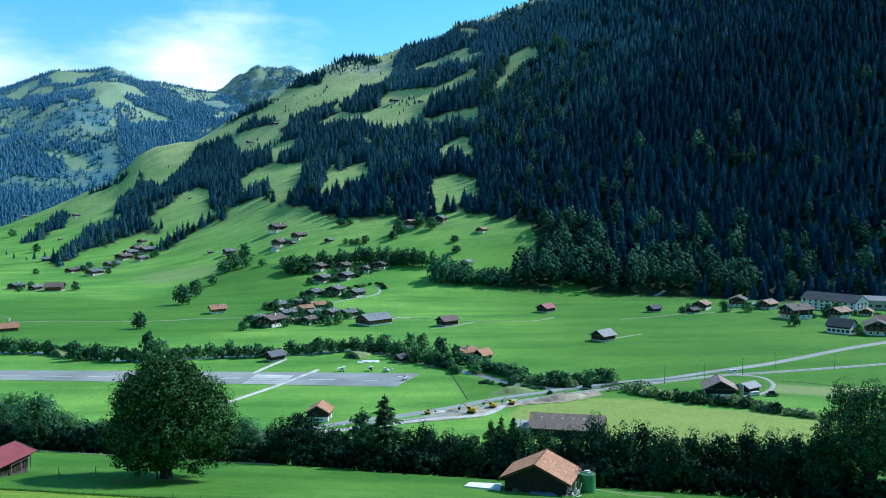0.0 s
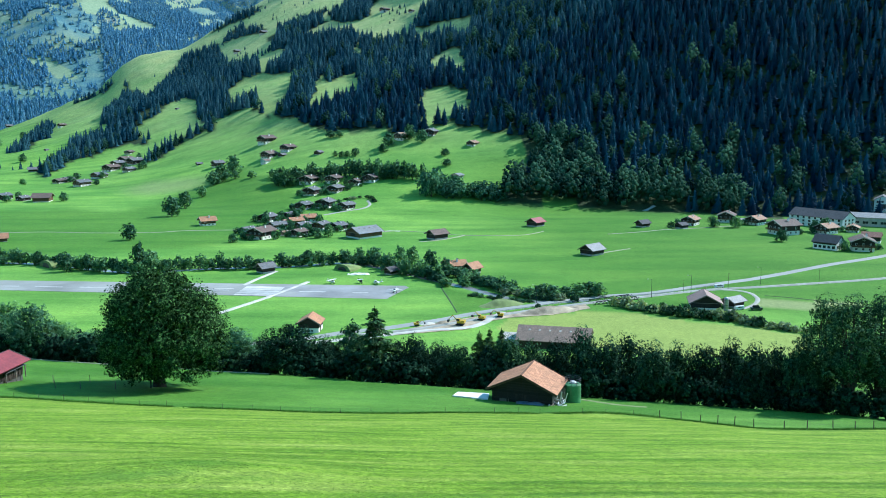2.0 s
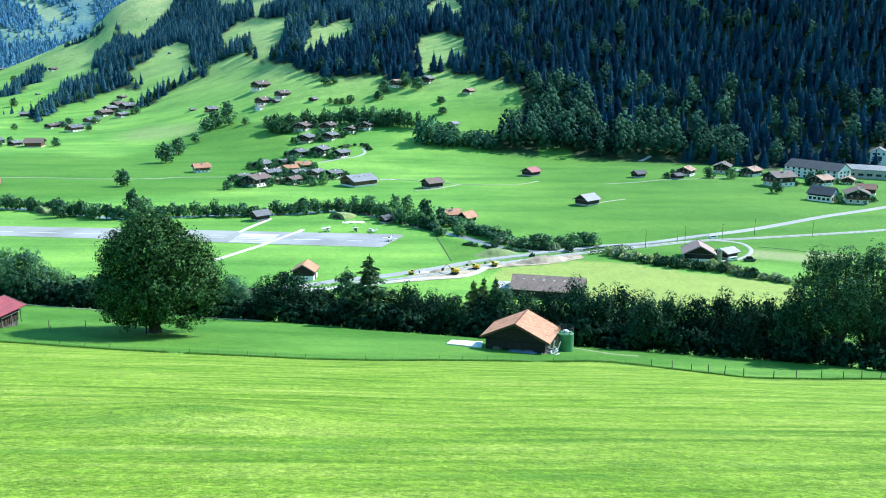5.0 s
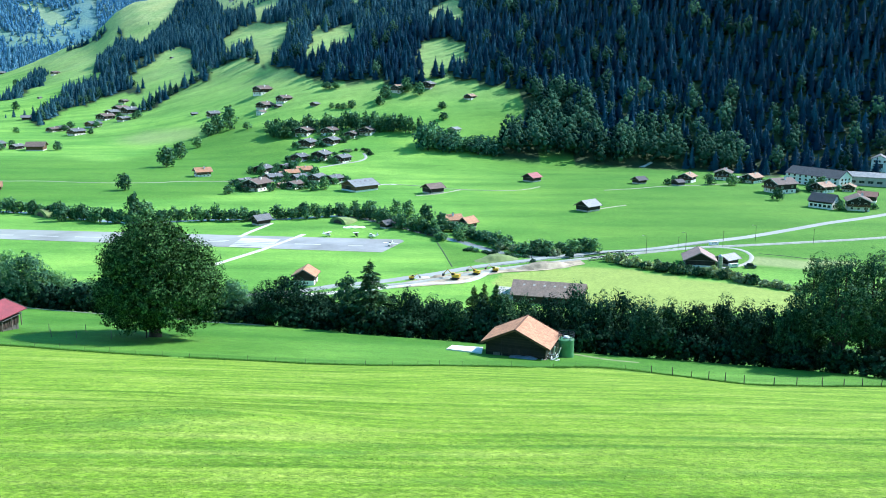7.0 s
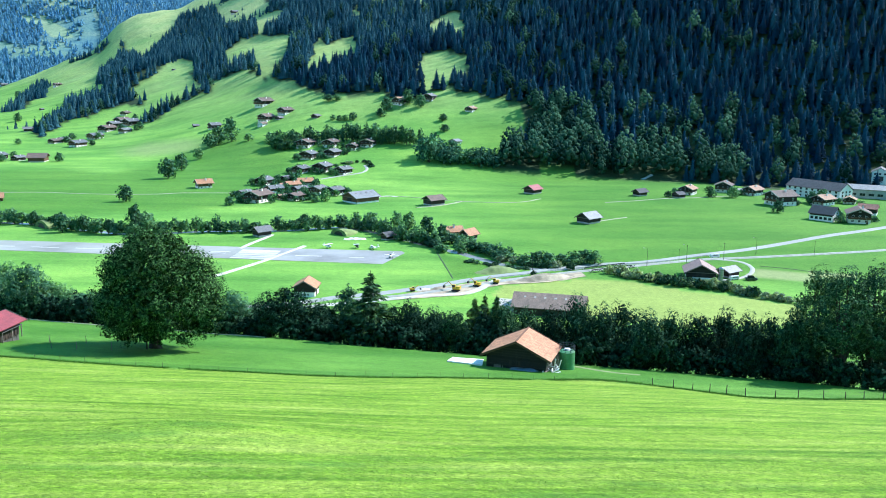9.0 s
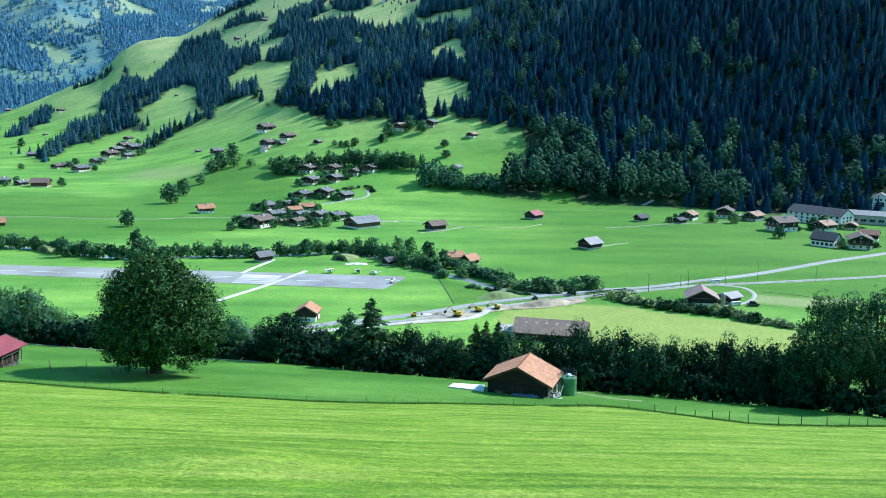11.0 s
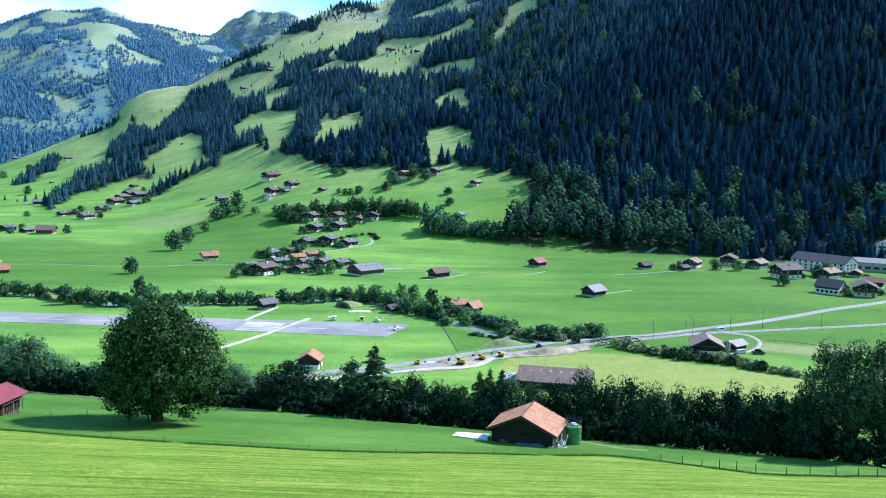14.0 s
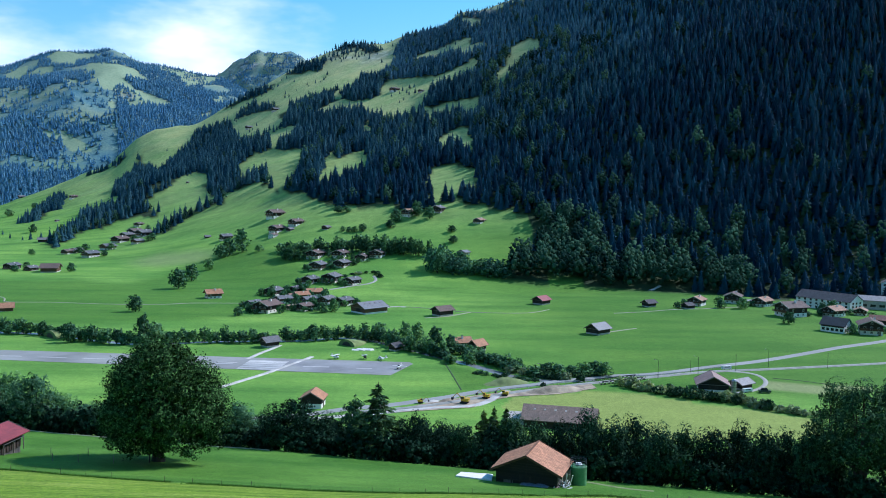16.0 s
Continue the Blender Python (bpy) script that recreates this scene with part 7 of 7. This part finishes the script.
# single trees in the meadows and on the lower slope
MEADOW_TREES = (
    (-170, 482, 9.5, 7.5), (-179, 591, 14, 11), (-184, 641, 13, 10), (-186, 698, 9, 7), (-182, 748, 15, 12), (-176, 768, 17, 13), (-188, 742, 12, 10), (9.5, 730, 6, 7), (10.5, 705, 6, 7), (-508, 1084, 11, 9), (-764, 1540, 14, 14), (-720, 1545, 16, 12), (-690, 1560, 13, 12), (-96, 816, 7, 8), (-88, 814, 6, 8), (-40, 770, 12, 10), (-44, 756, 8, 8), (-22, 778, 14, 10), (-10, 768, 11, 9), (-86, 762, 5, 5))
SLOPE_TREES = (
    (-80, 758, 5, 5), (-75, 757, 5, 6), (-68, 756, 7, 7), (-340, 693, 6, 6), (-312, 700, 6, 6), (-360, 880, 7, 7), (-300, 905, 8, 7), (-330, 870, 7, 7), (-400, 850, 6, 6), (230, 505, 8, 6), (206, 430, 6, 5), (187, 462, 7, 6), (222, 500, 7, 7), (182, 520, 7, 7), (170, 522, 6, 6), (-110, 470, 5, 5), (-108, 556, 8, 4), (-60, 490, 7, 6), (-66, 485, 6, 6), (-104, 486, 6, 5))
for x, y, h, w in MEADOW_TREES + SLOPE_TREES:
    put_tree("round", x, y, h, w, r_.uniform(0, 360), "single trees in the meadows")
# gardens and hedges of the upper village
for poly, gap, tall, wide, group in ((HEDGE_WEST, 3.6, (5, 9), (6, 8), "hedge above the village"), (HEDGE_VILLAGE, 3.7, (8, 15), (6, 8.5), "trees above the village"), (HEDGE_FOREST, 6.4, (15, 21), (9, 12), "trees at the forest corner")):
    xs, ys = [p[0] for p in poly], [p[1] for p in poly]
    for x, y in scatter(min(xs), max(xs), min(ys), max(ys), gap, 7):
        if inside(poly, np.array([x]), np.array([y]))[0] and not (x < -12 and 560 < y < 612):
            put_tree("corner" if poly is HEDGE_FOREST else "hedge", x, y, r_.uniform(*tall) * (0.62 if poly is HEDGE_FOREST and x > 4 else 1.0), r_.uniform(*wide), r_.uniform(0, 360), group)
for rows_ in (VILLAGE_UPPER, VILLAGE):
    for x, y, wide, turn, sort in rows_:
        for k in range(10):
            a = r_.uniform(0, 6.28)
            put_tree("garden", x + (wide * 0.6 + 2.5) * math.cos(a), y + 0.35 * wide + (wide * 0.6 + 2.5) * (math.sin(a) if k > 2 else abs(math.sin(a))), r_.uniform(2.0, 5.5), r_.uniform(2.5, 4.5), r_.uniform(0, 360), "garden trees of the village")
for x, y, wide, turn, sort in HAMLET_WEST[:14:2]:
    put_tree("round", x + wide, y + 6, r_.uniform(5, 8), r_.uniform(5, 8), r_.uniform(0, 360), "garden trees of the hamlet")
for x, y, wide, turn, sort in EAST_VILLAGE:
    for k in range(2):
        put_tree("garden", x + r_.choice((-1, 1)) * (wide * 0.6 + 2), y + r_.uniform(1, 9), r_.uniform(2, 4.2), r_.uniform(3.5, 5.5), r_.uniform(0, 360), "garden trees below the forest")

# ---- airfield ----
run_d = (Vector(RUNWAY[1]) - Vector(RUNWAY[0])).normalized()
run_n = Vector((run_d.y, -run_d.x))


def marking(s0, s1, t0, t1, material=WHITE, lift=0.06):
    """A painted patch on the runway, from s0 to s1 along it and t0 to t1 across."""
    ss, tt = np.meshgrid(np.linspace(s0, s1, max(3, int((s1 - s0) / 6) + 2)), np.linspace(t1, t0, 4), indexing="xy")
    xs = RUNWAY[0][0] + run_d.x * ss + run_n.x * tt
    ys = RUNWAY[0][1] + run_d.y * ss + run_n.y * tt
    me = mesh_grid("marking", xs, ys, height(xs, ys) + 0.10 + lift)
    me.materials.append(material)
    ob = new("marking", me)
    ob.parent = runway
    return ob


MARK = plain("worn_white_marking", (0.56, 0.56, 0.53), 0.8, 0, 0.12, 2.0, 0.35, 0.0)
for s0, s1, t0, t1 in ((14, 28, 11.6, 12.6), (38, 50, 11.4, 12.4), (57, 69, 11.6, 12.6), (76, 89, 11.6, 12.6), (132, 140, 10.6, 12.0), (131, 139, 13.4, 14.8), (167.5, 178, 13.9, 15.0), (189, 195, 14.6, 16.0)):
    marking(s0, s1, t0, t1, MARK)
for t0, t1 in ((5.6, 9.6), (10.1, 13.0), (13.7, 16.4), (17.2, 19.8), (20.6, 23.0)):
    marking(143.5, 159.5, t0, t1, MARK)
marking(158, 205, 3.5, 22.5, plain("grey_concrete_apron", (0.30, 0.31, 0.31), 0.9, 0, 0.05, 1.5, 0.4, 0.0), 0.03)


def aeroplane(label, wing, length, body, sailplane=False):
    plane = thing("sailplane" if sailplane else "light_aircraft", label, "aircraft", "aircraft on the airfield")
    bm = bmesh.new()
    prev = None
    for t, r in ((-0.5, 0.10), (-0.44, 0.34), (-0.3, 0.55), (-0.1, 0.58), (0.2, 0.30), (0.5, 0.12)):
        ring = [bm.verts.new((r * math.cos(k * math.pi / 5), t * length, 1.1 + r * 1.1 * math.sin(k * math.pi / 5))) for k in range(10)]
        if prev:
            for k in range(10):
                bm.faces.new((prev[k], prev[(k + 1) % 10], ring[(k + 1) % 10], ring[k]))
        prev = ring
    part("fuselage", bm, body, plane, smooth=True)
    z = 1.35 if sailplane else 1.95
    part("wing", boxes((-wing / 2, wing / 2, -length * 0.16, -length * 0.16 + (0.8 if sailplane else 1.4), z, z + 0.16)), WHITE, plane)
    part("tailplane", boxes((-wing * 0.13, wing * 0.13, length * 0.43, length * 0.43 + 0.7, 1.3, 1.4)), WHITE, plane)
    part("fin", boxes((-0.06, 0.06, length * 0.40, length * 0.50, 1.2, 2.5)), body, plane)
    part("canopy", boxes((-0.42, 0.42, -length * 0.32, -length * 0.16, 1.45, 1.92)), GLASS, plane)
    for x, y in ((-0.9, -length * 0.12), (0.9, -length * 0.12), (0, -length * 0.38)):
        bm = bmesh.new()
        rod(bm, (x - 0.09, y, 0.26), (x + 0.09, y, 0.26), 0.26, 12)
        wheel = part("wheel", bm, RUBBER, plane)
        bm = bmesh.new()
        rod(bm, (x, y, 0.26), (x * 0.5, y, 0.9), 0.05, 5)
        part("strut", bm, STEEL, wheel)
    return plane


stand(aeroplane("white high-wing light aircraft parked on the grass", 6.4, 5.0, WHITE), -42.9, 354.5, 55, -0.02, 0.8)
stand(aeroplane("dark light aircraft with folded wings beside the runway", 3.0, 4.2, DARK_STEEL), -30.9, 354.8, 30, -0.02, 0.8)
stand(aeroplane("white sailplane resting on the grass", 8.5, 4.8, WHITE, True), -23.5, 352.5, -70, -0.02, 0.8)
stand(aeroplane("white sailplane at the runway's end", 7.5, 4.6, WHITE, True), -15.5, 335.0, -20, -0.2, 0.8)

for x, y, r0 in ((-179.0, 396.0, 5.5), (-41.5, 384.0, 4.6)):
    bunker = thing("grass_hangar", "grass-covered rounded hangar with a dark arched front", "hangar", "hangars of the airfield")
    cover, front = bmesh.new(), bmesh.new()
    arcs = []
    for t in (0, 0.35, 0.7, 1.0):
        rad = r0 * (1 - 0.75 * t * t)
        arcs.append([cover.verts.new((rad * 1.15 * math.cos(math.pi * k / 14), t * r0 * 2.4, 0.62 * rad * math.sin(math.pi * k / 14) - 0.1)) for k in range(15)])
    for a, b in zip(arcs, arcs[1:]):
        for k in range(14):
            cover.faces.new((a[k], a[k + 1], b[k + 1], b[k]))
    part("turf_cover", cover, DRY_TURF, bunker, smooth=True)
    ring = [front.verts.new((r0 * 1.15 * math.cos(math.pi * k / 14), 0.02, 0.62 * r0 * math.sin(math.pi * k / 14) - 0.1)) for k in range(15)]
    front.faces.new(ring)
    part("front", front, DRY_TURF, bunker)
    gate = bmesh.new()
    ring = [gate.verts.new((r0 * 0.62 * math.cos(math.pi * k / 14), -0.02, 0.42 * r0 * math.sin(math.pi * k / 14) - 0.1)) for k in range(15)]
    gate.faces.new(ring)
    part("gate", gate, DARK_STEEL, bunker)
    stand(bunker, x, y, -42)
cover = thing("white_sheeting", "long crumpled heap of white plastic sheeting on the grass", "sheeting")
xs, ys = np.meshgrid(np.linspace(-5.2, 5.2, 60), np.linspace(-1.7, 1.7, 22))
ragged = np.clip(1.15 - np.hypot(xs / 5.2, ys / 1.7) + 0.28 * rough(xs, ys, 1.6, 3, 14), 0, 1)
me = mesh_grid("sheet", xs, ys, 0.75 * soft_step(0, 0.5, ragged) * (0.7 + 0.5 * rough(xs, ys, 0.8, 3, 15)) - 0.06)
me.materials.append(WHITE)
new("sheet", me).parent = cover
stand(cover, -33.0, 374.8, 4)

# ---- road works, vehicles, poles ----
def excavator(label):
    digger = thing("excavator", label, "excavator", "machines of the road works")
    for s in (-1, 1):
        bm = boxes((s * 1.1 - 0.28, s * 1.1 + 0.28, -1.7, 1.7, 0.0, 0.75))
        bmesh.ops.bevel(bm, geom=[e for e in bm.edges if abs(e.verts[0].co.x - e.verts[1].co.x) > 0.3], offset=0.3, segments=3, affect="EDGES")
        part("track", bm, RUBBER, digger)
    part("turntable", boxes((-0.7, 0.7, -0.7, 0.7, 0.75, 1.0)), DARK_STEEL, digger)
    bm = boxes((-1.3, 1.3, -2.0, 1.2, 1.0, 1.75))
    bmesh.ops.bevel(bm, geom=bm.edges[:], offset=0.12, segments=2, affect="EDGES")
    part("body", bm, YELLOW, digger)
    cab = part("cab", boxes((-1.25, -0.2, -0.2, 1.25, 1.76, 2.95)), YELLOW, digger)
    part("cab_window", boxes((-1.28, -0.17, 0.0, 1.28, 2.05, 2.8)), GLASS, cab)
    part("engine_cover", boxes((-1.1, 1.1, -2.1, -0.5, 1.76, 2.2)), YELLOW, digger)
    for nm, p, q, r0, mat_ in (("boom", (0.35, 1.0, 1.5), (0.35, 3.4, 3.9), 0.24, YELLOW), ("arm", (0.35, 3.3, 3.9), (0.35, 5.3, 2.0), 0.18, YELLOW), ("ram", (0.35, 1.5, 1.6), (0.35, 2.7, 2.9), 0.08, STEEL)):
        bm = bmesh.new()
        limb(bm, p, q, r0, r0 * 0.75, 4)
        part(nm, bm, mat_, digger)
    part("bucket", boxes((-0.25, 0.95, 4.9, 5.7, 1.0, 1.95)), DARK_STEEL, digger)
    return digger


digger = excavator("yellow crawler excavator on bare soil")
stand(digger, 8.4, 281.5, 70, -0.14, 0.8)
for x, y, turn, size in ((15.8, 288.5, 60, 0.66), (22.5, 292.6, 75, 0.62), (-6.0, 281.0, -80, 0.5)):
    copy_sized(digger, pose(x, y, ground_at(x, y) + 0.14, 0, 0, turn) @ Matrix.Scale(size, 4))


def car(label, paint, length=4.3, tall=1.45, boxy=False, name="car", category="car"):
    ob = thing(name, label, category)
    bm = boxes((-0.88, 0.88, -length / 2, length / 2, 0.35, 0.35 + (tall - 0.35) * (0.95 if boxy else 0.5)))
    bmesh.ops.bevel(bm, geom=bm.edges[:], offset=0.14, segments=2, affect="EDGES")
    body = part("body", bm, paint, ob)
    if not boxy:
        bm = boxes((-0.76, 0.76, -length * 0.30, length * 0.26, 0.35 + (tall - 0.35) * 0.5, tall))
        for v in bm.verts:
            if v.co.z > tall - 0.1:
                v.co.y *= 0.72
                v.co.x *= 0.88
        part("cabin", bm, GLASS, ob)
    else:
        part("side_window", boxes((-0.895, 0.895, -length * 0.32, length * 0.3, tall * 0.6, tall * 0.82)), GLASS, body)
    for x in (-0.82, 0.82):
        for y in (-length * 0.32, length * 0.32):
            bm = bmesh.new()
            rod(bm, (x - 0.11, y, 0.32), (x + 0.11, y, 0.32), 0.32, 14)
            w = part("wheel", bm, RUBBER, ob)
            bm = bmesh.new()
            rod(bm, (x - 0.12, y, 0.32), (x + 0.12, y, 0.32), 0.17, 10)
            part("rim", bm, STEEL, w)
    return ob


stand(car("white delivery van on the road", WHITE, 5.4, 2.2, True, "van", "van"), 113.5, 339.3, -74, -0.32, 0.72)
stand(car("white caravan beside the farm", WHITE, 5.6, 2.3, True, "caravan", "caravan"), 108.8, 302.3, -70, 0, 0.65)
stand(car("dark green car parked on the grass", plain("dark_green_paint", (0.03, 0.06, 0.05), 0.35), 4.2, 1.7), 114.6, 301.5, -95)
stand(car("pale car parked at the farm", STEEL, 4.2, 1.5), 92.0, 300.5, -95)


def lamp_post(label, tall, arm=True):
    ob = thing("street_lamp" if arm else "wooden_pole", label, "lamp" if arm else "pole", "poles along the road")
    bm = bmesh.new()
    limb(bm, (0, 0, -0.5), (0, 0, tall), 0.10, 0.055, 8)
    part("pole", bm, DARK_STEEL if arm else POST, ob)
    if arm:
        bm = bmesh.new()
        rod(bm, (0, 0, tall), (-1.2, 0, tall + 0.25), 0.04, 5)
        part("arm", bm, DARK_STEEL, ob)
        part("lamp_head", boxes((-1.75, -1.1, -0.14, 0.14, tall + 0.18, tall + 0.32)), STEEL, ob)
    else:
        bm = bmesh.new()
        rod(bm, (-0.45, 0, tall - 0.3), (0.45, 0, tall - 0.3), 0.05, 5)
        part("cross_arm", bm, POST, ob)
    return ob


lamp = lamp_post("tall dark street lamp beside the road", 7.0)
stand(lamp, 82.4, 323.0)
for x, y in ((99.7, 330.5), (133.0, 347.0), (37.5, 313.0)):
    copy_thing(lamp, pose(x, y, ground_at(x, y)))
pole = lamp_post("plain wooden line pole in the meadow", 7.0, False)
stand(pole, 116.2, 336.4)
for x, y, k in ((156.1, 345.0, 0.9), (72.5, 240.7, 0.6), (148.5, 300.4, 0.7), (97.0, 331.5, 0.75), (-2, 472, 0.9), (2.5, 392, 0.7)):
    copy_thing(pole, pose(x, y, ground_at(x, y)) @ Matrix.Scale(k, 4))

bridge = thing("railway_bridge", "dark steel truss railway bridge beside the road", "bridge")
part("deck", boxes((-11, 11, -2.0, 2.0, 0.3, 0.75)), BALLAST, bridge)
for s in (-1, 1):
    part("side_plate", boxes((-10.8, 10.8, s * 2.1 - 0.05, s * 2.1 + 0.05, 0.71, 1.7)), DARK_STEEL, bridge)
    part("top_chord", boxes((-9.5, 9.5, s * 2.1 - 0.12, s * 2.1 + 0.12, 2.6, 2.85)), DARK_STEEL, bridge)
    part("bottom_chord", boxes((-11, 11, s * 2.1 - 0.12, s * 2.1 + 0.12, 0.4, 0.7)), DARK_STEEL, bridge)
    for k in range(12):
        bm = bmesh.new()
        x0 = -11 + k * 22 / 12
        x1 = x0 + 22 / 12
        z0, z1 = ((0.6, 2.7) if k % 2 == 0 else (2.7, 0.6))
        rod(bm, (max(-10.9, min(10.9, x0)), s * 2.1, z0), (max(-10.9, min(10.9, x1)), s * 2.1, z1), 0.13, 4)
        rod(bm, (max(-10.9, min(10.9, x0)), s * 2.1, 3.3 - z0), (max(-10.9, min(10.9, x1)), s * 2.1, 3.3 - z1), 0.08, 4)
        part("brace", bm, DARK_STEEL, bridge)
for x in (-10.5, 10.5):
    part("abutment", boxes((x - 0.8, x + 0.8, -2.4, 2.4, -1.5, 0.3)), CONCRETE, bridge)
stand(bridge, 66.5, 317.0, 28, 1.5)
guard = thing("guard_rail", "long steel guard rail along the road", "rail")
line_p = [p for p in smooth_line(ROAD, 3.0) if 8 < p.x < 118]
bm = bmesh.new()
gp = []
for a, b in zip(line_p, line_p[1:]):
    d = (b - a).normalized()
    q = a + Vector((d.y, -d.x, 0)) * 4.4
    gp.append(Vector((q.x, q.y, ground_at(q.x, q.y))))
for a, b in zip(gp, gp[1:]):
    rod(bm, a + Vector((0, 0, 0.85)), b + Vector((0, 0, 0.85)), 0.13, 4)
part("rail", bm, STEEL, guard)
for q in gp:
    part("post", boxes((-0.06, 0.06, -0.06, 0.06, -0.3, 0.9)), STEEL, guard).matrix_basis = pose(q.x, q.y, q.z)
for x, y, a, b, h, mat_, lab in ((24.5, 312.0, 9.0, 4.5, 1.9, DRY_TURF, "grassed earth mound beside the road"), (40.5, 300.5, 13.0, 4.2, 1.7, SOIL, "heap of dug soil at the road works"), (3.0, 284.5, 4.0, 1.6, 0.9, SOIL, "heap of dug soil at the road works"), (-2.0, 283.5, 3.0, 1.3, 0.6, GRAVEL, "heap of pale gravel at the road works")):
    xs, ys = np.meshgrid(np.linspace(-1, 1, 26), np.linspace(-1, 1, 18))
    rad = np.clip(1 - np.hypot(xs, ys), 0, 1)
    zs = h * soft_step(0, 0.75, rad) * (1 + 0.3 * rough(xs * a, ys * b, 2.0, 3, 8)) - 0.05
    me = mesh_grid("heap", xs * a, ys * b, zs + 0.12 * (rad > 0.01))
    me.materials.append(mat_)
    stand(tagged(new("earth_mound", me), lab, "mound"), x, y, 20)

# ---- grass ----
def blades(name, label, spots, tall, wide, material, seed):
    r = np.random.default_rng(seed)
    n = len(spots)
    z = height(spots[:, 0], spots[:, 1])
    a = (r.random(n) - 0.5) * 3.0
    h = tall * (0.5 + r.random(n))
    w = wide * (0.6 + 0.8 * r.random(n))
    lean = r.normal(size=(n, 2)) * 0.45 * h[:, None]
    base = np.stack([spots[:, 0], spots[:, 1], z - 0.02], 1)
    side = np.stack([np.cos(a) * w, np.sin(a) * w, np.zeros(n)], 1)
    tip_ = base + np.stack([lean[:, 0], lean[:, 1], h], 1)
    way = r.normal(size=(n, 3)) * 0.25 + np.array([0.0, 0.0, 1.0])
    way /= np.linalg.norm(way, axis=1)[:, None]
    me = array_mesh(name, np.stack([base - side, base + side, tip_], 1).reshape(-1, 3), 3, material, None, np.repeat(way, 3, 0))
    return tagged(new(name, me), label, "grass", kind="stuff")


gr = np.random.default_rng(77)
STUBBLE = foliage("mown_stubble", (0.105, 0.210, 0.014), (0.300, 0.390, 0.070), False, 0.3)
spots = np.stack([gr.uniform(-36, 36, 110000), 26 + 40 * gr.random(110000) ** 1.5], 1)
spots = spots[(np.abs(spots[:, 0]) < 0.56 * spots[:, 1] + 2) & (rough(spots[:, 0] * 0.4, spots[:, 1], 0.8, 3, 24) > -0.25)]
blades("mown_grass", "short mown grass stubble on the near meadow", spots, 0.055, 0.018, STUBBLE, 8)
TUFT = foliage("uncut_tufts", (0.045, 0.120, 0.016), (0.110, 0.220, 0.030), False, 0.3)
spots = np.concatenate([np.array(c) + gr.normal(size=(k, 2)) * np.array(s) for c, s, k in (((-14.0, 50.0), (2.4, 1.3), 700), ((-15.5, 46.5), (4.0, 1.6), 700), ((-4.0, 44.5), (5.0, 1.6), 500), ((8.0, 47.5), (7.0, 2.0), 500), ((-6.0, 38.5), (7.0, 1.5), 500), ((10.0, 38.5), (6.0, 1.5), 500))])
blades("uncut_grass", "darker uncut tufts of grass on the near knoll", spots, 0.04, 0.05, TUFT, 9)
WEED = foliage("fence_weeds", (0.035, 0.110, 0.016), (0.090, 0.210, 0.030), False, 0.3)
pts = smooth_line(FENCE_LINE, 0.25)
pick = gr.integers(0, len(pts), 22000)
spots = np.array([(pts[k].x, pts[k].y) for k in pick]) + gr.normal(size=(22000, 2)) * np.array([0.3, 0.5])
spots = spots[rough(spots[:, 0], spots[:, 1], 3.0, 2, 21) > -0.6]
blades("fence_weeds", "rank uncut grass and weeds along the pasture fence", spots, 0.24, 0.04, WEED, 6)
